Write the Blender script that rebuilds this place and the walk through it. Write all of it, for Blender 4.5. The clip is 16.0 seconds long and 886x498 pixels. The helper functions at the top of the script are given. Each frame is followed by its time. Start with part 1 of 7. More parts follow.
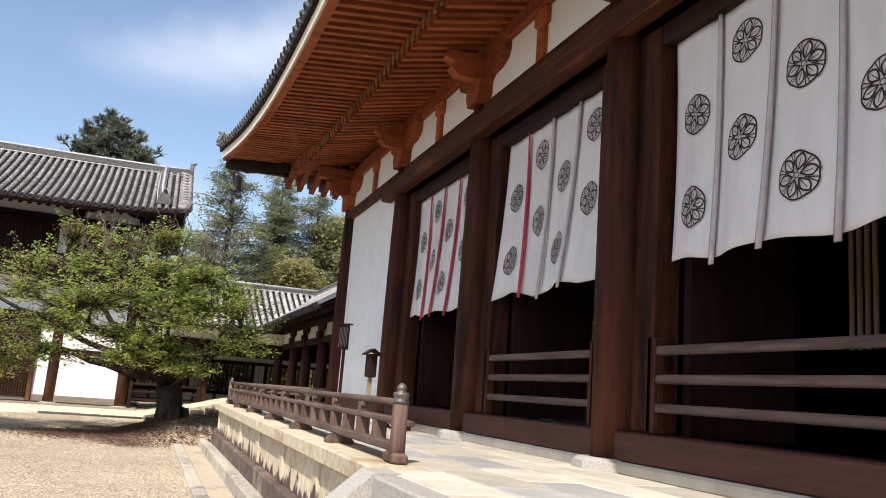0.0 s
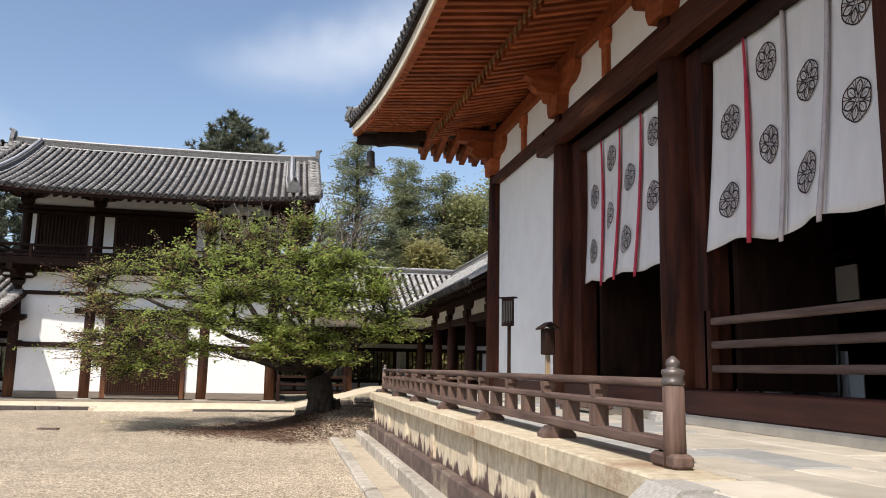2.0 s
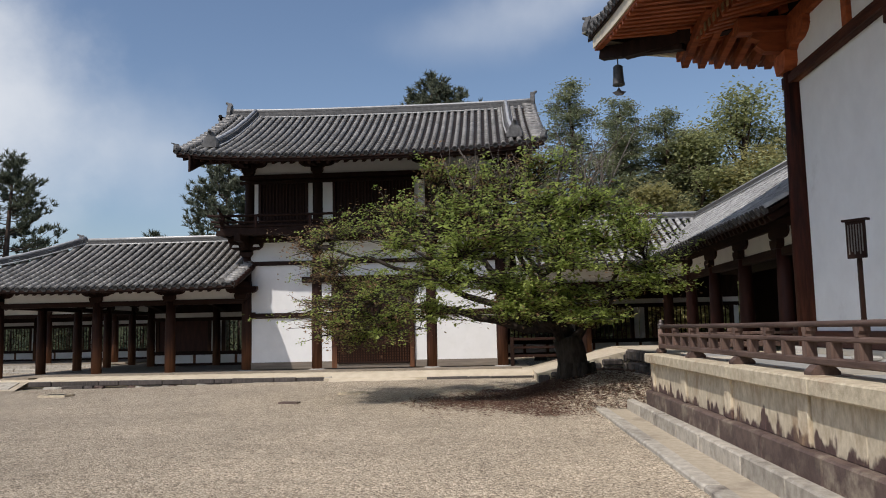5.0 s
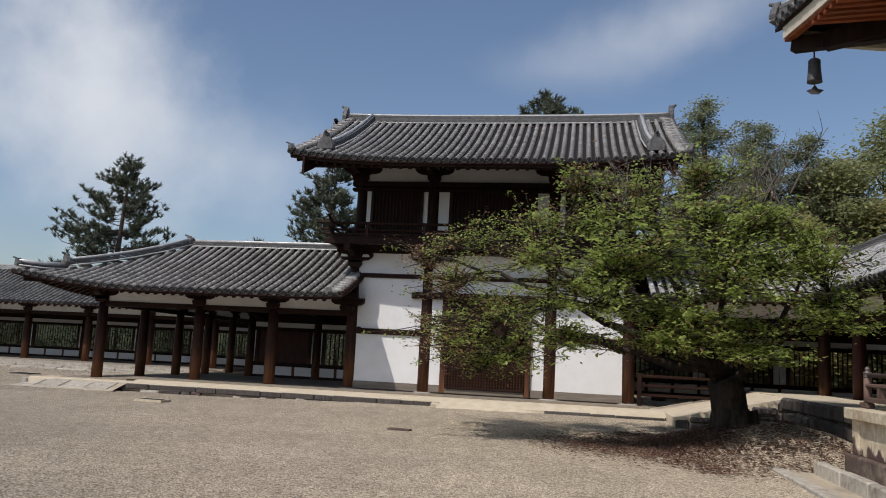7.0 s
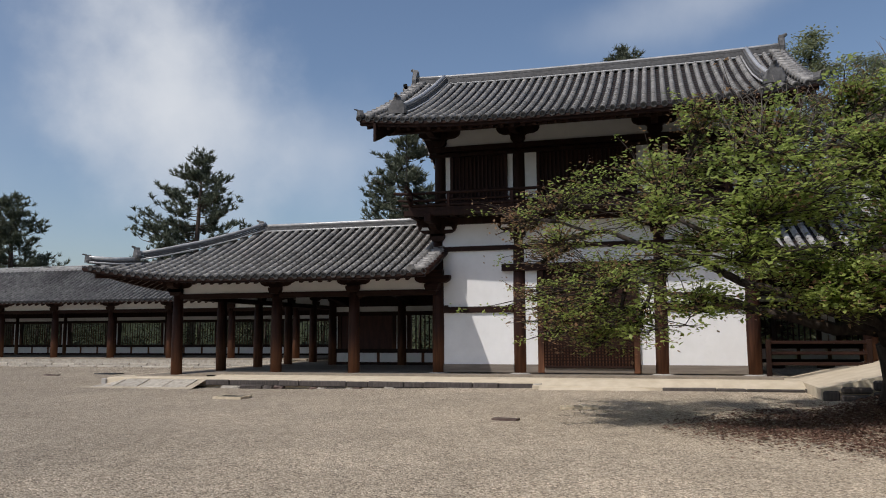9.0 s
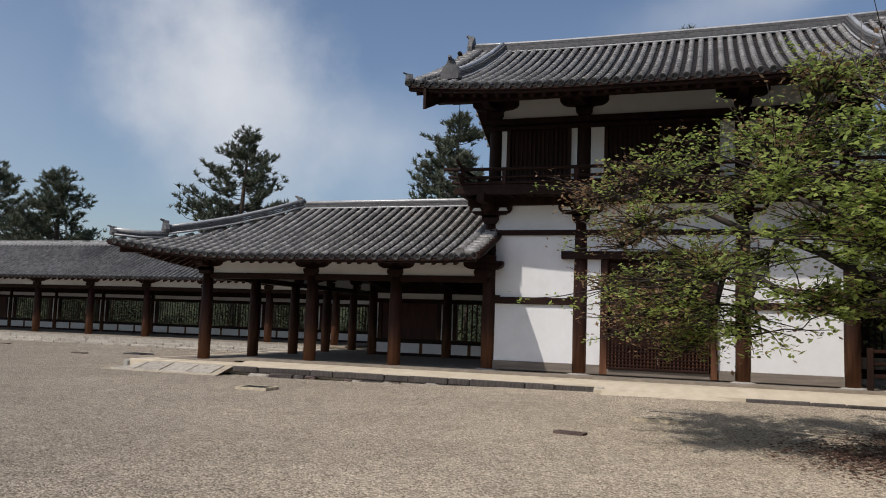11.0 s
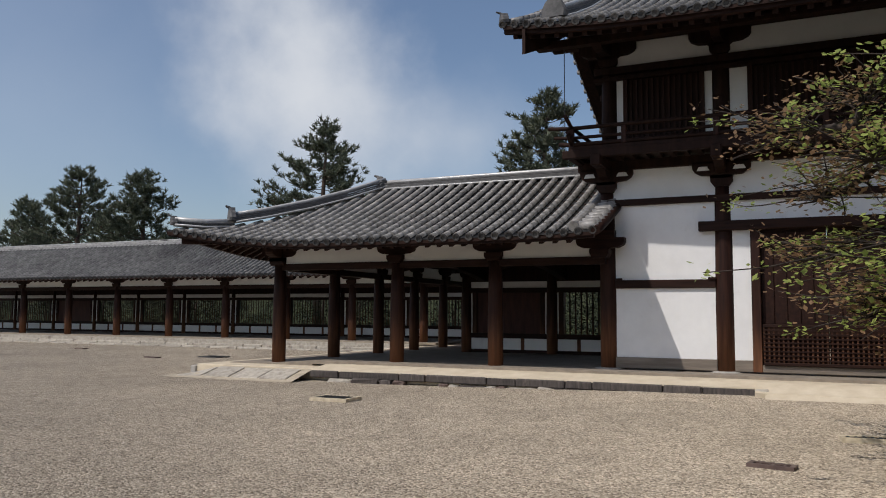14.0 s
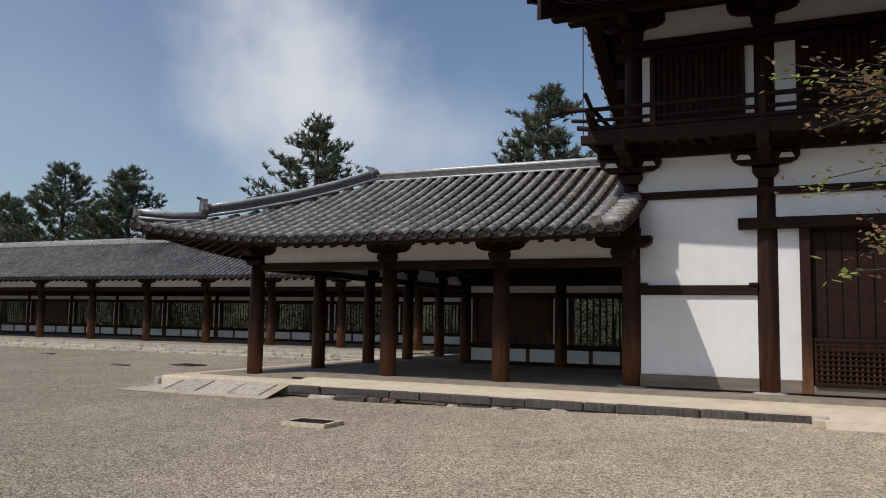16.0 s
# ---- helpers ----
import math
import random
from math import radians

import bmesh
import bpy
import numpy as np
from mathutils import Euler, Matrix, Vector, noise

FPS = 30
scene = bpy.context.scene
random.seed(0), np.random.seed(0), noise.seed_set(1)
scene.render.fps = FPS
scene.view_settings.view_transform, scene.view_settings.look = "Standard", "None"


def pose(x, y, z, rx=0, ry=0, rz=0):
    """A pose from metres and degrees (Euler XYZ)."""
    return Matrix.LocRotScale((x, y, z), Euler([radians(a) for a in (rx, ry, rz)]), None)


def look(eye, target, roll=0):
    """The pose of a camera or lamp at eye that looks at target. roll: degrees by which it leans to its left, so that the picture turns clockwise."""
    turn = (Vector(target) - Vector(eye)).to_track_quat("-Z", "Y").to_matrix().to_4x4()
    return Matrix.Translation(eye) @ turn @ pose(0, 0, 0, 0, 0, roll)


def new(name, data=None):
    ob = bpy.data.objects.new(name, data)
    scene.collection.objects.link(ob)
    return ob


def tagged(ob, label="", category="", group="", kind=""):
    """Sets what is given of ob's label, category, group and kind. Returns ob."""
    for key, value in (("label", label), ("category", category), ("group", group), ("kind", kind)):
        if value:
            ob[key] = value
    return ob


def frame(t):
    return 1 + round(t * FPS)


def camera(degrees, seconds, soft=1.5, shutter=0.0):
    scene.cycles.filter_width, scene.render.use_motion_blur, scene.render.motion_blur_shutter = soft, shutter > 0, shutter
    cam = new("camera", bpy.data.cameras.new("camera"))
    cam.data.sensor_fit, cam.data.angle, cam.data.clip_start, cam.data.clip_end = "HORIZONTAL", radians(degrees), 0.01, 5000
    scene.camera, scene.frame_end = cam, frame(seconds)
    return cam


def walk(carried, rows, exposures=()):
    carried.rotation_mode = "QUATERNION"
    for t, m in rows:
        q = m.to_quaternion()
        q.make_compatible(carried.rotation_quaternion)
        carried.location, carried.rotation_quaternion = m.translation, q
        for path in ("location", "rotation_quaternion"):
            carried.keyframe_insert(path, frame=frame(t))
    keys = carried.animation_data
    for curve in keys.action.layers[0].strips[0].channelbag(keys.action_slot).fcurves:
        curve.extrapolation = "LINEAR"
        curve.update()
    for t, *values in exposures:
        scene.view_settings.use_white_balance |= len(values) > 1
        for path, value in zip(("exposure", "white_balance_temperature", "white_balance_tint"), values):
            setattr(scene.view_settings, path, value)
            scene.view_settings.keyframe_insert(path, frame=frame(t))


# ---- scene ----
# ---- camera ----
cam = camera(58.6, 16.0, 1.0)
ROWS = [
    (0.0, -0.046, 0.062, 1.551, 100.56, -4.31, 69.53),
    (0.5, -0.479, 0.029, 1.553, 98.80, -2.54, 70.49),
    (1.0, -0.962, 0.014, 1.544, 97.55, -1.46, 73.74),
    (1.5, -1.396, -0.089, 1.552, 98.78, -0.05, 76.21),
    (2.0, -1.835, -0.185, 1.532, 98.66, -1.08, 78.73),
    (2.5, -2.255, -0.286, 1.483, 97.58, -2.70, 81.08),
    (3.0, -2.677, -0.432, 1.492, 96.92, -0.77, 85.39),
    (3.5, -3.136, -0.570, 1.496, 95.68, 0.58, 88.89),
    (6.0, -5.590, -1.557, 1.480, 97.64, -0.38, 98.08),
    (6.5, -6.040, -1.855, 1.443, 97.89, -1.42, 101.02),
    (7.0, -6.573, -2.079, 1.458, 97.71, -2.86, 99.58),
    (7.5, -7.016, -2.267, 1.449, 97.87, -1.92, 102.10),
    (8.0, -7.502, -2.494, 1.461, 97.26, -1.32, 101.54),
    (8.5, -8.028, -2.696, 1.455, 96.74, 0.49, 104.53),
    (11.0, -10.611, -3.610, 1.493, 95.28, -1.94, 108.53),
    (11.5, -11.022, -3.841, 1.503, 96.12, -1.56, 111.47),
    (12.0, -11.455, -4.077, 1.491, 97.38, -1.41, 110.07),
    (12.5, -12.000, -4.350, 1.508, 97.63, -0.15, 113.07),
    (13.0, -12.482, -4.635, 1.476, 97.04, -0.87, 112.97),
    (13.5, -12.984, -4.857, 1.470, 96.42, 0.28, 113.88),
    (14.0, -13.441, -5.104, 1.461, 94.68, -0.36, 114.71),
    (14.5, -13.909, -5.343, 1.481, 94.73, -0.99, 113.11),
    (15.0, -14.421, -5.580, 1.507, 96.17, 0.39, 114.82),
    (15.5, -14.894, -5.837, 1.495, 94.94, -1.31, 115.63),
    (16.0, -15.378, -6.075, 1.524, 95.01, -0.93, 114.29),
]
EXPOSURE = [(0.0, 0.64, 6750, 12), (2.0, 0.42, 6700, 12), (3.5, 0.0, 6600, 12), (6.0, -0.30, 6400, 12), (8.5, -0.38, 6400, 12), (11.0, -0.40, 6430, 12), (16.0, -0.40, 6450, 12)]
walk(cam, [(t, pose(*r)) for t, *r in ROWS], EXPOSURE)

# ---- world, sun, exposure ----
SUN_WAY = Vector((-1.0, 0.705, -1.555)).normalized()
SUN_EL = math.asin(-SUN_WAY.z)
SUN_AZ = math.atan2(-SUN_WAY.x, -SUN_WAY.y)
world = bpy.data.worlds.new("sky")
scene.world = world
world.use_nodes = True
wt = world.node_tree
wt.nodes.clear()


def nd(tree, kind, **inputs):
    n = tree.nodes.new(kind)
    for k, v in inputs.items():
        n.inputs[k].default_value = v
    return n


w_out = nd(wt, "ShaderNodeOutputWorld")
w_bg = nd(wt, "ShaderNodeBackground", Strength=0.135)
w_sky = nd(wt, "ShaderNodeTexSky")
w_sky.sky_type = "NISHITA"
w_sky.sun_disc = False
w_sky.sun_elevation, w_sky.sun_rotation = SUN_EL, SUN_AZ
w_sky.air_density, w_sky.dust_density, w_sky.ozone_density = 1.0, 1.4, 1.6
w_tc = nd(wt, "ShaderNodeTexCoord")


def w_cloud(centre, size, stretch, scale, low, high):
    """A soft cloud about a heading: a fading disc broken up by noise."""
    m = nd(wt, "ShaderNodeMapping")
    m.vector_type = "POINT"
    m.inputs["Location"].default_value = tuple(-c * s for c, s in zip(centre, stretch))
    m.inputs["Scale"].default_value = stretch
    wt.links.new(w_tc.outputs["Generated"], m.inputs["Vector"])
    ln = nd(wt, "ShaderNodeVectorMath")
    ln.operation = "LENGTH"
    wt.links.new(m.outputs["Vector"], ln.inputs[0])
    nz = nd(wt, "ShaderNodeTexNoise", Scale=scale, Detail=7.0, Roughness=0.55)
    wt.links.new(w_tc.outputs["Generated"], nz.inputs["Vector"])
    mul = nd(wt, "ShaderNodeMath")
    mul.operation = "MULTIPLY_ADD"
    wt.links.new(nz.outputs["Fac"], mul.inputs[0])
    mul.inputs[1].default_value = -size * 1.5
    mul.inputs[2].default_value = size * 0.75
    add = nd(wt, "ShaderNodeMath")
    add.operation = "ADD"
    wt.links.new(ln.outputs["Value"], add.inputs[0])
    wt.links.new(mul.outputs[0], add.inputs[1])
    r = nd(wt, "ShaderNodeMapRange")
    r.interpolation_type = "SMOOTHSTEP"
    r.inputs["From Min"].default_value = size * low
    r.inputs["From Max"].default_value = size * high
    r.inputs["To Min"].default_value = 1.0
    r.inputs["To Max"].default_value = 0.0
    wt.links.new(add.outputs[0], r.inputs["Value"])
    return r.outputs["Result"]


def heading(yaw, pitch):
    a, b = radians(yaw), radians(pitch)
    return (-math.sin(a) * math.cos(b), math.cos(a) * math.cos(b), math.sin(b))


CLOUDS = [
    # heading, size, stretch, noise scale, inner, outer, strength
    (heading(125, 17.5), 0.145, (1.0, 1.0, 0.62), 7.0, -0.1, 1.15, 0.92),
    (heading(123, 12), 0.12, (1.0, 1.0, 0.9), 6.0, -0.2, 1.2, 0.55),
    (heading(113.5, 13), 0.115, (1.0, 0.8, 1.2), 6.0, -0.4, 1.2, 0.50),
    (heading(144, 13), 0.36, (1.0, 1.0, 1.3), 3.0, -0.6, 1.2, 0.20),
    (heading(91.5, 20.8), 0.065, (1.0, 0.55, 2.0), 6.0, -0.5, 1.3, 0.26),
    (heading(87, 22.2), 0.065, (1.0, 0.6, 2.0), 6.0, -0.5, 1.3, 0.34),
    (heading(82.5, 23.7), 0.065, (1.0, 0.6, 2.0), 6.0, -0.5, 1.3, 0.40),
    (heading(78.5, 25.4), 0.07, (1.0, 0.6, 1.8), 6.0, -0.5, 1.3, 0.42),
    (heading(74, 28), 0.08, (1.0, 0.6, 1.6), 6.0, -0.5, 1.3, 0.36),
    (heading(94, 12), 0.10, (1.0, 0.6, 2.2), 6.0, -0.5, 1.2, 0.35),
]
w_last = w_sky.outputs["Color"]
for c_head, c_size, c_str, c_scale, c_lo, c_hi, c_amt in CLOUDS:
    fac = w_cloud(c_head, c_size, c_str, c_scale, c_lo, c_hi)
    amt = nd(wt, "ShaderNodeMath")
    amt.operation = "MULTIPLY"
    wt.links.new(fac, amt.inputs[0])
    amt.inputs[1].default_value = c_amt
    mx = nd(wt, "ShaderNodeMix")
    mx.data_type = "RGBA"
    wt.links.new(amt.outputs[0], mx.inputs["Factor"])
    wt.links.new(w_last, mx.inputs["A"])
    mx.inputs["B"].default_value = (6.6, 6.9, 7.2, 1)
    w_last = mx.outputs["Result"]
wt.links.new(w_last, w_bg.inputs["Color"])
wt.links.new(w_bg.outputs[0], w_out.inputs[0])

sun_data = bpy.data.lights.new("sun", "SUN")
sun_data.energy, sun_data.angle, sun_data.color = 3.7, radians(0.53), (1.0, 0.955, 0.89)
sun = new("sun", sun_data)
sun.matrix_world = look((0, 0, 60), Vector((0, 0, 60)) + SUN_WAY)


# ---- materials ----
def material(name, c1, c2, scale=6.0, stretch=(1, 1, 1), rough=0.7, bump=0.2, bump_scale=None, metal=0.0, vary=0.0,
             island=0.0, stain=None, stain_scale=0.7, stain_low=0.5, detail=8.0, spec=0.3, wear=None, wear_z=(0, 1), wear_noise=0.9, wear_scale=3.0, dist=0.01):
    """Noise-mottled surface: two tones at grain scale, optional stain at large scale, optional worn foot (colour by height), per-piece variation."""
    m = bpy.data.materials.new(name)
    m.use_nodes = True
    t = m.node_tree
    b = t.nodes["Principled BSDF"]
    b.inputs["Roughness"].default_value = rough
    b.inputs["Metallic"].default_value = metal
    b.inputs["Specular IOR Level"].default_value = spec
    tc = nd(t, "ShaderNodeTexCoord")
    mp = nd(t, "ShaderNodeMapping")
    mp.inputs["Scale"].default_value = stretch
    t.links.new(tc.outputs["Object"], mp.inputs["Vector"])
    vec = mp.outputs["Vector"]
    if vary:
        oi = nd(t, "ShaderNodeObjectInfo")
        sh = nd(t, "ShaderNodeVectorMath")
        sh.operation = "MULTIPLY_ADD"
        t.links.new(oi.outputs["Random"], sh.inputs[0])
        sh.inputs[1].default_value = (17, 31, 23)
        t.links.new(vec, sh.inputs[2])
        vec = sh.outputs[0]
    n1 = nd(t, "ShaderNodeTexNoise", Scale=scale, Detail=detail, Roughness=0.6)
    t.links.new(vec, n1.inputs["Vector"])
    rp = nd(t, "ShaderNodeMapRange")
    rp.inputs["From Min"].default_value, rp.inputs["From Max"].default_value = 0.3, 0.7
    t.links.new(n1.outputs["Fac"], rp.inputs["Value"])

    def mixed(fac, a, bb):
        x = nd(t, "ShaderNodeMix")
        x.data_type = "RGBA"
        for sock, val in (("Factor", fac), ("A", a), ("B", bb)):
            if isinstance(val, tuple):
                x.inputs[sock].default_value = (*val, 1)
            elif isinstance(val, float):
                x.inputs[sock].default_value = val
            else:
                t.links.new(val, x.inputs[sock])
        return x.outputs["Result"]

    col = mixed(rp.outputs[0], c1, c2)
    if wear:
        sp = nd(t, "ShaderNodeSeparateXYZ")
        t.links.new(tc.outputs["Object"], sp.inputs[0])
        nw = nd(t, "ShaderNodeTexNoise", Scale=wear_scale, Detail=5.0)
        t.links.new(vec, nw.inputs["Vector"])
        ma = nd(t, "ShaderNodeMath")
        ma.operation = "MULTIPLY_ADD"
        t.links.new(nw.outputs["Fac"], ma.inputs[0])
        spread = wear_noise * (wear_z[1] - wear_z[0])
        ma.inputs[1].default_value = spread
        t.links.new(sp.outputs["Z"], ma.inputs[2])
        wr = nd(t, "ShaderNodeMapRange")
        wr.interpolation_type = "SMOOTHSTEP"
        wr.inputs["From Min"].default_value, wr.inputs["From Max"].default_value = wear_z[0] + 0.5 * spread, wear_z[1] + 0.5 * spread
        wr.inputs["To Min"].default_value, wr.inputs["To Max"].default_value = 1.0, 0.0
        t.links.new(ma.outputs[0], wr.inputs["Value"])
        wcol = mixed(rp.outputs[0], tuple(0.75 * c for c in wear), tuple(1.3 * c for c in wear))
        col = mixed(wr.outputs[0], col, wcol)
    if stain:
        n2 = nd(t, "ShaderNodeTexNoise", Scale=stain_scale, Detail=6.0, Roughness=0.65)
        t.links.new(vec, n2.inputs["Vector"])
        r2 = nd(t, "ShaderNodeMapRange")
        r2.interpolation_type = "SMOOTHSTEP"
        r2.inputs["From Min"].default_value, r2.inputs["From Max"].default_value = stain_low, stain_low + 0.22
        t.links.new(n2.outputs["Fac"], r2.inputs["Value"])
        col = mixed(r2.outputs[0], col, stain)
    if vary or island:
        src = nd(t, "ShaderNodeObjectInfo").outputs["Random"] if vary else nd(t, "ShaderNodeNewGeometry").outputs["Random Per Island"]
        amt = vary or island
        hs = nd(t, "ShaderNodeHueSaturation")
        mr = nd(t, "ShaderNodeMapRange")
        mr.inputs["To Min"].default_value, mr.inputs["To Max"].default_value = 1 - amt, 1 + amt
        t.links.new(src, mr.inputs["Value"])
        t.links.new(mr.outputs[0], hs.inputs["Value"])
        t.links.new(col, hs.inputs["Color"])
        col = hs.outputs["Color"]
    t.links.new(col, b.inputs["Base Color"])
    if bump:
        n3 = nd(t, "ShaderNodeTexNoise", Scale=bump_scale or scale * 3, Detail=6.0, Roughness=0.65)
        t.links.new(vec, n3.inputs["Vector"])
        bp = nd(t, "ShaderNodeBump", Strength=bump, Distance=dist)
        t.links.new(n3.outputs["Fac"], bp.inputs["Height"])
        t.links.new(bp.outputs[0], b.inputs["Normal"])
    return m


def leafy(name, c1, c2, rough=0.5, through_light=0.35):
    """Leaf surface: tone per leaf island, some light passing through."""
    m = bpy.data.materials.new(name)
    m.use_nodes = True
    t = m.node_tree
    b = t.nodes["Principled BSDF"]
    b.inputs["Roughness"].default_value = rough
    b.inputs["Specular IOR Level"].default_value = 0.25
    g = nd(t, "ShaderNodeNewGeometry")
    x = nd(t, "ShaderNodeMix")
    x.data_type = "RGBA"
    t.links.new(g.outputs["Random Per Island"], x.inputs["Factor"])
    x.inputs["A"].default_value, x.inputs["B"].default_value = (*c1, 1), (*c2, 1)
    t.links.new(x.outputs["Result"], b.inputs["Base Color"])
    tr = nd(t, "ShaderNodeBsdfTranslucent")
    t.links.new(x.outputs["Result"], tr.inputs["Color"])
    ms = nd(t, "ShaderNodeMixShader", Fac=through_light)
    t.links.new(b.outputs[0], ms.inputs[1])
    t.links.new(tr.outputs[0], ms.inputs[2])
    t.links.new(ms.outputs[0], t.nodes["Material Output"].inputs["Surface"])
    return m


WOOD_V = material("old_timber_upright", (0.016, 0.007, 0.0055), (0.046, 0.018, 0.011), 5, (3, 3, 0.25), 0.62, 0.35, 20, wear=(0.165, 0.072, 0.036), wear_z=(0.1, 1.7), spec=0.18)
WOOD_HALL = material("hall_pillar_timber", (0.024, 0.0085, 0.006), (0.085, 0.024, 0.0135), 4, (3, 3, 0.35), 0.65, 0.5, 20, wear=(0.092, 0.033, 0.019), wear_z=(0.9, 2.7), stain=(0.016, 0.0075, 0.006), stain_scale=1.5, stain_low=0.47, spec=0.12)
WOOD_BEAM = material("hall_beam_timber", (0.028, 0.010, 0.006), (0.092, 0.030, 0.015), 5, (0.25, 3, 3), 0.62, 0.5, 20, stain=(0.22, 0.080, 0.034), stain_scale=1.8, stain_low=0.54, spec=0.12)
WOOD_X = material("old_timber_along", (0.014, 0.0065, 0.005), (0.038, 0.016, 0.0105), 5, (0.25, 3, 3), 0.62, 0.35, 20, spec=0.15)
WOOD_Y = material("old_timber_across", (0.014, 0.0065, 0.005), (0.036, 0.0155, 0.010), 5, (3, 0.25, 3), 0.62, 0.35, 20, spec=0.15)
# Redder and brighter than bare timber: warm ground bounce is in the colour.
WOOD_EAVE = material("bounce_lit_eave_timber", (0.185, 0.046, 0.018), (0.40, 0.108, 0.038), 4, (2, 0.4, 2), 0.65, 0.3, 18, vary=0.26, stain=(0.12, 0.042, 0.022), stain_scale=1.4, stain_low=0.54, spec=0.15)
RAFTER_END = material("ochre_rafter_end", (0.17, 0.09, 0.035), (0.30, 0.17, 0.07), 6, rough=0.7, bump=0.1, vary=0.2)
WOOD_SILL = material("red_brown_sill", (0.040, 0.013, 0.009), (0.088, 0.027, 0.017), 4, (0.25, 3, 3), 0.55, 0.3, 18)
WOOD_RAIL = material("weathered_rail_timber", (0.060, 0.036, 0.029), (0.16, 0.105, 0.083), 5, (0.3, 3, 3), 0.7, 0.4, 22, vary=0.15)
WOOD_POST = material("weathered_post_timber", (0.075, 0.044, 0.034), (0.20, 0.130, 0.100), 5, (4, 4, 0.3), 0.7, 0.4, 22, vary=0.15)
WOOD_DARK = material("near_black_timber", (0.015, 0.008, 0.006), (0.036, 0.0175, 0.012), 4, (2, 2, 0.4), 0.65, 0.25, spec=0.12)
WOOD_INNER = material("inner_red_pillar", (0.035, 0.011, 0.009), (0.075, 0.023, 0.016), 4, (2, 2, 0.4), 0.6, 0.2)
PLASTER = material("white_lime_plaster", (0.80, 0.79, 0.77), (0.87, 0.86, 0.84), 2.5, rough=0.85, bump=0.06, bump_scale=14, stain=(0.66, 0.64, 0.61), stain_scale=0.9, stain_low=0.6)
CREAM = material("cream_fascia_paint", (0.60, 0.52, 0.40), (0.72, 0.64, 0.50), 3, (0.4, 2, 2), 0.75, 0.1, stain=(0.48, 0.38, 0.27), stain_scale=1.5, stain_low=0.58)
STONE = material("warm_tuff_stone", (0.44, 0.36, 0.24), (0.74, 0.64, 0.47), 11, rough=0.85, bump=0.7, bump_scale=40, vary=0.12, stain=(0.36, 0.23, 0.14), stain_scale=1.6, stain_low=0.5, dist=0.015)
GRANITE = material("grey_granite", (0.30, 0.28, 0.25), (0.52, 0.49, 0.44), 60, rough=0.8, bump=0.45, bump_scale=90, vary=0.12, stain=(0.30, 0.27, 0.23), stain_scale=1.5, stain_low=0.6)
PAVE_BLUE = material("blue_grey_slab", (0.29, 0.29, 0.28), (0.43, 0.42, 0.39), 3, rough=0.8, bump=0.4, bump_scale=40, vary=0.18, stain=(0.36, 0.34, 0.29), stain_scale=1.1, stain_low=0.58)
PAVE = material("paving_slab", (0.42, 0.38, 0.31), (0.60, 0.54, 0.44), 3, rough=0.8, bump=0.4, bump_scale=40, vary=0.20, stain=(0.30, 0.28, 0.25), stain_scale=1.2, stain_low=0.56)
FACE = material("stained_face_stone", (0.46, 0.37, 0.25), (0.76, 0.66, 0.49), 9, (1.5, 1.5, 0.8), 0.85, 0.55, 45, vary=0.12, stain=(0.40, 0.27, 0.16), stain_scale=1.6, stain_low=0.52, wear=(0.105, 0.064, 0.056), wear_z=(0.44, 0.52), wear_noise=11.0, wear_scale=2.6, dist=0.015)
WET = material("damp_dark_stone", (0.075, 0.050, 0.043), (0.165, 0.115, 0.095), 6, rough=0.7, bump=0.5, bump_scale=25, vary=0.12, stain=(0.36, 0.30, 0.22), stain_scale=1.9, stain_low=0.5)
# Darker than the platform earth: shade under the corridor roof put into the colour.
FLOOR = material("shaded_corridor_floor", (0.22, 0.185, 0.145), (0.33, 0.28, 0.22), 4, rough=0.9, bump=0.3, bump_scale=40, stain=(0.19, 0.16, 0.13), stain_scale=0.8, stain_low=0.52)
FOOT_BOARD = material("grey_brown_foot_board", (0.15, 0.125, 0.10), (0.27, 0.225, 0.18), 4, (0.3, 0.3, 3), 0.8, 0.3, 20)
KERB_DARK = material("wet_streaked_kerb", (0.055, 0.047, 0.043), (0.125, 0.105, 0.092), 7, (3, 3, 0.6), 0.8, 0.6, 30, vary=0.25, stain=(0.30, 0.25, 0.19), stain_scale=3.2, stain_low=0.60)
KERB_GREY = material("pale_grey_kerb", (0.32, 0.285, 0.235), (0.53, 0.48, 0.40), 9, rough=0.85, bump=0.6, bump_scale=40, vary=0.15, stain=(0.17, 0.14, 0.115), stain_scale=2.2, stain_low=0.52)
BANK = material("packed_gravelly_earth", (0.40, 0.335, 0.245), (0.53, 0.455, 0.345), 9, rough=0.95, bump=0.5, bump_scale=70, stain=(0.33, 0.275, 0.205), stain_scale=1.2, stain_low=0.52)
RIDGE_SIDE = material("ridge_course_tile", (0.06, 0.058, 0.057), (0.15, 0.145, 0.14), 9, rough=0.6, bump=0.3, bump_scale=25, vary=0.15)
EARTH = material("trodden_earth", (0.55, 0.46, 0.33), (0.68, 0.59, 0.45), 3, rough=0.95, bump=0.3, bump_scale=50, stain=(0.46, 0.38, 0.28), stain_scale=0.6, stain_low=0.58)
TILE = material("grey_roof_tile", (0.12, 0.113, 0.105), (0.34, 0.322, 0.297), 7, rough=0.46, bump=0.25, bump_scale=25, vary=0.22, stain=(0.05, 0.045, 0.042), stain_scale=1.6, stain_low=0.58, spec=0.5)
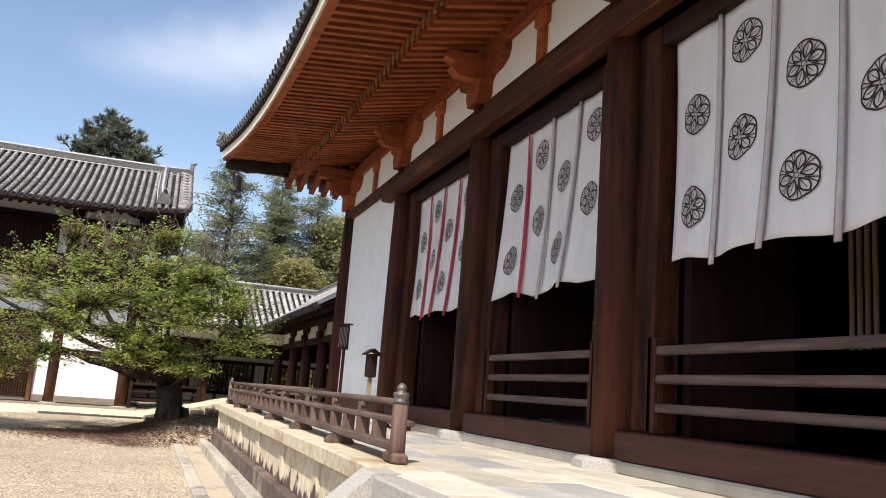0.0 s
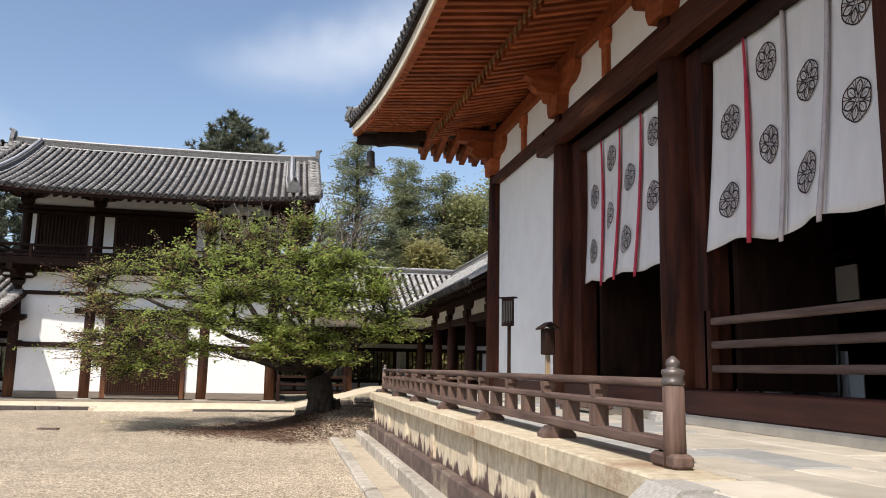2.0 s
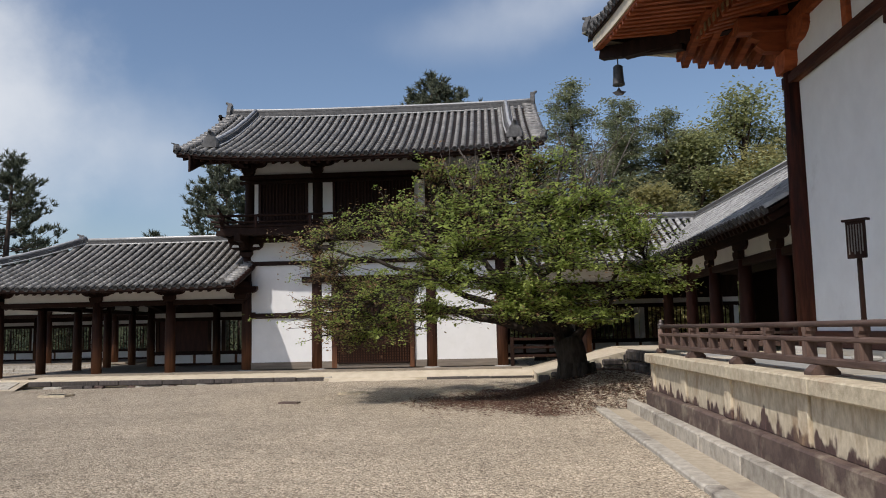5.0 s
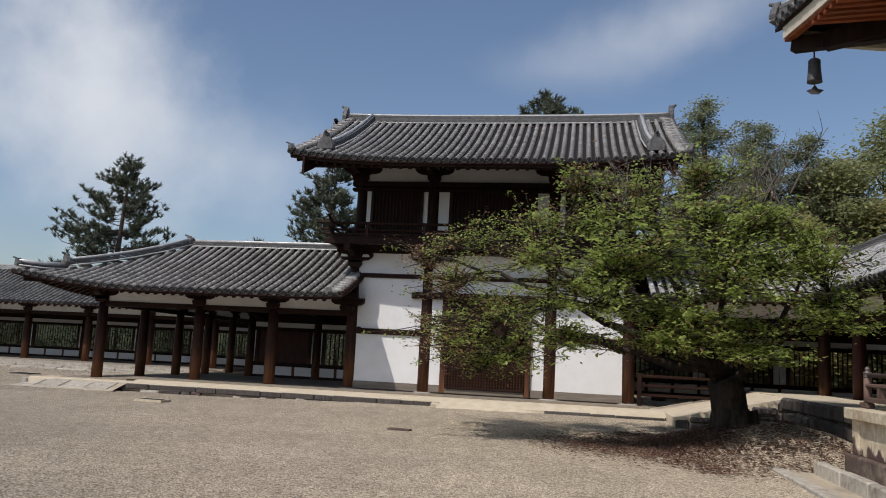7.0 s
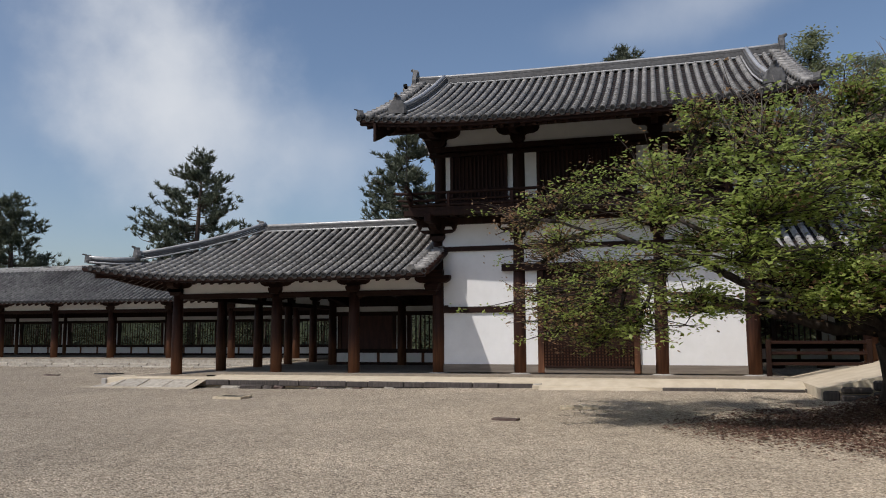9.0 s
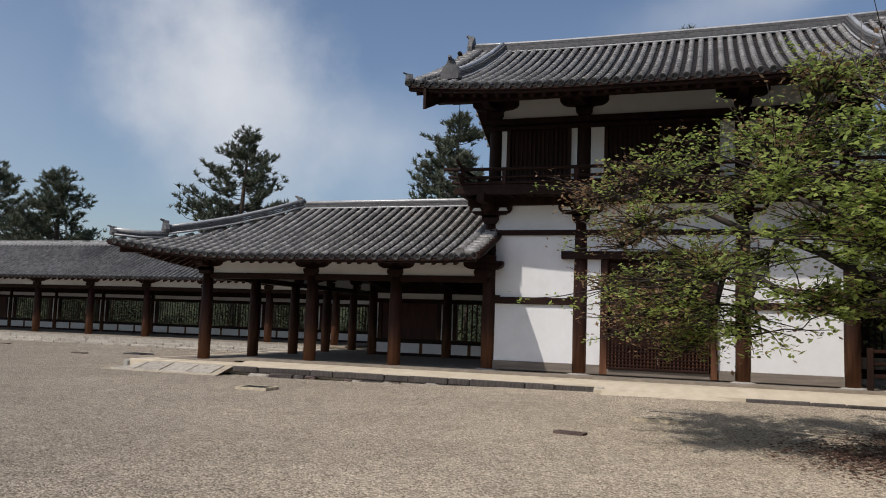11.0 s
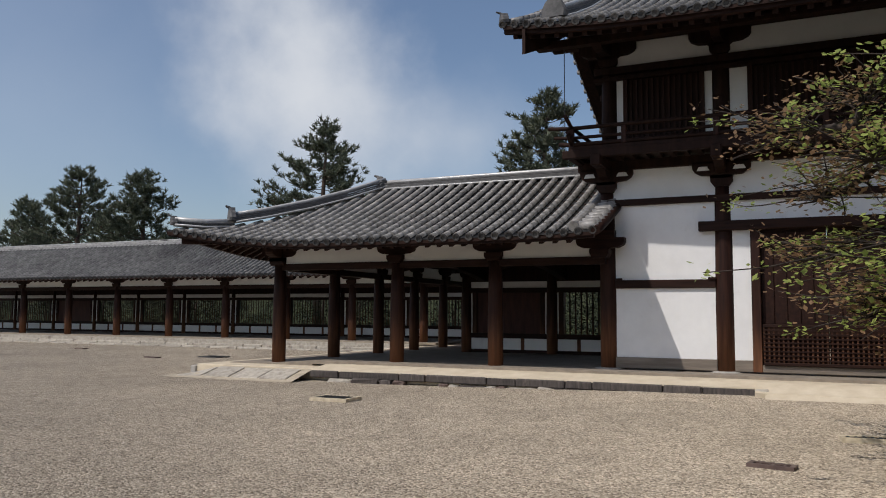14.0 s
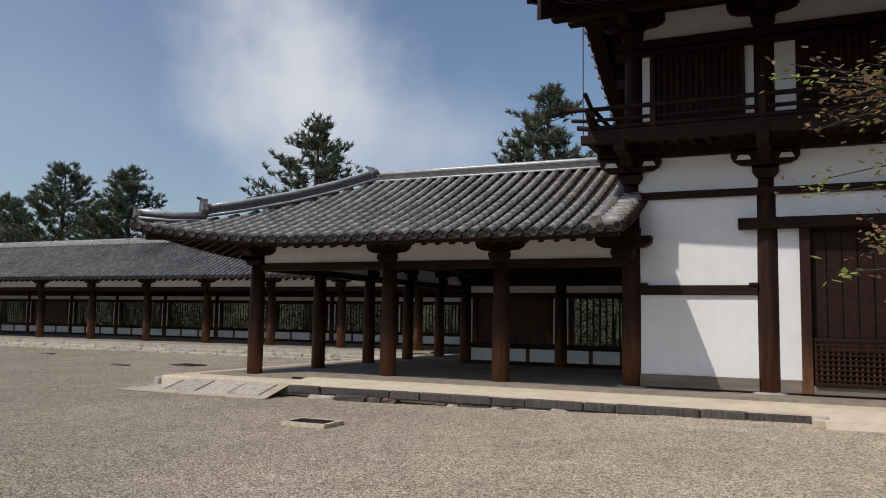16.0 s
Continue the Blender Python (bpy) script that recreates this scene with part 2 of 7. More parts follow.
TILE_OLD = material("silvered_roof_tile", (0.24, 0.235, 0.225), (0.50, 0.49, 0.47), 4, rough=0.6, bump=0.25, bump_scale=25, vary=0.2, stain=(0.09, 0.085, 0.08), stain_scale=2.2, stain_low=0.52)
TILE_J = material("grey_roof_tile_field", (0.12, 0.113, 0.105), (0.34, 0.322, 0.297), 7, rough=0.46, bump=0.25, bump_scale=25, island=0.22, stain=(0.05, 0.045, 0.042), stain_scale=1.6, stain_low=0.58, spec=0.5)
OLD_J = material("silvered_roof_tile_field", (0.24, 0.235, 0.225), (0.50, 0.49, 0.47), 4, rough=0.6, bump=0.25, bump_scale=25, island=0.25, stain=(0.09, 0.085, 0.08), stain_scale=2.2, stain_low=0.52)
TILE_FAR = material("darker_roof_tile_field", (0.065, 0.062, 0.058), (0.19, 0.182, 0.17), 7, rough=0.5, bump=0.25, bump_scale=25, island=0.25, stain=(0.04, 0.036, 0.033), stain_scale=0.5, stain_low=0.5, spec=0.4)
# Eave discs darkened beyond the tile's own grey to hold their shading.
CAP = material("shaded_eave_cap", (0.03, 0.028, 0.027), (0.11, 0.105, 0.10), 12, rough=0.6, bump=0.3, bump_scale=30, island=0.35)
# Pale base colour paints the sun's glint along ridge caps and foot tiles.
RIDGE_CAP = material("glint_pale_ridge_tile", (0.34, 0.333, 0.32), (0.56, 0.55, 0.53), 6, rough=0.28, bump=0.15, bump_scale=20, spec=0.6)
# Pan tiles near-black: the deep shade between cover rows is in this colour.
PAN = material("shade_dark_pan_tile", (0.011, 0.0105, 0.010), (0.034, 0.033, 0.032), 7, rough=0.6, bump=0.25, bump_scale=25, island=0.2)
CLOTH = material("white_cotton", (0.65, 0.62, 0.605), (0.74, 0.71, 0.69), 3, (2, 2, 0.5), 0.9, 0.12, 60)
INK = material("black_crest_dye", (0.028, 0.017, 0.018), (0.060, 0.036, 0.036), 20, rough=0.9, bump=0)
RIBBON = material("faded_grey_pink_ribbon", (0.42, 0.36, 0.37), (0.58, 0.52, 0.52), 8, rough=0.85, bump=0.1)
REDRIB = material("crimson_ribbon", (0.42, 0.030, 0.060), (0.60, 0.06, 0.10), 8, rough=0.8, bump=0.1)
BRONZE = material("dull_bronze_cap", (0.09, 0.075, 0.07), (0.20, 0.17, 0.155), 10, rough=0.45, bump=0.1, metal=0.5)
IRON = material("dark_cast_iron", (0.05, 0.048, 0.045), (0.12, 0.115, 0.11), 12, rough=0.6, bump=0.2, metal=0.4)
GREYBOARD = material("grey_painted_board", (0.40, 0.41, 0.42), (0.52, 0.53, 0.54), 6, rough=0.6, bump=0.05)
SIGN_INK = material("faded_sign_writing", (0.12, 0.11, 0.10), (0.20, 0.19, 0.17), 10, rough=0.8, bump=0)
BARK = material("tree_bark", (0.020, 0.015, 0.012), (0.080, 0.062, 0.050), 6, (2, 2, 0.6), 0.9, 0.7, 18, dist=0.03)
BARK_PALE = material("pale_twig_bark", (0.10, 0.085, 0.075), (0.22, 0.19, 0.165), 6, rough=0.9, bump=0.3)
PINEBARK = material("pine_bark", (0.06, 0.04, 0.03), (0.13, 0.09, 0.07), 4, rough=0.9, bump=0.5)
LEAF = leafy("young_maple_leaf", (0.20, 0.265, 0.065), (0.50, 0.575, 0.165), through_light=0.55)
LEAF_RED = leafy("budding_red_leaf", (0.20, 0.12, 0.06), (0.36, 0.23, 0.13), through_light=0.4)
NEEDLE = leafy("pine_needle", (0.082, 0.095, 0.066), (0.19, 0.205, 0.135), through_light=0.15)
WOODS1 = leafy("woodland_leaf", (0.23, 0.25, 0.115), (0.42, 0.43, 0.20), through_light=0.48)
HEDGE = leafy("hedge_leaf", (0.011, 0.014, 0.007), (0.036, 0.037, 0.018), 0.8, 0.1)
HILLSIDE = material("wooded_hillside", (0.020, 0.028, 0.014), (0.075, 0.085, 0.035), 0.9, rough=0.95, bump=1.0, bump_scale=1.5, dist=0.6, stain=(0.10, 0.10, 0.04), stain_scale=0.2, stain_low=0.52)
WOODS2 = leafy("woodland_gold_leaf", (0.31, 0.29, 0.13), (0.48, 0.44, 0.20), through_light=0.48)
FIR = leafy("fir_leaf", (0.20, 0.225, 0.13), (0.37, 0.395, 0.225), through_light=0.42)
GRASS = leafy("lawn_blade", (0.05, 0.09, 0.02), (0.11, 0.17, 0.04))
BAMBOO = material("pale_slat", (0.28, 0.20, 0.12), (0.42, 0.32, 0.20), 5, (3, 3, 0.3), 0.6, 0.1)


def gravel_material():
    """Raked gravel: small stones in several tones, with broad drifts of tone."""
    m = bpy.data.materials.new("courtyard_gravel")
    m.use_nodes = True
    t = m.node_tree
    b = t.nodes["Principled BSDF"]
    b.inputs["Roughness"].default_value = 0.9
    b.inputs["Diffuse Roughness"].default_value = 1.0
    b.inputs["Specular IOR Level"].default_value = 0.2
    tc = nd(t, "ShaderNodeTexCoord")
    v1 = nd(t, "ShaderNodeTexVoronoi", Scale=52.0, Randomness=1.0)
    v2 = nd(t, "ShaderNodeTexVoronoi", Scale=22.0, Randomness=1.0)
    n1 = nd(t, "ShaderNodeTexNoise", Scale=0.35, Detail=7.0, Roughness=0.6)
    n2 = nd(t, "ShaderNodeTexNoise", Scale=3.0, Detail=5.0, Roughness=0.7)
    for n in (v1, v2, n1, n2):
        t.links.new(tc.outputs["Object"], n.inputs["Vector"])
    bw = nd(t, "ShaderNodeRGBToBW")
    t.links.new(v1.outputs["Color"], bw.inputs[0])
    ramp = nd(t, "ShaderNodeValToRGB")
    cr = ramp.color_ramp
    cr.elements[0].position, cr.elements[0].color = 0.1, (0.15, 0.118, 0.085, 1)
    cr.elements[1].position, cr.elements[1].color = 0.9, (0.74, 0.635, 0.49, 1)
    e = cr.elements.new(0.5)
    e.color = (0.43, 0.355, 0.26, 1)
    t.links.new(bw.outputs[0], ramp.inputs[0])
    x = nd(t, "ShaderNodeMix")
    x.data_type, x.blend_type = "RGBA", "MULTIPLY"
    x.inputs["Factor"].default_value = 0.8
    r1 = nd(t, "ShaderNodeMapRange")
    r1.inputs["From Min"].default_value, r1.inputs["From Max"].default_value = 0.3, 0.7
    r1.inputs["To Min"].default_value, r1.inputs["To Max"].default_value = 0.78, 1.15
    t.links.new(n1.outputs["Fac"], r1.inputs["Value"])
    t.links.new(ramp.outputs[0], x.inputs["A"])
    t.links.new(r1.outputs[0], x.inputs["B"])
    y = nd(t, "ShaderNodeMix")
    y.data_type, y.blend_type = "RGBA", "MULTIPLY"
    y.inputs["Factor"].default_value = 0.6
    r2 = nd(t, "ShaderNodeMapRange")
    r2.inputs["From Min"].default_value, r2.inputs["From Max"].default_value = 0.3, 0.7
    r2.inputs["To Min"].default_value, r2.inputs["To Max"].default_value = 0.7, 1.2
    t.links.new(n2.outputs["Fac"], r2.inputs["Value"])
    t.links.new(x.outputs["Result"], y.inputs["A"])
    t.links.new(r2.outputs[0], y.inputs["B"])
    t.links.new(y.outputs["Result"], b.inputs["Base Color"])
    ad = nd(t, "ShaderNodeMath")
    ad.operation = "ADD"
    t.links.new(v1.outputs["Distance"], ad.inputs[0])
    t.links.new(v2.outputs["Distance"], ad.inputs[1])
    bp = nd(t, "ShaderNodeBump", Strength=1.0, Distance=0.018)
    bp.invert = True
    t.links.new(ad.outputs[0], bp.inputs["Height"])
    t.links.new(bp.outputs[0], b.inputs["Normal"])
    return m


GRAVEL = gravel_material()


# ---- mesh building ----
class Shape:
    """Collects vertices and faces of one mesh."""

    def __init__(self):
        self.v, self.f, self.smooth = [], [], False

    def add(self, verts, faces):
        n = len(self.v)
        self.v += [tuple(p) for p in verts]
        self.f += [tuple(n + i for i in q) for q in faces]
        return self

    def box(self, x0, y0, z0, x1, y1, z1, ch=0.0):
        """A box; ch chamfers its upright and lying edges."""
        if ch <= 0:
            vs = [(x, y, z) for z in (z0, z1) for x, y in ((x0, y0), (x1, y0), (x1, y1), (x0, y1))]
            return self.add(vs, [(3, 2, 1, 0), (4, 5, 6, 7), (0, 1, 5, 4), (1, 2, 6, 5), (2, 3, 7, 6), (3, 0, 4, 7)])
        ch = min(ch, 0.45 * min(abs(x1 - x0), abs(y1 - y0), abs(z1 - z0)))
        vs = []
        for z, o in ((z0, ch), (z0 + ch, 0), (z1 - ch, 0), (z1, ch)):
            c = ch
            vs += [(x0 + c + o, y0 + o, z), (x1 - c - o, y0 + o, z), (x1 - o, y0 + c + o, z), (x1 - o, y1 - c - o, z),
                   (x1 - c - o, y1 - o, z), (x0 + c + o, y1 - o, z), (x0 + o, y1 - c - o, z), (x0 + o, y0 + c + o, z)]
        fs = [tuple(range(7, -1, -1)), tuple(range(24, 32))]
        for r in range(3):
            fs += [(8 * r + i, 8 * r + (i + 1) % 8, 8 * r + 8 + (i + 1) % 8, 8 * r + 8 + i) for i in range(8)]
        return self.add(vs, fs)

    def turned(self, cx, cy, rings, n=20):
        """A lathe-turned body on an upright axis: rings of (z, radius)."""
        vs = [(cx + r * math.cos(2 * math.pi * i / n), cy + r * math.sin(2 * math.pi * i / n), z) for z, r in rings for i in range(n)]
        fs = [tuple(range(n - 1, -1, -1)), tuple(range(n * (len(rings) - 1), n * len(rings)))]
        for k in range(len(rings) - 1):
            fs += [(k * n + i, k * n + (i + 1) % n, (k + 1) * n + (i + 1) % n, (k + 1) * n + i) for i in range(n)]
        self.smooth = True
        return self.add(vs, fs)

    def prism(self, outline, axis, a, b):
        """An outline drawn out along an axis. outline: pairs in the two other axes, in order."""
        def at(p, s):
            return {"x": (s, p[0], p[1]), "y": (p[0], s, p[1]), "z": (p[0], p[1], s)}[axis]
        n = len(outline)
        vs = [at(p, a) for p in outline] + [at(p, b) for p in outline]
        fs = [tuple(range(n)), tuple(range(2 * n - 1, n - 1, -1))] + [(i, n + i, n + (i + 1) % n, (i + 1) % n) for i in range(n)]
        return self.add(vs, fs)

    def tube(self, path, radii, n=8, up=(0, 0, 1)):
        """A round or tapered tube along a path."""
        rings = []
        path = [Vector(p) for p in path]
        for k, p in enumerate(path):
            d = (path[min(k + 1, len(path) - 1)] - path[max(k - 1, 0)]).normalized()
            s = d.cross(Vector(up))
            s = s.normalized() if s.length > 1e-4 else d.orthogonal().normalized()
            t = s.cross(d)
            rings += [p + radii[k] * (math.cos(2 * math.pi * i / n) * s + math.sin(2 * math.pi * i / n) * t) for i in range(n)]
        fs = [tuple(range(n)), tuple(range(n * len(path) - 1, n * (len(path) - 1) - 1, -1))]
        for k in range(len(path) - 1):
            fs += [(k * n + i, (k + 1) * n + i, (k + 1) * n + (i + 1) % n, k * n + (i + 1) % n) for i in range(n)]
        self.smooth = True
        return self.add(rings, fs)

    def beam(self, a, b, wide, high, drop=0.0):
        """A square timber from a to b (its top middle line), wide across, high downwards."""
        a, b = Vector(a), Vector(b)
        d = (b - a).normalized()
        s = d.cross(Vector((0, 0, 1))).normalized() * wide / 2
        u = s.cross(d).normalized() * high
        if u.z < 0:
            u = -u
        vs = [a - s - u, a + s - u, a + s, a - s, b - s - u, b + s - u, b + s, b - s]
        return self.add(vs, [(0, 1, 2, 3), (7, 6, 5, 4), (0, 4, 5, 1), (1, 5, 6, 2), (2, 6, 7, 3), (3, 7, 4, 0)])

    def mesh(self, name, mat):
        me = bpy.data.meshes.new(name)
        me.from_pydata(self.v, [], self.f)
        me.update()
        bm = bmesh.new()
        bm.from_mesh(me)
        if len(bm.faces) < 40000:
            bmesh.ops.recalc_face_normals(bm, faces=bm.faces)
        bm.to_mesh(me)
        bm.free()
        if self.smooth:
            for p in me.polygons:
                p.use_smooth = len(p.vertices) == 4
        me.materials.append(mat)
        return me


def base_of(parent):
    return parent.matrix_world.translation if parent else Vector((0, 0, 0))


def part(name, shape, mat, parent=None, label="", at=None):
    """One mesh object under a thing or part. Its vertices are in the world unless at gives the mesh's own place."""
    me = shape if isinstance(shape, bpy.types.Mesh) else shape.mesh(name, mat)
    ob = new(name, me)
    m = Matrix.Identity(4) if at is None else at
    if parent:
        ob.parent = parent
        ob.matrix_parent_inverse = Matrix.Translation(-ROOTS[parent.name])
        ROOTS[ob.name] = ROOTS[parent.name] * 0
    else:
        ROOTS[ob.name] = Vector((0, 0, 0))
    ob.matrix_basis = m
    if label:
        tagged(ob, label)
    return ob


ROOTS = {}


def thing(name, base, label, category, group="", kind=""):
    ob = new(name)
    ob.empty_display_size = 0.2
    ob.location = base
    ROOTS[ob.name] = Vector(base)
    return tagged(ob, label, category, group, kind)


def structure(name, shape, mat, label="", category=""):
    ob = part(name, shape, mat)
    return tagged(ob, label, category, kind="structure")


def lerp(a, b, t):
    return a + (b - a) * t


# ---- ground ----
def ground_z(x, y):
    """Level court with a low root mound by the tree."""
    d = math.hypot((x + 22.6) / 3.6, (y - 1.6) / 2.6)
    z = 0.56 * max(0.0, 1 - d * d) ** 2 if d < 1 else 0.0
    fx, fy = max(0.0, min(1.0, (-23.0 - x) / 5.0)), max(0.0, min(1.0, (y + 13.5) / 8.0))
    return max(z, 0.11 * fx * fx * (3 - 2 * fx) * fy * fy * (3 - 2 * fy))


def build_ground():
    s = Shape()
    xs = [-400, -200, -120, -80, -60] + [-50 + 0.6 * i for i in range(52)] + [-18, -14, -10, -6, -2, 2, 8, 20, 60, 150, 400]
    ys = [-400, -200, -100, -60, -40, -30, -24] + [-20 + 1.5 * i for i in range(11)] + [-3 + 0.5 * i for i in range(16)] + [5, 8, 14, 20, 40, 80, 200, 400]
    nx = len(xs)
    for y in ys:
        for x in xs:
            bumpy = 0.02 * noise.noise((x * 0.4, y * 0.4, 0)) if -50 < x < 5 and -24 < y < 1 else 0
            s.v.append((x, y, ground_z(x, y) + bumpy - 0.02))
    s.f = [(j * nx + i, j * nx + i + 1, (j + 1) * nx + i + 1, (j + 1) * nx + i) for j in range(len(ys) - 1) for i in range(nx - 1)]
    s.smooth = True
    structure("ground", s, GRAVEL, "pale beige gravel covering the temple courtyard", "ground")


build_ground()


# ---- tiled roofs ----
COVER = {}


def cover_mesh(radius, tile):
    """One round cover tile, one metre long, to be stretched to its length."""
    key = (radius, tile.name)
    if key not in COVER:
        s = Shape()
        ring = [(r * math.cos(math.pi * q / 5), y, r * math.sin(math.pi * q / 5)) for y, r in ((0, radius * 1.09), (0.93, radius * 0.95), (1.03, radius * 0.90)) for q in range(6)]
        s.add(ring, [(k * 6 + q, k * 6 + q + 1, k * 6 + q + 7, k * 6 + q + 6) for k in range(2) for q in range(5)] + [(5, 4, 3, 2, 1, 0)])
        s.smooth = True
        COVER[key] = s.mesh("cover_tile", tile)
    return COVER[key]


def roof_rows(parent, at, length, top, pitch=0.27, radius=0.075, tile=TILE, n_tiles=12, caps=True, names="cover_tile_field", single=0):
    """Rows of round cover tiles up a slope. at(u, w): a point of the slope, u metres along the eave, w from 0 (eave) to 1 (ridge).
    top(u): the (first, last) w of the row at u."""
    rows = max(2, int(length / pitch))
    s, ends = Shape(), Shape()
    for k in range(rows + 1):
        u = length * k / rows
        w0, w1 = top(u)
        if w1 - w0 < 0.04:
            continue
        n = max(1, int(round(n_tiles * (w1 - w0))))
        for i in range(n):
            wa, wb = lerp(w0, w1, i / n), lerp(w0, w1, (i + 1) / n)
            a, b = Vector(at(u, wa)), Vector(at(u, wb))
            side = (Vector(at(u + 0.05, wa)) - Vector(at(u - 0.05, wa))).normalized()
            up = side.cross((b - a).normalized())
            if up.z < 0:
                up = -up
            if i < single and w0 <= 0.001:
                along = b - a
                m = Matrix((side, along, up)).transposed().to_4x4()
                m.translation = a + up * 0.02
                part("cover_tile", cover_mesh(radius, tile), None, parent, at=m)
                continue
            ring = []
            for p, r in ((a, radius * 1.07), (b, radius * 0.93)):
                ring += [p + side * (r * math.cos(math.pi * q / 5)) + up * (r * math.sin(math.pi * q / 5) + 0.02) for q in range(6)]
            s.add(ring, [(q, q + 1, q + 7, q + 6) for q in range(5)] + [(5, 4, 3, 2, 1, 0)])
        if caps and w0 <= 0.001:
            a, b = Vector(at(u, 0)), Vector(at(u, 0.06))
            d = (a - b).normalized()
            side = (Vector(at(u + 0.05, 0)) - Vector(at(u - 0.05, 0))).normalized()
            up = side.cross(d)
            up = up if up.z > 0 else -up
            disc = [a + d * o + side * (radius * g * math.cos(2 * math.pi * q / 10)) + up * (radius * g * math.sin(2 * math.pi * q / 10) + 0.01)
                    for o, g in ((-0.03, 1.08), (0.035, 1.08), (0.035, 0.72), (0.02, 0.62)) for q in range(10)]
            fs = [(r * 10 + q, r * 10 + (q + 1) % 10, r * 10 + 10 + (q + 1) % 10, r * 10 + 10 + q) for r in range(3) for q in range(10)]
            ends.add(disc, fs + [tuple(range(30, 40))])
    s.smooth = True
    tagged(part(names, s, {TILE: TILE_J, TILE_OLD: OLD_J}.get(tile, tile), parent), kind="stuff")
    if ends.v:
        tagged(part("eave_end_disc", ends, CAP, parent), kind="stuff")


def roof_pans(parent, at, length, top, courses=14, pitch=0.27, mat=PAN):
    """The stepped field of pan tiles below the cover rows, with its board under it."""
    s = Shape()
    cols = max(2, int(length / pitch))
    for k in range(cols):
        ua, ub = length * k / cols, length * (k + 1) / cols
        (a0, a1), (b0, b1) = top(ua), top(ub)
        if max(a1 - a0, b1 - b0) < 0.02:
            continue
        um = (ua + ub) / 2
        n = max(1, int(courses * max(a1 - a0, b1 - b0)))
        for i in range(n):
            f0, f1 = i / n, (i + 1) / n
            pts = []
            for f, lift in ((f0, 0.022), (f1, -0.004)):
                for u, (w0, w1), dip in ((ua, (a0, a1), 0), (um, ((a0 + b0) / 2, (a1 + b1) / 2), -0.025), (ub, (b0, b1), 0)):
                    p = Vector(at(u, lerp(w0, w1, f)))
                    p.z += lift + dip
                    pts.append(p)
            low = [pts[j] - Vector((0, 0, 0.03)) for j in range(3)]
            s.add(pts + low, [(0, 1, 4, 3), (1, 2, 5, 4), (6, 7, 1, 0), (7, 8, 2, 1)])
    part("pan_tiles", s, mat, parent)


def roof_board(parent, at, length, top, thick=0.08, mat=WOOD_DARK, name="roof_boarding"):
    s = Shape()
    cols = max(2, int(length / 0.6))
    rows = 5
    for lift in (-0.02, -0.02 - thick):
        for k in range(cols + 1):
            u = length * k / cols
            w0, w1 = top(u)
            for i in range(rows + 1):
                p = Vector(at(u, lerp(w0, w1, i / rows)))
                s.v.append((p.x, p.y, p.z + lift))
    m = (cols + 1) * (rows + 1)
    for k in range(cols):
        for i in range(rows):
            a = k * (rows + 1) + i
            q = (a, a + 1, a + rows + 2, a + rows + 1)
            s.f += [q, tuple(m + j for j in reversed(q))]
    rim = [k * (rows + 1) for k in range(cols + 1)]
    s.f += [(a, b, m + b, m + a) for a, b in zip(rim, rim[1:])]
    for col in (0, cols):
        line = [col * (rows + 1) + i for i in range(rows + 1)]
        s.f += [(a, b, m + b, m + a) for a, b in zip(line, line[1:])]
    part(name, s, mat, parent)


def ridge_pile(parent, path, wide=0.26, high=0.34, tile=TILE, cap=0.052, name="ridge"):
    """A ridge of stacked flat tiles with a round capping along a path of points at the roof's surface."""
    courses = 4
    for c in range(courses):
        s = Shape()
        w = wide * (1 - 0.08 * c) / 2 + (0.012 if c % 2 else 0)
        z0, z1 = high * c / courses, high * (c + 1) / courses - 0.008
        rings = []
        pts = [Vector(p) for p in path]
        for k, p in enumerate(pts):
            d = (pts[min(k + 1, len(pts) - 1)] - pts[max(k - 1, 0)]).normalized()
            n = Vector((-d.y, d.x, 0)).normalized() * w
            rings += [p - n + Vector((0, 0, z0)), p + n + Vector((0, 0, z0)), p + n + Vector((0, 0, z1)), p - n + Vector((0, 0, z1))]
        fs = [(0, 1, 2, 3), tuple(4 * len(pts) - 1 - i for i in range(4))]
        for k in range(len(pts) - 1):
            fs += [(4 * k + i, 4 * k + 4 + i, 4 * k + 4 + (i + 1) % 4, 4 * k + (i + 1) % 4) for i in range(4)]
        s.add(rings, fs)
        part("ridge_course" if name == "ridge" else name + "_course", s, RIDGE_SIDE if tile is TILE else tile, parent)
    s2 = Shape()
    s2.tube([Vector(p) + Vector((0, 0, high + cap * 0.5)) for p in path], [cap] * len(path), 10)
    part("ridge_cap", s2, RIDGE_CAP if tile is TILE else tile, parent)
    foot = Shape()
    for sgn in (1, -1):
        ln = []
        for k, p in enumerate(pts):
            d = (pts[min(k + 1, len(pts) - 1)] - pts[max(k - 1, 0)]).normalized()
            ln.append(p + Vector((-d.y, d.x, 0)).normalized() * sgn * (wide / 2 + 0.035) + Vector((0, 0, 0.02)))
        foot.tube(ln, [0.026] * len(ln), 6)
    part(name + "_foot_tiles", foot, RIDGE_CAP if tile is TILE else tile, parent)


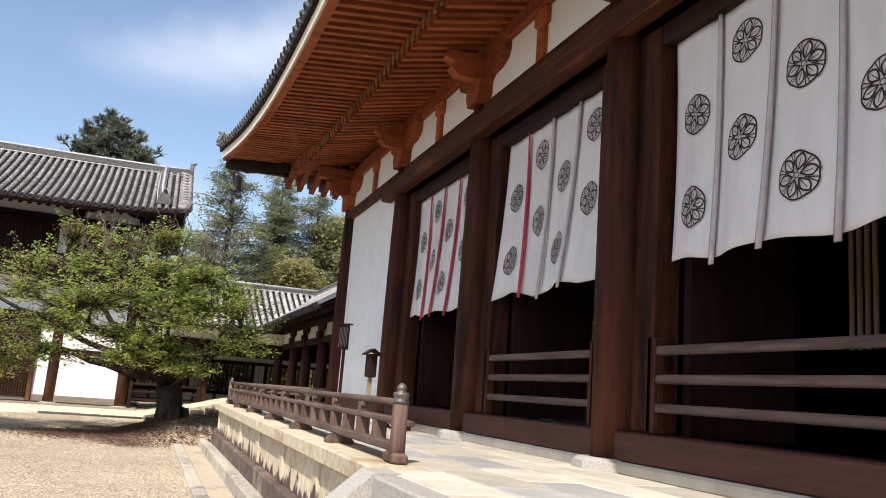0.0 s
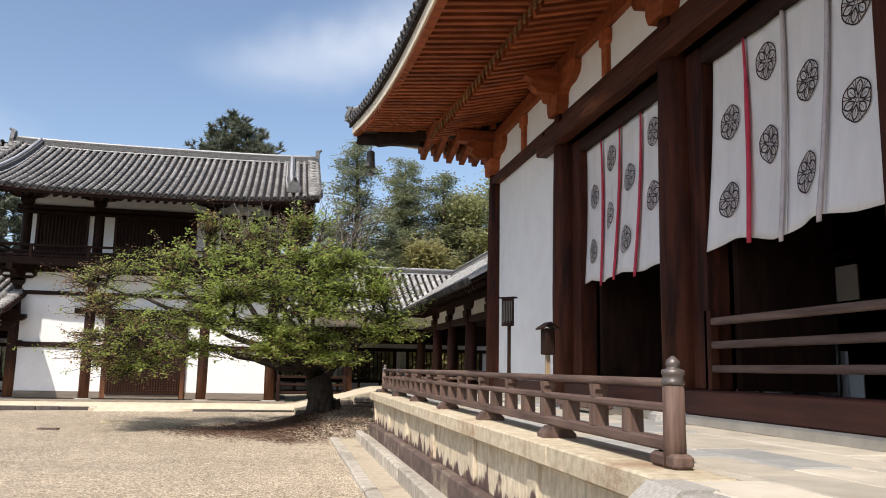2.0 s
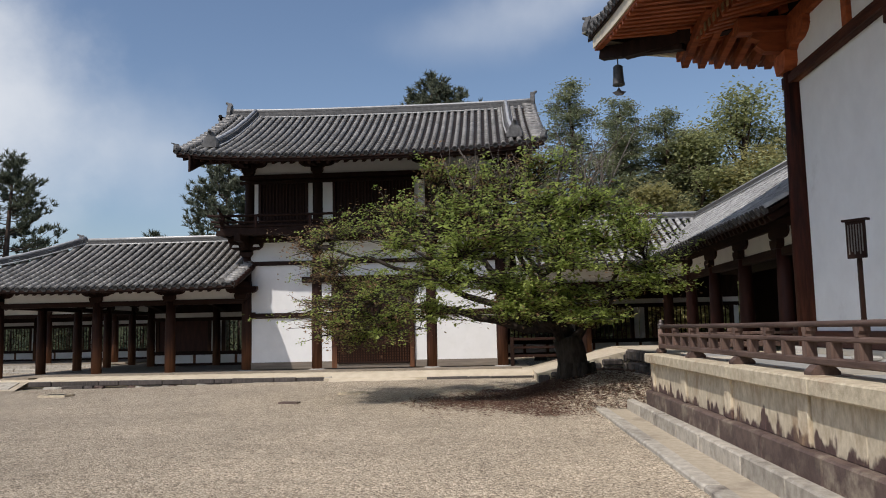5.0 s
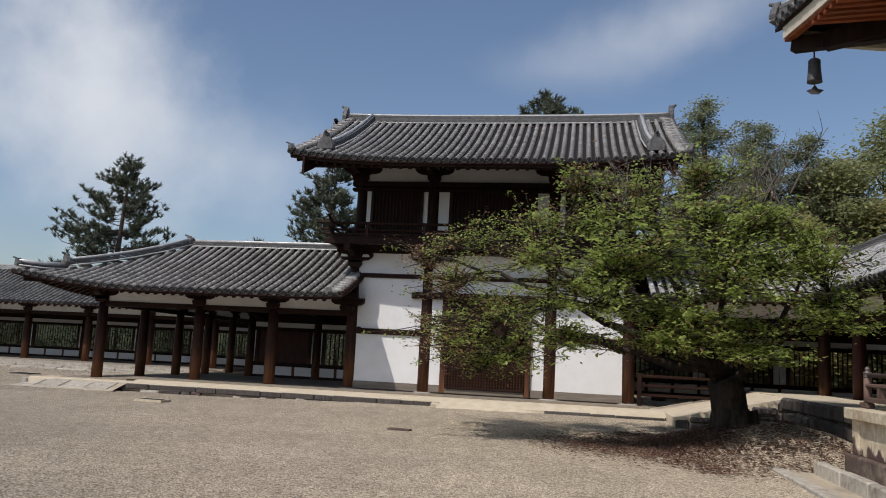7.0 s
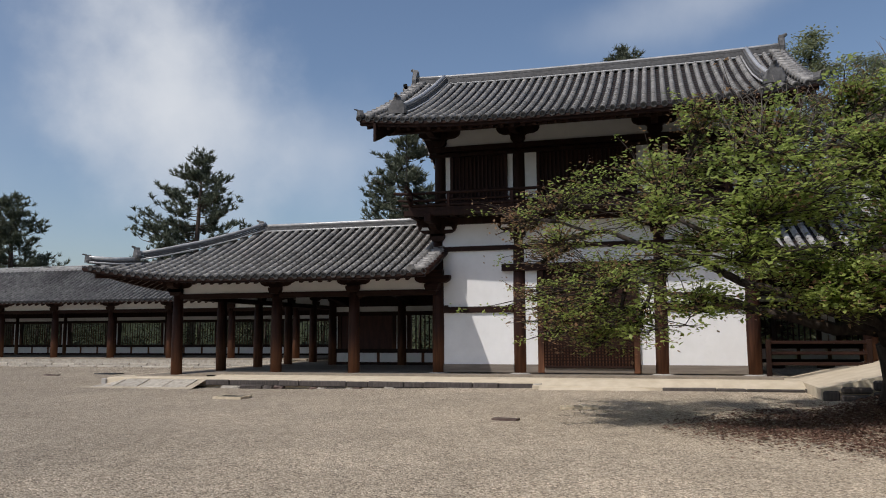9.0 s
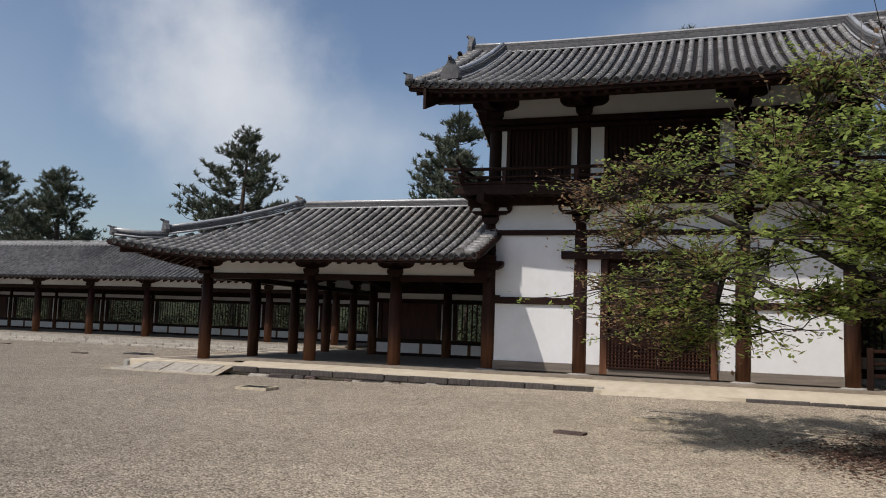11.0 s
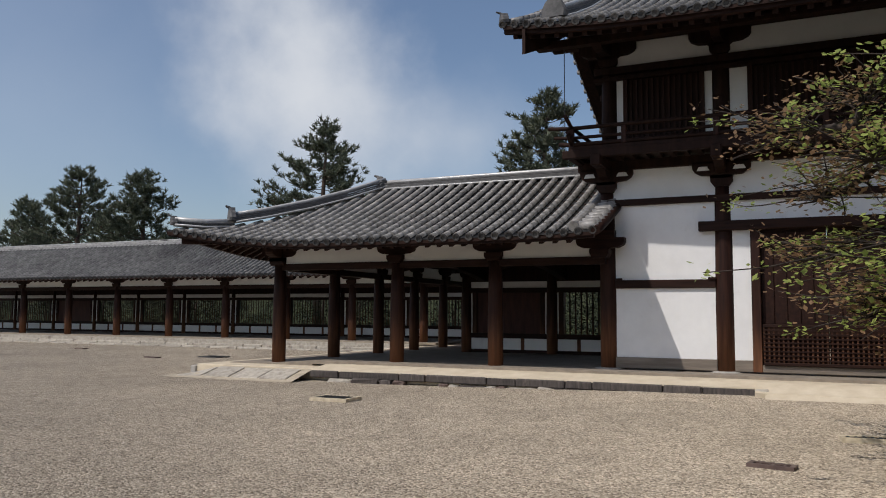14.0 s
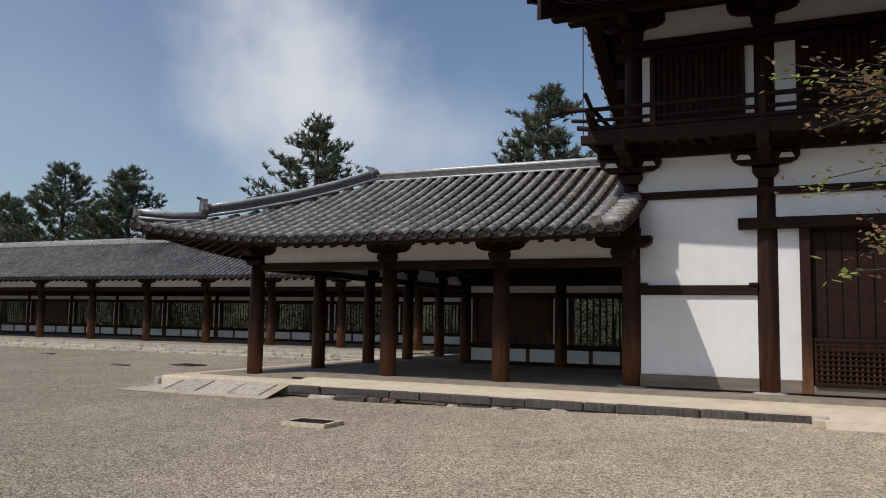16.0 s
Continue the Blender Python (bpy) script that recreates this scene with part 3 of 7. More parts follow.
def end_ornament(parent, p, facing, size=0.5):
    """A demon-tile end: a horned plate with a boss and a finial."""
    s = Shape()
    f = Vector(facing).normalized()
    side = Vector((-f.y, f.x, 0))
    prof = [(-0.5, 0), (-0.55, 0.25), (-0.38, 0.62), (-0.22, 0.78), (-0.15, 1.0), (0, 0.86), (0.15, 1.0), (0.22, 0.78), (0.38, 0.62), (0.55, 0.25), (0.5, 0)]
    p = Vector(p)
    n = len(prof)
    vs = [p + f * o + side * (a * size * g) + Vector((0, 0, b * size)) for o, g in ((-0.06, 1.0), (0.05, 1.0), (0.09, 0.82)) for a, b in prof]
    s.add(vs, [tuple(range(n)), tuple(range(3 * n - 1, 2 * n - 1, -1))] + [(r * n + i, r * n + (i + 1) % n, r * n + n + (i + 1) % n, r * n + n + i) for r in range(2) for i in range(n)])
    s.tube([p + Vector((0, 0, size * 0.75)) + f * 0.02, p + Vector((0, 0, size * 0.98)) + f * 0.08, p + Vector((0, 0, size * 1.08)) + f * 0.17], [size * 0.14, size * 0.12, size * 0.08], 8)
    s.smooth = False
    part("end_tile", s, RIDGE_SIDE, parent)


def bracket_shape(cx, cy, z, along="x", arm=0.62, high=0.34, deep=0.2):
    """A boat-shaped bearing arm on a block, in the plane of the wall."""
    s = Shape()
    h = high
    prof = [(-arm, h), (-arm, 0.62 * h), (-arm * 0.92, 0.40 * h), (-arm * 0.72, 0.22 * h), (-arm * 0.42, 0.18 * h), (-arm * 0.30, 0), (arm * 0.30, 0), (arm * 0.42, 0.18 * h),
            (arm * 0.72, 0.22 * h), (arm * 0.92, 0.40 * h), (arm, 0.62 * h), (arm, h)]
    if along == "x":
        s.prism([(cx + a, z + b) for a, b in prof], "y", cy - deep / 2, cy + deep / 2)
    else:
        s.prism([(cy + a, z + b) for a, b in prof], "x", cx - deep / 2, cx + deep / 2)
    return s


def column(parent, x, y, z0, z1, r, mat=WOOD_V, stone=True, group_name="column"):
    s = Shape().turned(x, y, [(z0, r), (z0 + 0.35 * (z1 - z0), r * 1.03), (z0 + 0.7 * (z1 - z0), r * 0.97), (z1, r * 0.86)], 20)
    part(group_name, s, mat, parent)
    if stone:
        q = Shape().turned(x, y, [(z0 - 0.12, r * 1.75), (z0 - 0.03, r * 1.7), (z0, r * 1.45)], 9)
        q.smooth = False
        part("base_stone", q, GRANITE, parent)


# ---- great hall ----
HZ = 1.03          # veranda level
HY = 4.05          # line of the front pillars
PILLARS = [-17.5, -13.4, -9.8, -6.28, -2.76, 0.76, 4.3, 7.85, 11.4]
WEST, EAST = -17.5, 11.4
hall = thing("temple_hall", (-3, 10, 0), "large old timber temple hall with tiled roof on a stone terrace", "building", kind="")
for px in PILLARS:
    column(hall, px, HY, HZ + 0.10, 5.62, 0.215, WOOD_HALL)
for py in (7.6, 11.1, 14.6):
    column(hall, WEST, py, HZ + 0.10, 5.62, 0.215, WOOD_HALL)
# head beams and sills
part("head_beam", Shape().box(PILLARS[1] - 0.75, HY - 0.26, 5.06, EAST, HY - 0.06, 5.34, 0.015).box(WEST - 0.3, HY - 0.12, 5.36, EAST, HY + 0.12, 5.56, 0.01).box(WEST, HY - 0.16, 5.36, PILLARS[1] - 0.7, HY - 0.12, 5.5), WOOD_BEAM, hall)
part("side_head_beam", Shape().box(WEST - 0.26, HY + 0.1, 5.06, WEST - 0.06, 16, 5.56, 0.015), WOOD_Y, hall)
part("wall_plate", Shape().box(WEST - 0.9, HY - 0.13, 6.24, EAST, HY + 0.13, 6.50, 0.015), WOOD_EAVE, hall)
part("side_wall_plate", Shape().box(WEST - 0.13, HY - 0.9, 6.24, WEST + 0.13, 16, 6.50, 0.015), WOOD_EAVE, hall)
for a, b in zip(PILLARS, PILLARS[1:]):
    part("frieze_panel", Shape().box(a + 0.1, HY - 0.04, 5.56, b - 0.1, HY + 0.06, 6.24), PLASTER, hall)
    part("mid_strut", Shape().box((a + b) / 2 - 0.085, HY - 0.11, 5.56, (a + b) / 2 + 0.085, HY - 0.03, 6.0, 0.01).box((a + b) / 2 - 0.15, HY - 0.13, 6.0, (a + b) / 2 + 0.15, HY - 0.02, 6.24, 0.03), WOOD_EAVE, hall)
for px in PILLARS:
    part("bracket_block", Shape().prism([(px - 0.17, 5.56), (px + 0.17, 5.56), (px + 0.24, 5.70), (px + 0.24, 5.88), (px - 0.24, 5.88), (px - 0.24, 5.70)], "y", HY - 0.24, HY + 0.24), WOOD_EAVE, hall)
    part("bracket_arm", bracket_shape(px, HY - 0.05, 5.86, "x", 0.80, 0.40, 0.2), WOOD_EAVE, hall)
    part("bracket_nose", Shape().prism([(HY - 0.05, 5.90), (HY - 0.50, 5.92), (HY - 0.62, 6.02), (HY - 0.56, 6.10), (HY - 0.70, 6.16), (HY - 0.66, 6.26), (HY - 0.05, 6.26)], "x", px - 0.09, px + 0.09), WOOD_EAVE, hall)
# white end bay and its low plinth
part("plaster_wall", Shape().box(WEST + 0.12, HY - 0.02, HZ + 0.32, PILLARS[1] - 0.12, HY + 0.08, 5.36), PLASTER, hall)
part("plaster_wall", Shape().box(WEST - 0.05, HY + 0.12, HZ + 0.32, WEST + 0.07, 16, 5.06), PLASTER, hall)
part("side_frieze", Shape().box(WEST - 0.05, HY + 0.1, 5.56, WEST + 0.05, 16, 6.24), PLASTER, hall)
for a, b in zip(PILLARS, PILLARS[1:]):
    part("sill", Shape().box(a + 0.18, HY - 0.13, 1.12, b - 0.18, HY + 0.30, 1.37, 0.015), WOOD_SILL, hall)
    part("sill_stone", Shape().box(a + 0.28, HY - 0.17, HZ - 0.02, b - 0.28, HY + 0.15, 1.12, 0.02), PAVE, hall)
for a, b in zip(PILLARS[1:], PILLARS[2:]):
    for x0, x1 in ((a + 0.16, a + 0.50), (b - 0.50, b - 0.16)):
        part("door_jamb", Shape().box(x0, HY + 0.02, 1.37, x1, HY + 0.30, 5.06, 0.02), WOOD_HALL, hall)
    part("door_head", Shape().box(a + 0.5, HY + 0.04, 4.86, b - 0.5, HY + 0.30, 5.06, 0.01), WOOD_X, hall)
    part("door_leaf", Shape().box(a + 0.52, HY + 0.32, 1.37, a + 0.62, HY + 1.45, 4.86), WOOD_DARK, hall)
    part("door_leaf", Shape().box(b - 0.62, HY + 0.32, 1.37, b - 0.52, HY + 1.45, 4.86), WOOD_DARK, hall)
# inside: floor, back wall, ceiling; the room's gloom is put into near-black timber
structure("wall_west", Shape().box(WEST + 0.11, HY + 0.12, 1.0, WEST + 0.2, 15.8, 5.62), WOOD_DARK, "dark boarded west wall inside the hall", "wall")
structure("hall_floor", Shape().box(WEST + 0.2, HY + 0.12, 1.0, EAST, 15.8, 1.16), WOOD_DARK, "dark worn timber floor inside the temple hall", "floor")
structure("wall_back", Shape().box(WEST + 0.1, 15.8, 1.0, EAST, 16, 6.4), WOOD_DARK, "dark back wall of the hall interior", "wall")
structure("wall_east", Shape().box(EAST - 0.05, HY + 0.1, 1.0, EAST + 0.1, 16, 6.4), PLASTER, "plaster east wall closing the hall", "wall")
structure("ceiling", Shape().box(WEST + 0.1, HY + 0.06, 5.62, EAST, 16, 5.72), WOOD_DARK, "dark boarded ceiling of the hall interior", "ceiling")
for px in PILLARS[1:-1]:
    column(hall, px, 8.2, 1.16, 5.62, 0.24, WOOD_INNER, False, "inner_column")

# stone terrace
TE = -5.42
terrace = thing("stone_terrace", (-12, 1.7, 0), "pale stone terrace with coping, pilasters and stained base course", "terrace", kind="structure")
part("terrace_core", Shape().box(WEST - 0.95, 1.86, 0, EAST + 1.5, 17.2, 0.99), STONE, terrace)
cop_edges = [-18.66, -16.2, -13.9, -11.6, -9.3, -7.2, TE]
for a, b in zip(cop_edges, cop_edges[1:]):
    part("coping_stone", Shape().box(a + 0.004, 1.62, 0.875, b - 0.004, 2.02, HZ, 0.015), STONE, terrace)
yy = 2.02
while yy < 9:
    part("coping_stone", Shape().box(-18.66, yy + 0.004, 0.875, -18.16, yy + 2.2, HZ, 0.015), STONE, terrace)
    yy += 2.2
pil = [-18.45, -16.3, -14.2, -11.95, -9.8, -7.77, -5.8]
for px in pil:
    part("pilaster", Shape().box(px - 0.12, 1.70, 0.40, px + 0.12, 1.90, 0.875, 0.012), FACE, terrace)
for a, b in zip(pil, pil[1:]):
    m = lerp(a, b, 0.52)
    for x0, x1 in ((a + 0.12, m), (m, b - 0.12)):
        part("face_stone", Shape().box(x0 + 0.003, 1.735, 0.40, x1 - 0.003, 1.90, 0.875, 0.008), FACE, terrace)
for px in (2.6, 4.9, 7.2):
    part("pilaster", Shape().box(-18.57, px - 0.12, 0.40, -18.4, px + 0.12, 0.875, 0.012), STONE, terrace)
part("face_stone", Shape().box(-18.53, 1.90, 0.40, -18.4, 9, 0.875), STONE, terrace)
bx = -18.66
while bx < TE - 0.1:
    x1 = min(bx + 1.45, TE + 0.1)
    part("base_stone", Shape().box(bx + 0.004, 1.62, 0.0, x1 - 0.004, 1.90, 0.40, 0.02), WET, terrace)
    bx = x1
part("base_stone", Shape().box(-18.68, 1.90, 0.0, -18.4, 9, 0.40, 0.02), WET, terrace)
# low ledge and gutter
gutter = thing("stone_gutter", (-13, 1.1, 0), "shallow stone-kerbed rain gutter along the terrace foot", "gutter", kind="structure")
random.seed(4)
for y0, y1, z1, x0 in ((1.40, 1.54, 0.20, -19.3), (0.86, 1.06, 0.04, -21.2)):
    x = x0
    while x < TE - 0.2:
        ln = random.uniform(1.0, 1.7)
        b = min(x + ln, TE)
        part("kerb_stone", Shape().box(x + 0.006, y0 + random.uniform(-.008, .008), -0.1, b - 0.006, y1 + random.uniform(-.008, .008), z1 + random.uniform(-.006, .006), 0.02), KERB_GREY, gutter)
        x = b
part("gutter_bed", Shape().box(-20.4, 1.06, -0.2, TE, 1.40, 0.005), BANK, gutter)
part("terrace_foot", Shape().box(-18.8, 1.53, -0.1, TE, 1.63, 0.16), KERB_GREY, gutter)

# stair with sloping cheek stone
stair = thing("stone_stair", (0, 1, 0), "granite stair with sloping cheek stone rising to the veranda", "stairs", kind="structure")
part("cheek_stone", Shape().prism([(1.70, HZ + 0.005), (1.70, 0.0), (0.42, 0.0), (0.42, 0.10), (1.52, HZ + 0.005)], "x", TE, TE + 0.34), GRANITE, stair)
for i in range(5):
    top = HZ - 0.005 - 0.2 * i
    y1 = 1.62 - 0.24 * i
    if top < 0.1:
        break
    for x0 in range(-5, 12, 2):
        part("step_stone", Shape().box(max(x0, TE + 0.345) - (0.07 if x0 == -5 else 0), y1 - 0.24 if i else 1.50, max(-0.05, top - 0.35), x0 + 2 - 0.005, y1 + 0.2, top, 0.015), GRANITE, stair)

# paving of the veranda
paving = thing("veranda_paving", (-4, 3, HZ), "long pale and blue-grey paving slabs of the veranda", "paving", kind="structure")
random.seed(11)
for r, (y0, y1) in enumerate(((1.70, 2.12), (2.12, 2.56), (2.56, 2.98), (2.98, 3.38), (3.38, 3.85))):
    x = -18.16 if r else TE + 0.02
    if r == 0:
        y0 = 1.70
    while x < 9:
        b = x + random.uniform(0.8, 1.7)
        part("paving_slab", Shape().box(x + 0.005, (y0 if r else 1.66) + 0.005, 0.93, b - 0.005, y1 - 0.005, HZ + random.uniform(-0.004, 0.004), 0.012), PAVE_BLUE if random.random() < 0.42 else PAVE, paving)
        x = b
part("paving_slab", Shape().box(-18.16, 2.02, 0.93, TE, 2.115, HZ - 0.002), PAVE, paving)


# hall eaves and roof
def hall_edge(x):
    """Rise and outward sweep of the eave towards the west corner."""
    d = max(0.0, min(1.0, (-8.5 - x) / 11.2))
    return 0.60 * d ** 1.9, 0.40 * d ** 3


def front_eave_rafters():
    base_me = Shape().beam((0, 0, 0), (0, -1.30, -0.30), 0.10, 0.17).mesh("rafter", WOOD_EAVE)
    fly_me = Shape().beam((0, 0, 0), (0, -1.66, -0.20), 0.09, 0.15).mesh("flying_rafter", WOOD_EAVE)
    end_me = Shape().box(-0.045, -1.345, -0.46, 0.045, -1.325, -0.33).mesh("rafter_end", RAFTER_END)
    x = -18.6
    while x < 6.5:
        up, out = hall_edge(x)
        part("rafter", base_me, None, hall, at=Matrix.Translation((x, HY + 0.1 - out * 0.5, 6.66 + up * 0.55)))
        part("flying_rafter", fly_me, None, hall, at=Matrix.Translation((x, 3.22 - out, 6.56 + up * 0.72)) @ Matrix.Rotation(up * 0.13, 4, "X").inverted())
        part("rafter_end", end_me, None, hall, at=Matrix.Translation((x, HY + 0.1 - out * 0.5, 6.66 + up * 0.55)))
        x += 0.225


front_eave_rafters()


def hall_slope(u, w):
    x = -20.0 + u
    up, out = hall_edge(x)
    y = 1.46 - out + w * 7.66
    return (x, y, 6.54 + up * 1.13 * (1 - w) ** 2 + 3.48 * w + 0.9 * w * w)


def hall_top(u):
    return (0.0, min(1.0, max(0.0, (u + 0.05) / 7.3)))


def west_slope(u, w):
    y = 1.15 + u
    d = max(0.0, min(1.0, (9.0 - y) / 8.0))
    up, out = 0.58 * d ** 2.4, 0.30 * d ** 3
    return (-19.55 - out + w * 7.2, y, 6.60 + up * (1 - w) ** 2 + 3.4 * w + 0.9 * w * w)


def west_top(u):
    return (0.0, min(1.0, max(0.0, (u + 0.05) / 7.5)))


roof_rows(hall, hall_slope, 26.0, hall_top, 0.28, 0.082, n_tiles=20, single=3)
roof_pans(hall, hall_slope, 26.0, hall_top, 20, 0.28)
roof_board(hall, hall_slope, 26.0, hall_top, 0.06)
roof_rows(hall, west_slope, 14.0, west_top, 0.28, 0.082, n_tiles=20)
roof_board(hall, west_slope, 14.0, west_top, 0.06)
roof_board(hall, lambda u, w: (-20 + u, 16.5 - w * 7.3, 6.6 + 4.3 * w), 32.0, lambda u: (0, 1), 0.1)


def eave_strip(parent, name, mat, pts, wide, high, shift):
    """A board along the eave's edge: points of its outer lower line, set back by shift."""
    s = Shape()
    for p in pts:
        p = Vector(p)
        o = Vector(shift).normalized() * wide
        s.v += [tuple(p), tuple(p + o), tuple(p + o + Vector((0, 0, high))), tuple(p + Vector((0, 0, high)))]
    n = len(pts)
    s.f = [(0, 1, 2, 3), tuple(4 * n - 1 - i for i in range(4))] + [(4 * k + i, 4 * k + 4 + i, 4 * k + 4 + (i + 1) % 4, 4 * k + (i + 1) % 4) for k in range(n - 1) for i in range(4)]
    part(name, s, mat, parent)


edge_x = [-19.75 + 0.4 * i for i in range(66)]
front_line = [hall_slope(x + 20.0, 0) for x in edge_x]
eave_strip(hall, "eave_fascia", CREAM, [(x, y + 0.06, z - 0.30) for x, y, z in front_line], 0.12, 0.20, (0, 1, 0))
eave_strip(hall, "eave_batten", WOOD_DARK, [(x, y + 0.015, z - 0.10) for x, y, z in front_line], 0.16, 0.09, (0, 1, 0))
eave_strip(hall, "eave_lower_board", WOOD_EAVE, [(x, y + 0.09, z - 0.35) for x, y, z in front_line], 0.12, 0.05, (0, 1, 0))
eave_strip(hall, "rafter_head_board", WOOD_EAVE, [(x, 2.88 - hall_edge(x)[1] * 0.7, 6.37 + hall_edge(x)[0] * 0.6) for x in edge_x[3:]], 0.10, 0.09, (0, 1, 0))
west_line = [west_slope(0.15 + 0.4 * i, 0) for i in range(34)]
eave_strip(hall, "eave_fascia", CREAM, [(x + 0.06, y, z - 0.30) for x, y, z in west_line], 0.12, 0.20, (1, 0, 0))
eave_strip(hall, "eave_batten", WOOD_DARK, [(x + 0.015, y, z - 0.10) for x, y, z in west_line], 0.16, 0.09, (1, 0, 0))
wr_me = Shape().beam((0, 0, 0), (-1.75, 0, -0.40), 0.12, 0.17).mesh("rafter", WOOD_EAVE)
wf_me = Shape().beam((0, 0, 0), (-1.15, 0, -0.16), 0.11, 0.15).mesh("flying_rafter", WOOD_EAVE)
y = 2.7
while y < 14:
    d = max(0.0, min(1.0, (7.0 - y) / 5.8))
    part("rafter", wr_me, None, hall, at=Matrix.Translation((WEST + 0.1, y, 6.66 + 0.27 * d * d)))
    part("flying_rafter", wf_me, None, hall, at=Matrix.Translation((-18.35, y, 6.52 + 0.5 * d * d)))
    y += 0.30
part("hip_rafter", Shape().beam((WEST + 0.2, HY + 0.2, 6.78), (-19.3, 1.65, 6.82), 0.20, 0.28), WOOD_DARK, hall)
part("hip_rafter", Shape().beam((-18.6, 2.6, 6.66), (-19.72, 1.30, 6.92), 0.18, 0.24), WOOD_DARK, hall)
hip = [hall_slope(7.3 * w, w) for w in [i / 12 for i in range(13)]]
ridge_pile(hall, [(x - 0.02, y, z + 0.05) for x, y, z in hip], 0.26, 0.26, TILE)
end_ornament(hall, (hip[0][0] + 0.05, hip[0][1] + 0.05, hip[0][2] + 0.08), (-1, -1, 0), 0.34)


# ---- two-storey sutra house ----
KX = -29.9
KB = 0.38
KY = [-8.85, -6.57, -2.87, -0.66]
KD = -34.9
house = thing("sutra_house", (-32.3, -4.8, KB), "two-storey timber sutra house, white plaster bays, grey tiled roof", "building")
for ky in KY:
    column(house, KX, ky, KB, 4.0, 0.19)
for kx in (-32.4, KD):
    for ky in (KY[0], KY[-1]):
        column(house, kx, ky, KB, 4.0, 0.19)
FX = KX + 0.10      # face of the plaster


def bay(y0, y1, z0, z1):
    part("plaster_panel", Shape().box(KX - 0.06, y0, z0, FX, y1, z1), PLASTER, house)


for a, b in ((KY[0], KY[1]), (KY[2], KY[3])):
    bay(a + 0.15, b - 0.15, 0.60, 2.0)
    bay(a + 0.15, b - 0.15, 2.17, 3.71)
    part("ground_sill", Shape().box(KX - 0.10, a + 0.15, KB, FX + 0.05, b - 0.15, 0.60, 0.01), FOOT_BOARD, house)
    part("mid_rail", Shape().box(KX - 0.10, a + 0.15, 2.0, FX + 0.06, b - 0.15, 2.17, 0.01), WOOD_Y, house)
    for yy in (a + 0.15, b - 0.29):
        part("rail_end", Shape().box(KX, yy, 2.165, FX + 0.09, yy + 0.14, 2.21), WOOD_Y, house)
part("band_beam", Shape().box(KX - 0.12, KY[0], 3.71, FX + 0.08, KY[-1], 3.84, 0.01), WOOD_Y, house)
part("upper_plaster", Shape().box(KX - 0.06, KY[0] + 0.1, 3.84, FX, KY[-1] - 0.1, 4.48), PLASTER, house)
# middle bay: strips, frame, lintel, doors with lattice foot
a, b = KY[1], KY[2]
for y0, y1 in ((a + 0.17, -6.07), (-3.42, b - 0.17)):
    bay(y0, y1, 0.60, 3.12)
    part("ground_sill", Shape().box(KX - 0.10, y0, KB, FX + 0.04, y1, 0.60, 0.01), FOOT_BOARD, house)
bay(a + 0.15, b - 0.15, 3.31, 3.71)
part("door_lintel", Shape().box(KX - 0.05, a - 0.45, 3.12, FX + 0.16, b + 0.45, 3.31, 0.012), WOOD_Y, house)
for y0, y1 in ((-6.07, -5.90), (-3.58, -3.42)):
    part("door_post", Shape().box(KX - 0.1, y0, KB, FX + 0.09, y1, 3.12, 0.012), WOOD_V, house)
part("door_sill", Shape().box(KX - 0.1, -5.90, KB, FX + 0.10, -3.58, 0.52, 0.012), FOOT_BOARD, house)
for y0, y1 in ((-5.90, -4.745), (-4.735, -3.58)):
    leaf = part("door", Shape().box(KX - 0.02, y0, 0.52, KX + 0.05, y1, 3.12), WOOD_DARK, house)
    n = 5
    for i in range(n):
        u0, u1 = lerp(y0, y1, i / n), lerp(y0, y1, (i + 1) / n)
        part("plank", Shape().box(KX + 0.05, u0 + 0.006, 1.30, KX + 0.075, u1 - 0.006, 3.05, 0.006), WOOD_X, leaf)
fence = thing("lattice_screen", (FX + 0.12, -4.74, 0.52), "dark wooden lattice screen closing the foot of the doorway", "screen")
part("rail", Shape().box(FX + 0.09, -5.88, 1.24, FX + 0.15, -3.60, 1.30, 0.008), WOOD_Y, fence)
part("rail", Shape().box(FX + 0.09, -5.88, 0.522, FX + 0.15, -3.60, 0.58, 0.008), WOOD_Y, fence)
for i in range(28):
    yv = lerp(-5.86, -3.62, i / 27)
    part("upright_slat", Shape().box(FX + 0.10, yv - 0.016, 0.58, FX + 0.125, yv + 0.016, 1.24), WOOD_V, fence)
for i in range(8):
    zv = lerp(0.63, 1.19, i / 7)
    part("cross_slat", Shape().box(FX + 0.125, -5.88, zv - 0.014, FX + 0.145, -3.60, zv + 0.014), WOOD_Y, fence)
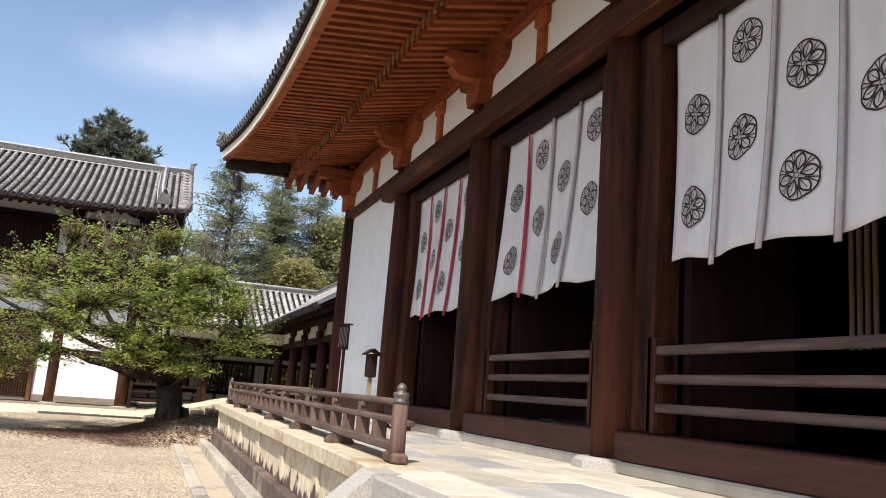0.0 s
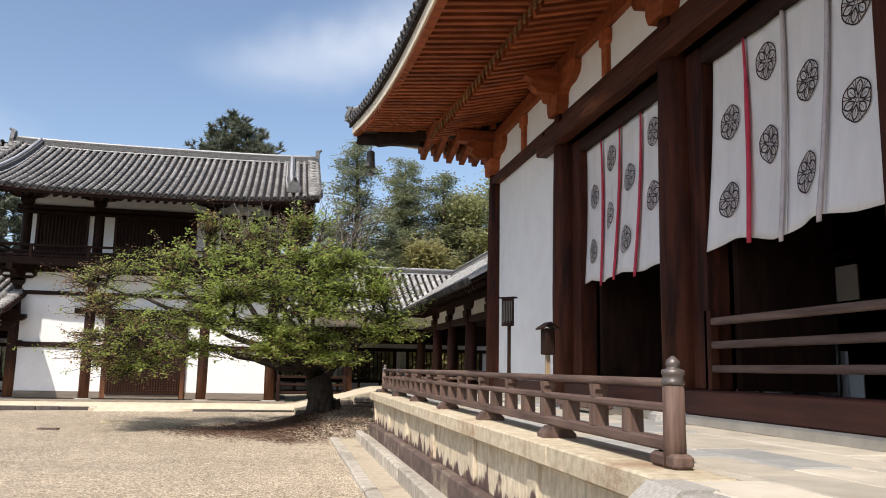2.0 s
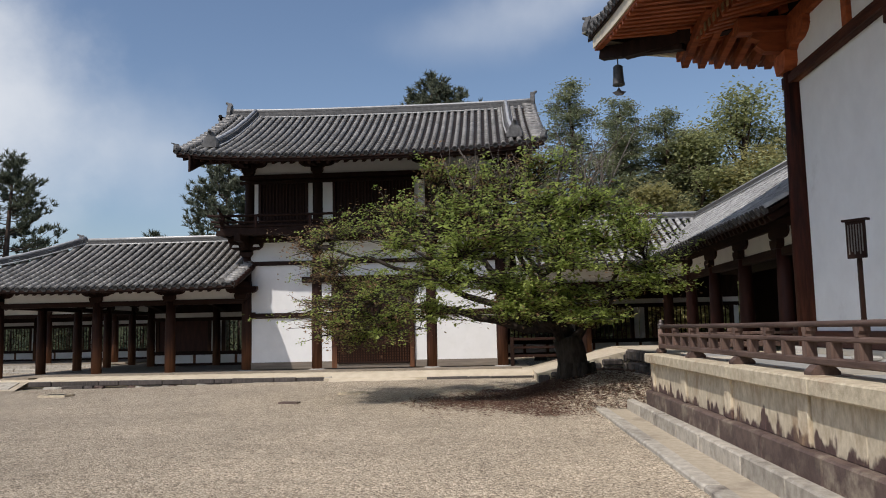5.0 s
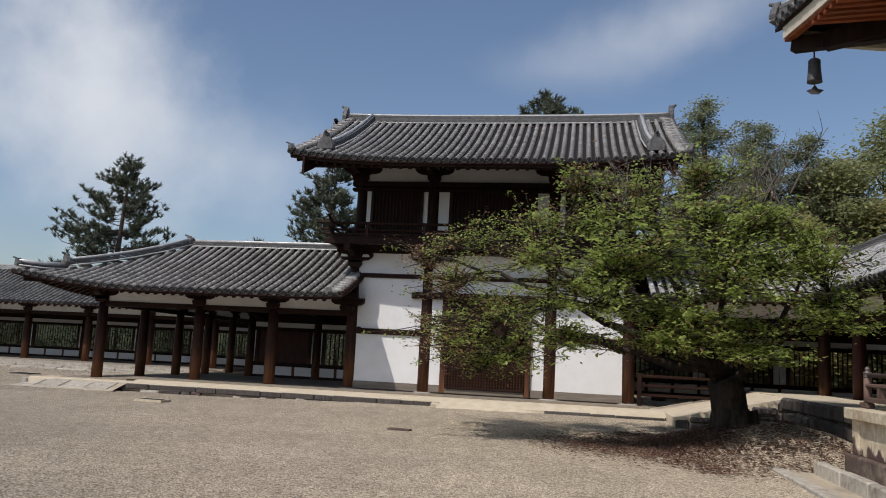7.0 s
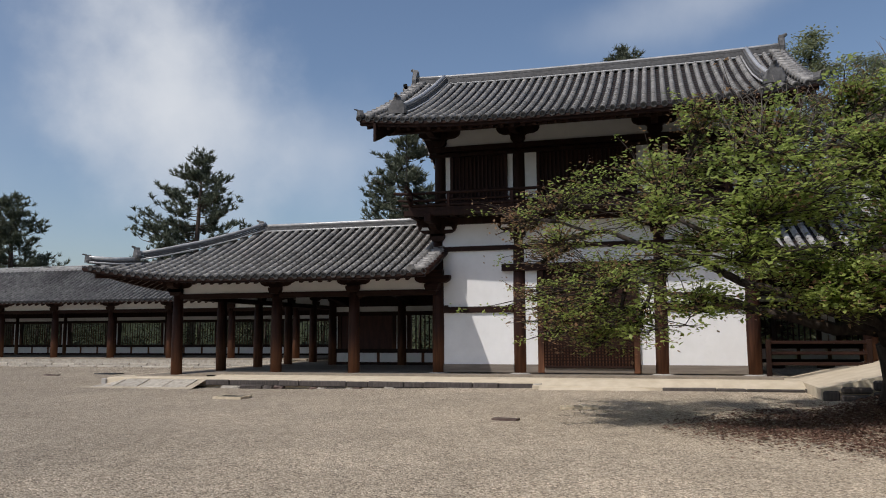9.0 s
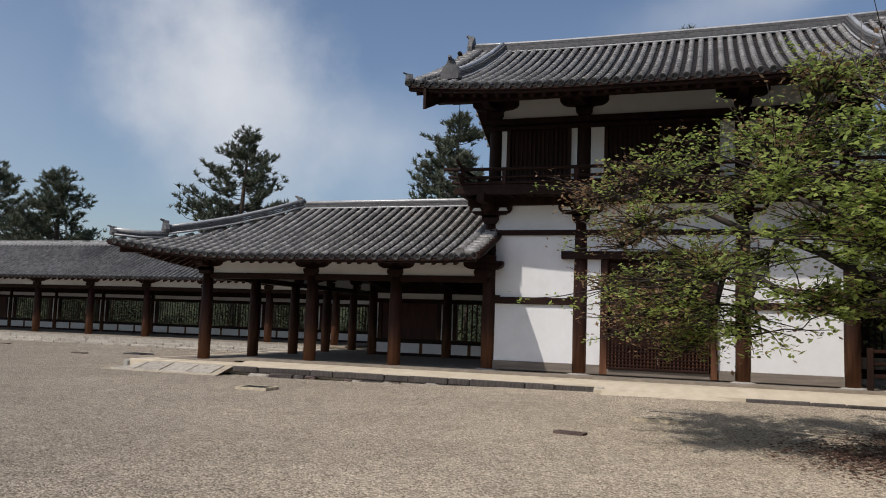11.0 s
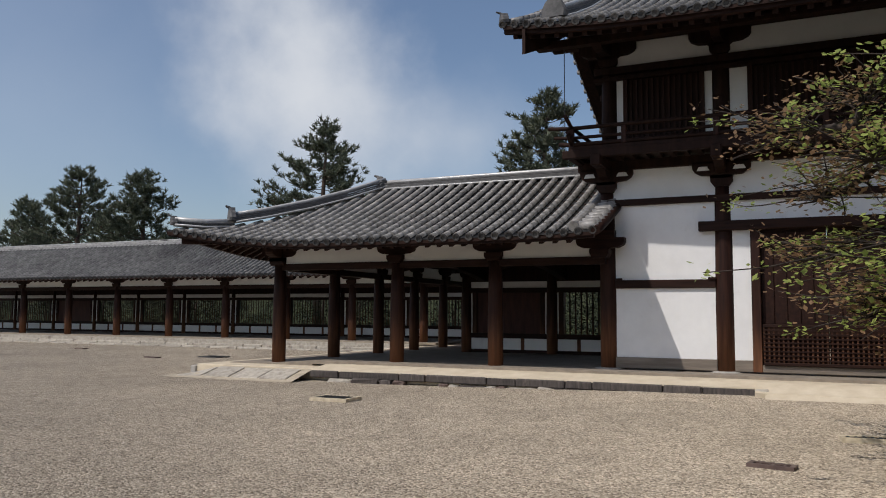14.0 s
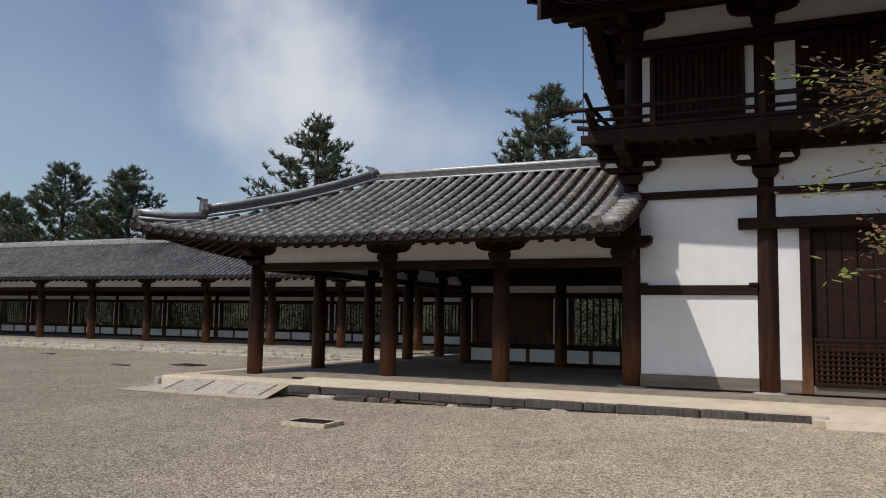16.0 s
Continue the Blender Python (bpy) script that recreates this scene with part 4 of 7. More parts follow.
# brackets below the balcony
for ky in KY:
    part("bracket_block", Shape().prism([(ky - 0.14, 4.0), (ky + 0.14, 4.0), (ky + 0.21, 4.10), (ky + 0.21, 4.22), (ky - 0.21, 4.22), (ky - 0.21, 4.10)], "x", KX - 0.2, KX + 0.22), WOOD_DARK, house)
    part("bracket_arm", bracket_shape(KX + 0.12, ky, 4.16, "y", 0.55, 0.34, 0.2), WOOD_DARK, house)
    # Added white plates imitate wall plaster glimpsed between the bracket arms.
    for o in (-0.34, 0.34):
        part("bearing_chip", Shape().prism([(ky + o - 0.12, 4.32), (ky + o + 0.12, 4.32), (ky + o + 0.08, 4.40), (ky + o - 0.08, 4.40)], "x", KX + 0.225, KX + 0.24), PLASTER, house)
    part("cantilever", Shape().box(KX, ky - 0.10, 4.42, KX + 1.15, ky + 0.10, 4.66, 0.02), WOOD_DARK, house)
    part("cantilever_arm", Shape().prism([(KX, 4.22), (KX + 0.55, 4.30), (KX + 0.75, 4.42), (KX, 4.42)], "y", ky - 0.09, ky + 0.09), WOOD_DARK, house)
part("band_beam", Shape().box(KX - 0.1, KY[0] - 0.6, 4.46, KX + 0.22, KY[-1] + 0.6, 4.66, 0.01), WOOD_DARK, house)
# balcony
BX, BY0, BY1 = -28.85, -9.42, 0.10
balcony = part("balcony_floor", Shape().box(KD - 1.0, BY0, 4.72, BX, BY1, 4.84, 0.01), WOOD_DARK, house)
part("balcony_edge", Shape().box(BX - 0.10, BY0 - 0.12, 4.60, BX + 0.04, BY1 + 0.12, 4.76, 0.01), WOOD_DARK, house)
part("balcony_edge", Shape().box(KD - 1.0, BY0 - 0.04, 4.60, BX - 0.1, BY0 + 0.10, 4.76, 0.01), WOOD_DARK, house)
for i in range(36):
    yv = lerp(BY0 + 0.1, BY1 - 0.1, i / 35)
    part("joist_end", Shape().box(KX + 0.2, yv - 0.05, 4.64, BX + 0.02, yv + 0.05, 4.72), WOOD_DARK, house)
for i in range(12):
    part("joist_end", Shape().box(lerp(KX, KD, i / 11) - 0.05, BY0 - 0.02, 4.64, lerp(KX, KD, i / 11) + 0.05, KY[0], 4.72), WOOD_DARK, house)
for py in (BY0 + 0.06, -8.3, -6.57, -4.7, -2.87, -1.2, BY1 - 0.06):
    part("balcony_post", Shape().box(BX - 0.10, py - 0.05, 4.84, BX, py + 0.05, 5.20, 0.01), WOOD_V, house)
for px in (-30.6, -32.3, -34.0):
    part("balcony_post", Shape().box(px - 0.05, BY0 + 0.01, 4.84, px + 0.05, BY0 + 0.11, 5.20, 0.01), WOOD_V, house)
for z, r, e in ((5.23, 0.042, 0.42), (5.03, 0.035, 0.30), (4.89, 0.045, 0.2)):
    part("balcony_rail", Shape().tube([(BX - 0.05, BY0 - e, z + 0.03), (BX - 0.05, BY0, z), (BX - 0.05, BY1, z), (BX - 0.05, BY1 + e, z + 0.03)], [r] * 4, 8), WOOD_DARK, house)
    part("balcony_rail", Shape().tube([(BX + e, BY0 + 0.06, z + 0.05 + 0.10 * (r > 0.04)), (BX, BY0 + 0.06, z + 0.02), (KD - 0.9, BY0 + 0.06, z + 0.02)], [r] * 3, 8), WOOD_DARK, house)
# upper storey
UX = -30.1
for ky in KY:
    column(house, UX, ky, 4.84, 6.86, 0.165, WOOD_DARK, False)
column(house, -34.5, KY[0], 4.84, 6.86, 0.165, WOOD_DARK, False)
part("upper_wall", Shape().box(UX - 0.06, KY[0], 4.84, UX + 0.02, KY[-1], 6.83), WOOD_DARK, house)
part("upper_wall_side", Shape().box(KD + 0.3, KY[0] - 0.04, 4.84, UX, KY[0] + 0.04, 7.2), WOOD_DARK, house)
part("upper_wall_side", Shape().box(KD + 0.3, KY[-1] - 0.04, 4.84, UX, KY[-1] + 0.04, 7.2), WOOD_DARK, house)
for z0, z1 in ((6.59, 6.74), (6.44, 6.53), (5.0, 5.14)):
    part("upper_beam", Shape().box(UX - 0.08, KY[0] - 0.3, z0, UX + 0.16, KY[-1] + 0.3, z1, 0.01), WOOD_DARK, house)
part("upper_plaster", Shape().box(UX - 0.06, KY[0] + 0.1, 6.74, UX + 0.06, KY[-1] - 0.1, 7.3), PLASTER, house)
strips = []
for (a, b) in zip(KY, KY[1:]):
    w = 0.17 if b - a < 3 else 0.36
    strips += [(a + 0.17, a + 0.17 + w), (b - 0.17 - w, b - 0.17)]
for y0, y1 in strips:
    part("plaster_strip", Shape().box(UX, y0, 5.14, UX + 0.07, y1, 6.44), PLASTER, house)
for a, b in zip(KY, KY[1:]):
    w = 0.36 if b - a < 3 else 0.55
    y0, y1 = a + w, b - w
    for yv in (y0, y1):
        part("window_frame", Shape().box(UX, yv - 0.045, 5.14, UX + 0.12, yv + 0.045, 6.44), WOOD_V, house)
    n = int((y1 - y0) / 0.11)
    for i in range(1, n):
        yv = lerp(y0, y1, i / n)
        part("window_bar", Shape().box(UX + 0.02, yv - 0.022, 5.14, UX + 0.07, yv + 0.022, 6.44), WOOD_V, house)
for ky in KY:
    part("bracket_block", Shape().prism([(ky - 0.13, 6.74), (ky + 0.13, 6.74), (ky + 0.20, 6.83), (ky + 0.20, 6.95), (ky - 0.20, 6.95), (ky - 0.20, 6.83)], "x", UX - 0.2, UX + 0.22), WOOD_DARK, house)
    part("bracket_arm", bracket_shape(UX + 0.12, ky, 6.92, "y", 0.60, 0.32, 0.2), WOOD_DARK, house)
    part("eave_arm", Shape().prism([(UX, 7.0), (UX + 0.9, 6.86), (UX + 1.3, 6.92), (UX + 1.3, 7.04), (UX, 7.3)], "y", ky - 0.09, ky + 0.09), WOOD_DARK, house)
part("eave_purlin", Shape().box(UX + 1.05, -10.1, 6.94, UX + 1.25, 0.55, 7.10, 0.01), WOOD_DARK, house)
part("eave_purlin", Shape().box(UX - 0.1, -10.1, 7.26, UX + 0.12, 0.55, 7.46, 0.01), WOOD_DARK, house)
part("eave_purlin", Shape().box(-32.45, -10.2, 8.95, -32.15, 0.7, 9.2, 0.01), WOOD_DARK, house)
part("eave_purlin", Shape().box(-34.7, -10.1, 7.26, -34.5, 0.55, 7.46, 0.01), WOOD_DARK, house)
# roof
RY0, RY1 = -10.25, 0.70


def sag(v, span=1.0, rise=0.24):
    return rise * (abs(2 * v - 1)) ** 3


def east_roof(u, w):
    v = u / (RY1 - RY0)
    return (-27.28 - 5.02 * w, RY0 + u, 6.74 + sag(v) * (1 - 0.35 * w) + 2.05 * w + 0.50 * w * w)


def back_roof(u, w):
    x, y, z = east_roof(u, w)
    return (-64.6 - x, y - 0.4 * (1 - u / LEN), z)


LEN = RY1 - RY0
full = lambda u: (0.0, 1.0)
roof_rows(house, east_roof, LEN, full, 0.237, 0.070, n_tiles=18, single=7)
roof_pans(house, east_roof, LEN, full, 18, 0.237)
roof_board(house, east_roof, LEN, full, 0.07)
roof_rows(house, back_roof, LEN, full, 0.53, 0.078, n_tiles=8)
roof_board(house, back_roof, LEN, full, 0.09)
for i in range(40):
    yv = lerp(RY0 + 0.2, RY1 - 0.2, i / 39)
    v = (yv - RY0) / LEN
    zz = sag(v)
    part("rafter", Shape().beam((-30.2, yv, 7.62 + zz * 0.8), (-27.42, yv, 6.63 + zz), 0.09, 0.12), WOOD_X, house)
eave_strip(house, "eave_board", WOOD_Y, [(x - 0.06, y, z - 0.15) for x, y, z in (east_roof(LEN * i / 40, 0) for i in range(41))], 0.1, 0.12, (-1, 0, 0))
for yv, sgn in ((RY0, 1), (RY1, -1)):
    for fn in (east_roof, back_roof):
        u = 0.42 if sgn > 0 else LEN - 0.42
        pts = [Vector(fn(u, w)) for w in [i / 10 for i in range(11)]]
        s = Shape()
        for p in pts:
            s.v += [(p.x, p.y - 0.03, p.z - 0.58), (p.x, p.y + 0.03, p.z - 0.58), (p.x, p.y + 0.03, p.z - 0.06), (p.x, p.y - 0.03, p.z - 0.06)]
        s.f = [(0, 1, 2, 3), (43, 42, 41, 40)] + [(4 * k + i, 4 * k + 4 + i, 4 * k + 4 + (i + 1) % 4, 4 * k + (i + 1) % 4) for k in range(10) for i in range(4)]
        part("bargeboard", s, WOOD_DARK, house)
        for i in range(14):
            p = Vector(fn(0.06 if sgn > 0 else LEN - 0.06, (i + 0.5) / 14))
            q = Shape().tube([(p.x, p.y - sgn * 0.17, p.z + 0.03), (p.x, p.y + sgn * 0.3, p.z + 0.06)], [0.07, 0.07], 8)
            part("verge_tile", q, TILE, house)
part("gable_boarding", Shape().prism([(-34.6, 7.3), (-30.0, 7.3), (-32.3, 9.1)], "y", KY[0] - 0.05, KY[0] + 0.05), PLASTER, house)
part("gable_boarding", Shape().prism([(-34.6, 7.3), (-30.0, 7.3), (-32.3, 9.1)], "y", KY[-1] - 0.05, KY[-1] + 0.05), PLASTER, house)
ridge_pile(house, [(-32.3, lerp(RY0 + 0.05, RY1 - 0.05, i / 12), 9.24 + sag(i / 12) * 0.30) for i in range(13)], 0.32, 0.30)
for yv, f in ((RY0 - 0.0, -1), (RY1, 1)):
    end_ornament(house, (-32.3, yv, 9.40), (0, f, 0), 0.50)
    y2 = yv - f * 0.95
    pts = [Vector(east_roof(y2 - RY0, w)) for w in (0.98, 0.75, 0.5, 0.3, 0.14)]
    pts[-1].y += f * 0.12
    pts[-2].y += f * 0.04
    ridge_pile(house, [p + Vector((0, 0, 0.05)) for p in pts], 0.24, 0.20, name="descending_ridge")
    end_ornament(house, pts[-1] + Vector((0.06, 0, 0.05)), (1, 0, 0), 0.48)
    end_ornament(house, Vector(east_roof(0.1 if f < 0 else LEN - 0.1, 0.01)) + Vector((0.0, f * 0.08, 0.03)), (0.7, f, 0), 0.20)

# ---- corridors ----
random.seed(21)


def wall_bay_x(parent, x, y0, y1, kind, base=0.35):
    """One bay of a corridor's outer wall that faces +x: low white panels, lattice window or doors, white strips, head panel."""
    t = 0.06
    part("wall_sill", Shape().box(x - t, y0, base, x + t, y1, base + 0.10), WOOD_Y, parent)
    n = 3
    for i in range(n):
        a, b = lerp(y0, y1, i / n), lerp(y0, y1, (i + 1) / n)
        part("low_panel", Shape().box(x - 0.04, a + 0.05, base + 0.10, x + 0.04, b - 0.05, base + 0.42), PLASTER, parent)
        part("low_stud", Shape().box(x - t, a - 0.05, base + 0.10, x + t, a + 0.05, base + 0.42), WOOD_V, parent)
    part("mid_rail", Shape().box(x - 0.08, y0, base + 0.42, x + 0.08, y1, base + 0.56, 0.01), WOOD_Y, parent)
    part("head_rail", Shape().box(x - 0.08, y0, base + 1.72, x + 0.08, y1, base + 1.86, 0.01), WOOD_Y, parent)
    part("head_panel", Shape().box(x - 0.04, y0, base + 1.86, x + 0.04, y1, base + 2.04), PLASTER, parent)
    part("upper_boarding", Shape().box(x - 0.05, y0, base + 2.04, x + 0.05, y1, base + 2.85), WOOD_DARK, parent)
    for a, b in ((y0 + 0.02, y0 + 0.20), (y1 - 0.20, y1 - 0.02)):
        part("plaster_strip", Shape().box(x - 0.04, a, base + 0.56, x + 0.05, b, base + 1.72), PLASTER, parent)
    for yv in (y0 + 0.27, y1 - 0.27):
        part("window_post", Shape().box(x - 0.08, yv - 0.07, base + 0.56, x + 0.08, yv + 0.07, base + 1.72, 0.01), WOOD_V, parent)
    if kind == "window":
        a, b = y0 + 0.34, y1 - 0.34
        n = int((b - a) / 0.15)
        for i in range(1, n):
            yv = lerp(a, b, i / n)
            part("window_bar", Shape().prism([(x - 0.028, yv), (x, yv - 0.024), (x + 0.028, yv), (x, yv + 0.024)], "z", base + 0.56, base + 1.72), WOOD_V, parent)
    else:
        part("door", Shape().box(x - 0.04, y0 + 0.34, base + 0.56, x + 0.03, y1 - 0.34, base + 1.72), WOOD_INNER, parent)


def corridor_common(parent, posts, r=0.165, base=0.35):
    for x, y in posts:
        column(parent, x, y, base - (0.10 if y == -17.0 else 0.0), 2.62, r)


def eave_frieze_y(parent, x, ys, base=0.35, white=True):
    """Beams, white frieze and brackets over a row of columns that runs along y."""
    part("tie_beam", Shape().box(x - 0.09, ys[0] - 0.1, 2.50, x + 0.09, ys[-1] + 0.1, 2.66, 0.012), WOOD_Y, parent)
    part("eave_purlin", Shape().box(x - 0.10, ys[0] - 0.5, 3.02, x + 0.10, ys[-1] + 0.3, 3.20, 0.012), WOOD_Y, parent)
    for a, b in zip(ys, ys[1:]):
        part("frieze_panel", Shape().box(x - 0.04, a + 0.1, 2.66, x + 0.05, b - 0.1, 3.02), PLASTER, parent)
    for y in ys:
        part("bracket_block", Shape().prism([(y - 0.14, 2.62), (y + 0.14, 2.62), (y + 0.2, 2.72), (y + 0.2, 2.80), (y - 0.2, 2.80), (y - 0.2, 2.72)], "x", x - 0.2, x + 0.2), WOOD_Y, parent)
        part("bracket_arm", bracket_shape(x, y, 2.78, "y", 0.50, 0.26, 0.22), WOOD_Y, parent)


def eave_frieze_x(parent, y, xs):
    part("tie_beam", Shape().box(xs[0] - 0.1, y - 0.09, 2.50, xs[-1] + 0.1, y + 0.09, 2.66, 0.012), WOOD_X, parent)
    part("eave_purlin", Shape().box(xs[0] - 0.3, y - 0.10, 3.02, xs[-1] + 0.5, y + 0.10, 3.20, 0.012), WOOD_X, parent)
    for a, b in zip(xs, xs[1:]):
        part("frieze_panel", Shape().box(a + 0.1, y - 0.05, 2.66, b - 0.1, y + 0.04, 3.02), PLASTER, parent)
    for x in xs:
        part("bracket_block", Shape().prism([(x - 0.14, 2.62), (x + 0.14, 2.62), (x + 0.2, 2.72), (x + 0.2, 2.80), (x - 0.2, 2.80), (x - 0.2, 2.72)], "y", y - 0.2, y + 0.2), WOOD_X, parent)
        part("bracket_arm", bracket_shape(x, y, 2.78, "x", 0.50, 0.26, 0.22), WOOD_X, parent)


def rainbow_beam_x(parent, x0, x1, y, z=2.55):
    """A curved cross beam with its strut, spanning the corridor along x."""
    top = [(x0 + (x1 - x0) * i / 10, z + 0.28 * math.sin(math.pi * i / 10) + 0.14) for i in range(11)]
    low = [(x0 + (x1 - x0) * i / 10, z + 0.28 * math.sin(math.pi * i / 10) - 0.14) for i in range(10, -1, -1)]
    part("rainbow_beam", Shape().prism(top + low, "y", y - 0.1, y + 0.1), WOOD_X, parent)
    m = (x0 + x1) / 2
    part("beam_strut", Shape().prism([(m - 0.5, z + 0.38), (m + 0.5, z + 0.38), (m + 0.12, z + 1.7), (m - 0.12, z + 1.7)], "y", y - 0.05, y + 0.05), WOOD_X, parent)


CX0, CX1, CXR = -29.6, -34.9, -32.2
CYS = [-17.0, -13.7, -11.28, -8.95]
gallery = thing("roofed_corridor", (-32.2, -13, 0.35), "roofed timber corridor with lattice windows beside the sutra house", "corridor", "temple corridors")
corridor_common(gallery, [(CX0, y) for y in CYS[:3]] + [(-32.1, -17.0), (-34.6, -17.0), (-37.0, -17.0), (-39.3, -17.0)] + [(CX1, y) for y in (-14.2, -11.6, -9.3)])
eave_frieze_y(gallery, CX0, CYS)
eave_frieze_x(gallery, -17.0, [-41.2, -39.3, -37.0, -34.6, -32.1, CX0])
for a, b, k in ((-14.2, -11.6, "door"), (-11.6, -9.3, "window")):
    wall_bay_x(gallery, CX1, a, b, k)
part("rear_wall", Shape().box(-41.2, -14.28, 0.35, CX1, -14.16, 3.0), PLASTER, gallery)
part("rear_beam", Shape().box(-41.2, -14.32, 2.1, CX1, -14.12, 2.25), WOOD_X, gallery)
for y in CYS[1:3]:
    rainbow_beam_x(gallery, CX1, CX0, y)


def gal_east(u, w):
    y = -19.0 + u
    d = max(0.0, (-14.5 - y) / 4.5)
    e = max(0.0, (y + 9.6) / 1.0)
    return (-27.92 + 0.15 * d * d - 4.28 * w, y, 2.99 + (0.42 * d * d + 0.05 * e) * (1 - w) ** 2 + 1.45 * w + 0.38 * w * w)


def gal_east_top(u):
    return (0.0, min(1.0, (u + 0.02) / 3.45))


def gal_south(u, w):
    x = -27.78 - u
    d = max(0.0, (x + 32.3) / 4.5)
    return (x, -18.75 - 0.18 * d * d + 3.25 * w, 2.99 + 0.42 * d * d * (1 - w) ** 2 + 1.45 * w + 0.38 * w * w)


def gal_south_top(u):
    x = -27.78 - u
    hi = min(1.0, (u + 0.02) / 4.4)
    if x < -39.7:
        return (min(1.0, (-39.7 - x) / 3.6), hi)
    return (0.0, hi)


roof_rows(gallery, gal_east, 10.30, gal_east_top, 0.275, 0.073, n_tiles=15, single=8)
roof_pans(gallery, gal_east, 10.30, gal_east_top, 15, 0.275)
roof_board(gallery, gal_east, 10.30, gal_east_top, 0.07)
for i in range(17):
    p, q = Vector(gal_east(10.28, i / 17)), Vector(gal_east(10.28, (i + 1) / 17))
    m = (p + q) / 2
    part("verge_tile", Shape().tube([m + Vector((0, -0.34, 0.05)), m + Vector((0, 0.02, 0.07)), m + Vector((0, 0.07, -0.02))], [0.10, 0.105, 0.09], 8), TILE, gallery)
part("verge_roll", Shape().tube([Vector(gal_east(9.93, i / 10)) + Vector((0, 0, 0.10)) for i in range(11)], [0.105] * 11, 10), TILE, gallery)
part("verge_board", Shape().tube([Vector(gal_east(10.30, i / 10)) + Vector((0.03 * (i == 0), 0.06, -0.01)) for i in range(11)], [0.09] * 11, 8), WOOD_X, gallery)
roof_rows(gallery, gal_south, 15.3, gal_south_top, 0.275, 0.073, n_tiles=15)
roof_pans(gallery, gal_south, 15.3, gal_south_top, 15, 0.275)
roof_board(gallery, gal_south, 15.3, gal_south_top, 0.07)
roof_board(gallery, lambda u, w: (-36.2 + 4.0 * w, -16 + u, 3.0 + 1.83 * w), 7.1, full, 0.08)
roof_board(gallery, lambda u, w: (-43.4 + u, -12.2 - 3.3 * w, 3.0 + 1.83 * w), 11.2, full, 0.08)
for i in range(34):
    yv = lerp(-18.2, -9.2, i / 33)
    d = max(0.0, (-14.5 - yv) / 4.5)
    run = min(1.0, (yv + 19.0) / 3.45) * 0.62
    part("rafter", Shape().beam((-28.0 - 4.28 * run, yv, 2.92 + 0.42 * d * d * (1 - run) ** 2 + 1.45 * run + 0.3 * run * run), (-28.0, yv, 2.92 + 0.42 * d * d), 0.085, 0.11), WOOD_X, gallery)
for i in range(36):
    xv = lerp(-39.5, -29.0, i / 35)
    d = max(0.0, (xv + 32.5) / 4.5)
    run = min(1.0, (-27.78 - xv) / 4.4) * 0.72
    part("rafter", Shape().beam((xv, -18.65 + 3.25 * run, 2.92 + 0.42 * d * d * (1 - run) ** 2 + 1.45 * run + 0.3 * run * run), (xv, -18.65, 2.92 + 0.42 * d * d), 0.085, 0.11), WOOD_Y, gallery)
part("hip_rafter", Shape().beam((-29.9, -16.9, 3.40), (-27.95, -18.7, 3.30), 0.16, 0.22), WOOD_X, gallery)
eave_strip(gallery, "eave_board", WOOD_Y, [(x - 0.05, y, z - 0.13) for x, y, z in (gal_east(10.30 * i / 24, 0) for i in range(25))], 0.1, 0.11, (-1, 0, 0))
eave_strip(gallery, "eave_board", WOOD_X, [(x, y + 0.05, z - 0.13) for x, y, z in (gal_south(11.6 * i / 24, 0) for i in range(25))], 0.1, 0.11, (0, 1, 0))
ridge_pile(gallery, [(CXR, lerp(-15.5, -8.9, i / 4), 4.80) for i in range(5)], 0.28, 0.20)
ridge_pile(gallery, [(lerp(CXR, -43.4, i / 4), -15.5, 4.80) for i in range(5)], 0.28, 0.20)
end_ornament(gallery, (CXR + 0.05, -15.62, 4.85), (0.3, -1, 0), 0.34)
hp = [Vector((lerp(CXR, -27.85, w), lerp(-15.5, -18.85, w), 0)) for w in [0, 0.2, 0.4, 0.6, 0.74]]
for p, w in zip(hp, [0, 0.2, 0.4, 0.6, 0.74]):
    q = 1 - w
    p.z = 3.02 + 0.42 * w * w * 0.9 + 1.45 * q + 0.38 * q * q + 0.04
ridge_pile(gallery, hp, 0.24, 0.20, name="hip_ridge")
end_ornament(gallery, hp[-1] + Vector((0.04, -0.04, 0.05)), (1, -0.8, 0), 0.34)
h2 = [Vector((-28.98, -17.98, 3.55)), Vector((-28.4, -18.42, 3.50)), Vector((-27.85, -18.85, 3.52))]
ridge_pile(gallery, h2, 0.18, 0.12, name="hip_ridge", cap=0.07)
end_ornament(gallery, h2[-1] + Vector((0, 0, 0.02)), (1, -0.8, 0), 0.22)

# far corridor that runs on to the south
FXC, FXW = -41.2, -45.7
far = thing("roofed_corridor", (-43.4, -35, 0.35), "long roofed timber corridor with lattice windows and white panels", "corridor", "temple corridors")
FYS = [-51.2 + 3.25 * i for i in range(12)]
corridor_common(far, [(FXC, y) for y in FYS])
for y in FYS:
    column(far, FXW, y, 0.35, 2.62, 0.13)
eave_frieze_y(far, FXC, FYS)
for i, (a, b) in enumerate(zip(FYS, FYS[1:])):
    wall_bay_x(far, FXW, a, b, "door" if i in (2,) else "window")


def far_east(u, w):
    return (-39.9 - 3.5 * w, -54.0 + u, 3.02 + 1.45 * w + 0.38 * w * w)


def far_top(u):
    y = -54.0 + u
    if y > -18.8:
        return (0.0, max(0.0, 1 - (y + 18.8) / 3.3))
    return (0.0, 1.0)


